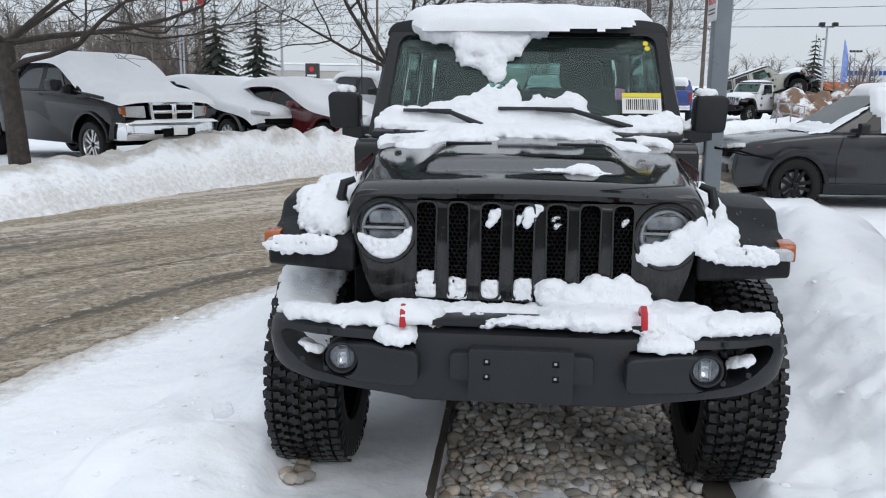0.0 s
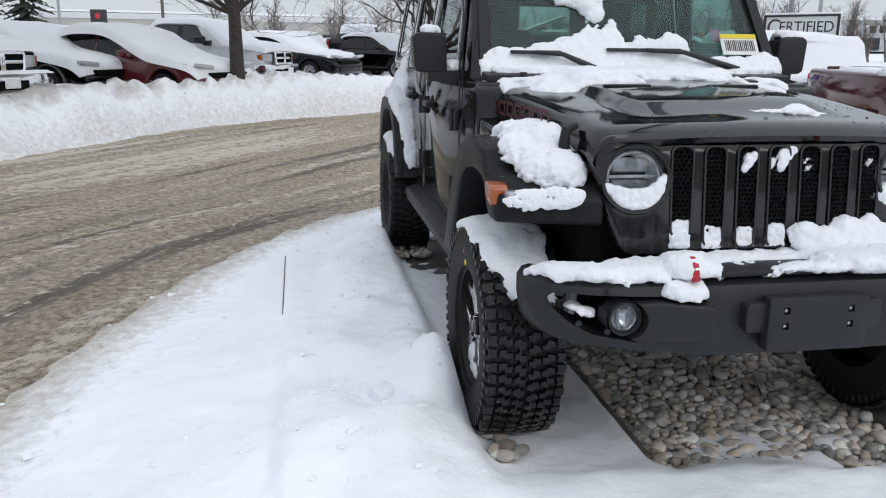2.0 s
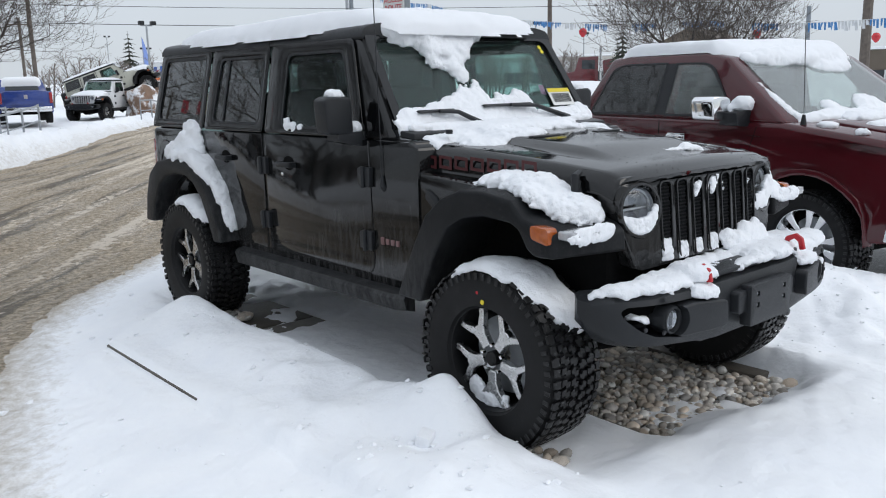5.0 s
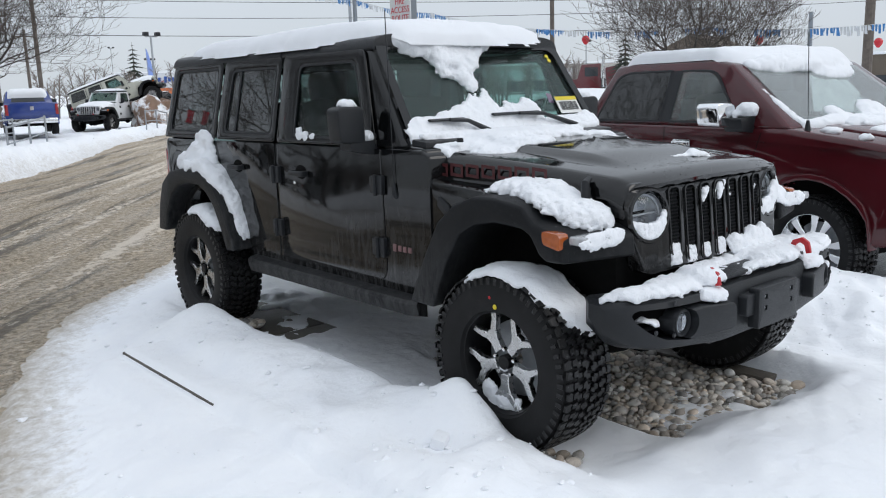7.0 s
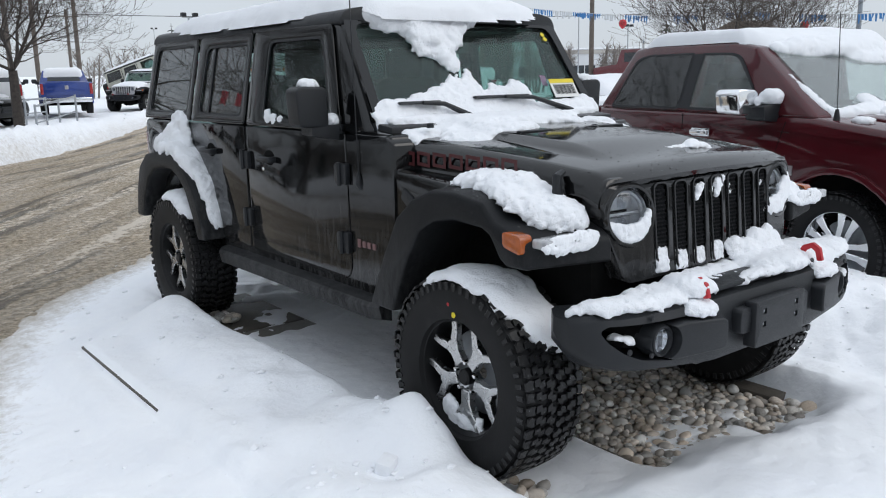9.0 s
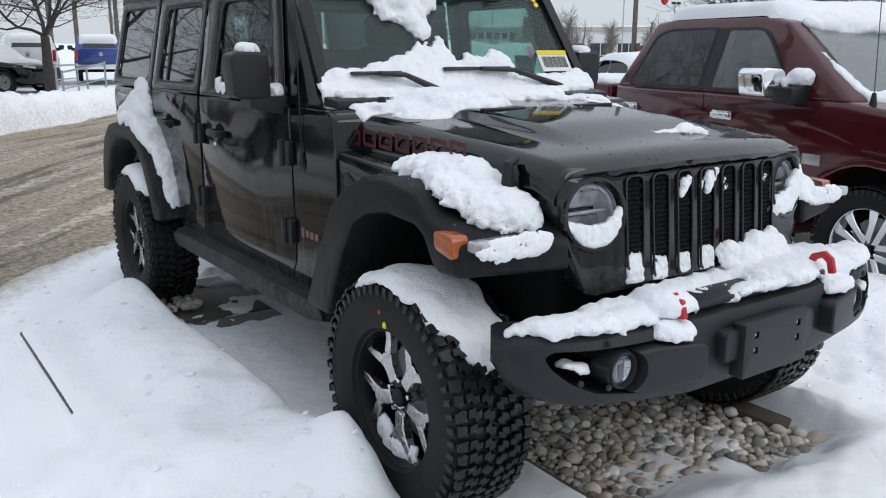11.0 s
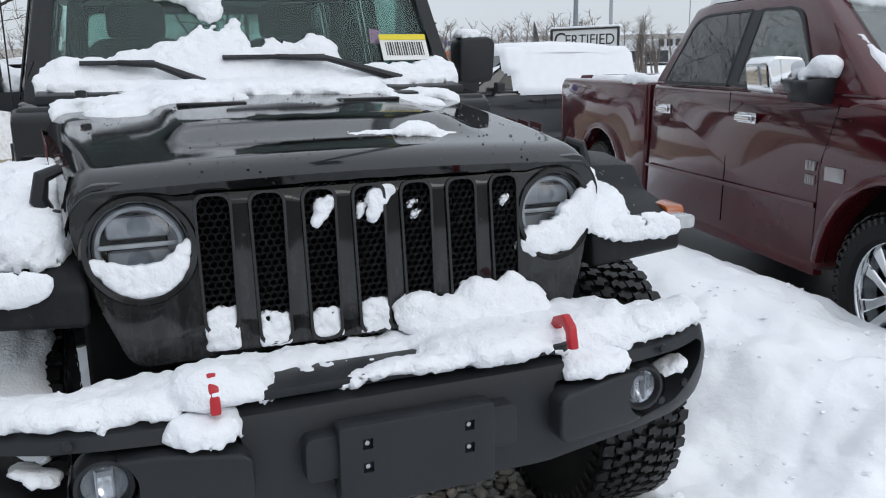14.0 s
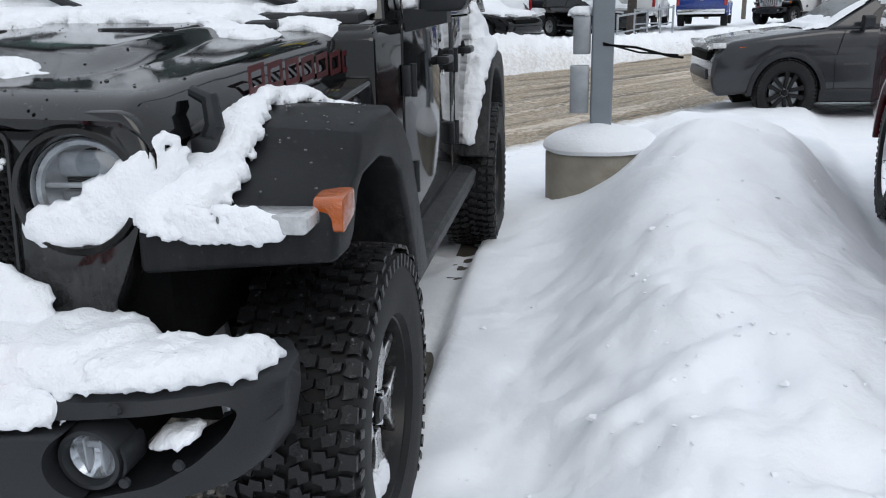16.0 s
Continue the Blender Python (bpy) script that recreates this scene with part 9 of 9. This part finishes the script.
def bunting(a, b, sag, seed):
    rnd = random.Random(seed)
    s = thing("bunting", pose(0, 0, 0), "string of blue and white tinsel bunting", "bunting", "bunting strings")
    a, b = Vector(a), Vector(b)
    n = int((b - a).length / 0.28)
    pts = [a.lerp(b, k / n) - Vector((0, 0, sag * 4 * (k / n) * (1 - k / n))) for k in range(n + 1)]
    part("string", tube(pts, 0.008, 4), SIGN_WHITE, s)
    d = (b - a).normalized()
    for mat, name in ((BUNTING_BLUE, "blue_tinsel"), (BUNTING_WHITE, "white_tinsel")):
        bm = bmesh.new()
        for k, p in enumerate(pts):
            if ((k // 3) % 2 == 0) == (mat is BUNTING_BLUE):
                for q in range(3):
                    o = p + d * (q * 0.09)
                    ln = rnd.uniform(0.14, 0.28)
                    w = 0.035
                    v = [bm.verts.new(o - d * w), bm.verts.new(o + d * w), bm.verts.new(o + d * w * 0.6 + Vector((rnd.uniform(-0.05, 0.05), rnd.uniform(-0.05, 0.05), -ln))), bm.verts.new(o - d * w * 0.6 + Vector((0, 0, -ln)))]
                    bm.faces.new(v)
        part(name, bm, mat, s, "shiny tinsel tassels", smooth=False)["kind"] = "stuff"
    return s


strings = [(18.0, 33.0, 6.6), (18.6, 28.5, 5.6), (19.2, 24.2, 4.7), (20.3, 19.0, 3.7), (22.0, 13.4, 3.4), (22.6, 7.9, 3.1), (24.0, -2.0, 3.6)]
for k, (p, q) in enumerate(zip(strings, strings[1:])):
    bunting(p, q, 0.12, k)
for x, y, z in ((24.0, 12.5, 2.95), (26.0, 9.4, 2.7), (20.5, 17.2, 3.2)):
    tagged(mesh_object("balloon", lathe([(0, -0.17), (0.05, -0.15), (0.13, -0.04), (0.14, 0.05), (0.09, 0.13), (0, 0.16)], pose(x, y, z), 20), BALLOON), "red balloon tied over the lot", "balloon", "red balloons")

# a red dump truck and a dark pickup far off
TRUCK = pose(41.6, 37.3, 0.30, 0, 0, 220)
dump = thing("dump_truck", TRUCK, "red dump truck parked beyond the lot", "truck", "")
part("cab", taper(prism([(0.0, 0.9), (0.0, 1.6), (1.5, 1.8), (1.8, 2.75), (3.1, 2.8), (3.1, 0.9)], "x", -1.15, 1.15, 0.06, 3), 1.9, 0.08), RED_PAINT, dump, "red hooded cab")
part("cab_window", box(0, 2.45, 2.25, 2.34, 0.9, 0.62, 0.05), DARK_GLASS, dump)
part("dump_box", prism([(3.5, 1.1), (3.4, 2.5), (3.9, 2.6), (8.2, 2.3), (8.4, 1.1)], "x", -1.25, 1.25, 0.05, 2), RED_PAINT, dump, "red dump box")
part("exhaust_stack", tube([(1.2, 3.25, 1.2), (1.2, 3.25, 3.4)], 0.09, 10), CHROME, dump)
for s in (-1, 1):
    for y in (0.9, 6.2, 7.4):
        wheel(dump, pose(s * 1.0, y, 0.52, 0, 0, 0 if s > 0 else 180), "wheel", False, False, "road", STEEL, 0.52, 0.30, 0.29)
mm = pose(40.6, 98.7, 0.66, 0, 0, 67)
build_pickup(mm, BLACK_PAINT, "dark crew-cab pickup by the far shop", False, group="cars scattered over the lot")
snow_cover("snow on the roof of the far pickup", mm, TRUCK_TOP[4:], 0.8, 0.1, 160, step=0.1)

# hand rails beside the far walk
def railing(points, label):
    r = thing("hand_rail", pose(0, 0, 0), label, "railing", "hand rails")
    pts = [Vector(p) for p in points]
    part("top_rail", tube([p + Vector((0, 0, 0.95)) for p in pts], 0.030, 8), STEEL, r)
    part("mid_rail", tube([p + Vector((0, 0, 0.5)) for p in pts], 0.022, 8), STEEL, r)
    for p in pts:
        part("post", tube([p, p + Vector((0, 0, 1.0))], 0.032, 8), STEEL, r)


railing([(2.6, 22.6, 0.0), (3.5, 23.8, 0.1), (4.4, 25.4, 0.2)], "grey steel hand rail in the snow")
railing([(11.2, 34.6, 0.15), (12.1, 35.6, 0.15), (12.9, 36.3, 0.0)], "grey steel hand rail sloping down")
railing([(3.4, 27.6, 0.1), (4.4, 29.2, 0.1)], "grey steel hand rail")

# the off-road car posed on a heap of rocks
rng2 = random.Random(4)
rocks = thing("rock_heap", pose(14.5, 39.1, 0.2), "heap of red-brown rocks under snow", "rocks")
for k in range(16):
    made = bmesh.new()
    bmesh.ops.create_icosphere(made, subdivisions=2, radius=1.0)
    c = Vector((rng2.uniform(-1.6, 1.6), rng2.uniform(-1.3, 1.3), rng2.uniform(-0.2, 0.9)))
    s = rng2.uniform(0.5, 0.95)
    for v in made.verts:
        v.co = v.co * s * (1 + 0.35 * noise.noise(v.co * 1.3 + Vector((k * 3.0, 0, 0)))) + c
    part("rock", made, ROCK, rocks, sharp=20)
mr = pose(13.9, 39.8, 1.50, -20, 0, 65)
build_jeep(mr, TEAL_BODY, "sand-coloured off-road car posed on a heap of rocks, snow on it", False)
drift("snow_patch", "snow on the roof of the posed car", lambda u, v: ((u, v, 1.882), (0, 0, 1)), -0.72, 0.72, 1.1, 3.7, 0.08, [(0, 2.4, 0.85, 1.6)], 0.10, 122, 0.1, 2, m=mr)
drift("snow_patch", "snow on the hood of the posed car", hood_surf, -0.7, 0.7, -0.45, 0.86, 0.06, [(0, 0.2, 0.8, 0.8)], 0.08, 123, 0.1, 3, m=mr)

# the dark pylon sign, the yellow marker sign and cars far down the road
pyl = thing("pylon_sign", pose(-10.9, 40.8, 0.2, 0, 0, -10), "black and red pylon sign", "sign")
part("panel", box(0, 0, 2.0, 0.75, 0.2, 1.3, 0.02), INK, pyl)
part("emblem", lathe([(0, 0.02), (0.13, 0.02), (0.13, 0)], pose(0, -0.11, 2.35, 90), 20), FLAG_RED, pyl, "red emblem")
part("sign_bar", box(0, -0.11, 2.02, 0.52, 0.02, 0.10), SIGN_WHITE, pyl)
part("sign_bar", box(0, -0.11, 1.85, 0.45, 0.02, 0.06), SIGN_WHITE, pyl)
part("post", box(0, 0, 0.7, 0.3, 0.15, 1.5), BLACK_PLASTIC, pyl)
ylw = thing("marker_sign", pose(16.6, 44.2, 0.2, 0, 0, -25), "small yellow marker sign on a post", "sign")
part("panel", box(0, 0, 1.0, 0.45, 0.03, 0.45, 0.005), YELLOW, ylw)
part("post", tube([(0, 0.03, 0), (0, 0.03, 0.9)], 0.025, 6), STEEL, ylw)
for x, y, turn, paint, kind, what in ((10.5, 16.0, 150, WHITE_PAINT, "saloon", "white car under a thick snow blanket behind the pickup"), (9.5, 2.8, -12, WHITE_PAINT, "suv", "white sport utility car beyond the pickup"), (13.5, 13.0, 160, WHITE_PAINT, "saloon", "white car under a thick snow blanket behind the pickup"), (25.0, 60.0, -60, BLACK_PAINT, "suv", "black car by the far shop"), (21.5, 41.0, 60, GREY_PAINT, "suv", "dark car on the far road"), (33.5, 41.0, 140, GREY_PAINT, "suv", "grey car at the dealership"), (30.5, 36.5, 140, BLACK_PAINT, "suv", "dark car at the dealership")):
    mm = pose(x, y, -0.05 + 0.010 * max(0, math.hypot(x, y) - 22), 0, 0, turn)
    build_car(mm, paint, what, kind, group="cars scattered over the lot")
    snow_cover("snow blanket on a parked car", mm, SUV_TOP if kind == "suv" else SALOON_TOP[1:], 0.84, 0.13, 140 + x, step=0.08)


# a lump of ice and loose crumbs lying on the trodden snow
ice = tagged(mesh_object("ice_lump", box(0, 0, 0, 0.085, 0.065, 0.06, 0.012, 2), SNOW), "small angular lump of ice lying on the snow", "ice")
ice.matrix_basis = pose(-1.285, 0.017, float(ground_height(-1.285, 0.017)) + 0.02, 12, -8, 30)


def snow_crumbs():
    rnd = np.random.RandomState(5)
    spots = []
    for cx, cy, sx, sy, n in ((-1.35, 0.2, 0.35, 0.7, 130), (-1.15, -0.6, 0.35, 0.35, 50), (-1.3, 2.5, 0.3, 0.5, 40), (1.6, -0.2, 0.5, 0.8, 150), (2.3, 0.6, 0.5, 0.8, 80), (-2.6, 0.8, 0.5, 1.2, 30)):
        p = rnd.normal(size=(n, 2)) * (sx, sy) + (cx, cy)
        spots.append(p)
    p = np.concatenate(spots)
    # bits along the edge of the road and on the ploughed bank
    t = rnd.rand(900)
    near = resample(NEAR_EDGE[1:-1], 300)
    far_line = resample(FAR_EDGE[1:-1], 300)
    edge = np.array([[*near[int(k * 299)]][:2] for k in t[:450]]) + rnd.normal(size=(450, 2)) * 0.35
    bank = np.array([[*far_line[int(k * 299)]][:2] for k in t[450:]]) + rnd.normal(size=(450, 2)) * 0.35 + (-0.8, 0.3)
    p = np.concatenate([p, edge, bank])
    p = p[~((np.abs(p[:, 0]) < 1.0) & (p[:, 1] > -0.9) & (p[:, 1] < 3.9))]
    z = ground_height(p[:, 0], p[:, 1])
    bm = bmesh.new()
    bmesh.ops.create_icosphere(bm, subdivisions=1, radius=1.0)
    base = np.array([tuple(v.co) for v in bm.verts])
    faces = np.array([[v.index for v in f.verts] for f in bm.faces])
    bm.free()
    r = 0.004 + 0.013 * rnd.rand(len(p)) ** 3
    r[-450:] *= 1.8
    r[-900:-450] *= 1.4
    vs = base[None] * (1 + 1.1 * (rnd.rand(len(p), len(base), 3) - 0.5)) * (1.2, 1.0, 0.6) * r[:, None, None] + np.stack([p[:, 0], p[:, 1], z + r * 0.3], 1)[:, None]
    fs = faces[None] + (np.arange(len(p)) * len(base))[:, None, None]
    me = bpy.data.meshes.new("snow_crumbs")
    me.from_pydata(vs.reshape(-1, 3).tolist(), [], fs.reshape(-1, 3).tolist())
    me.materials.append(SNOW)
    return tagged(new("snow_crumbs", me), "loose crumbs of snow scattered over the trodden snow", "snow", kind="stuff")


snow_crumbs()
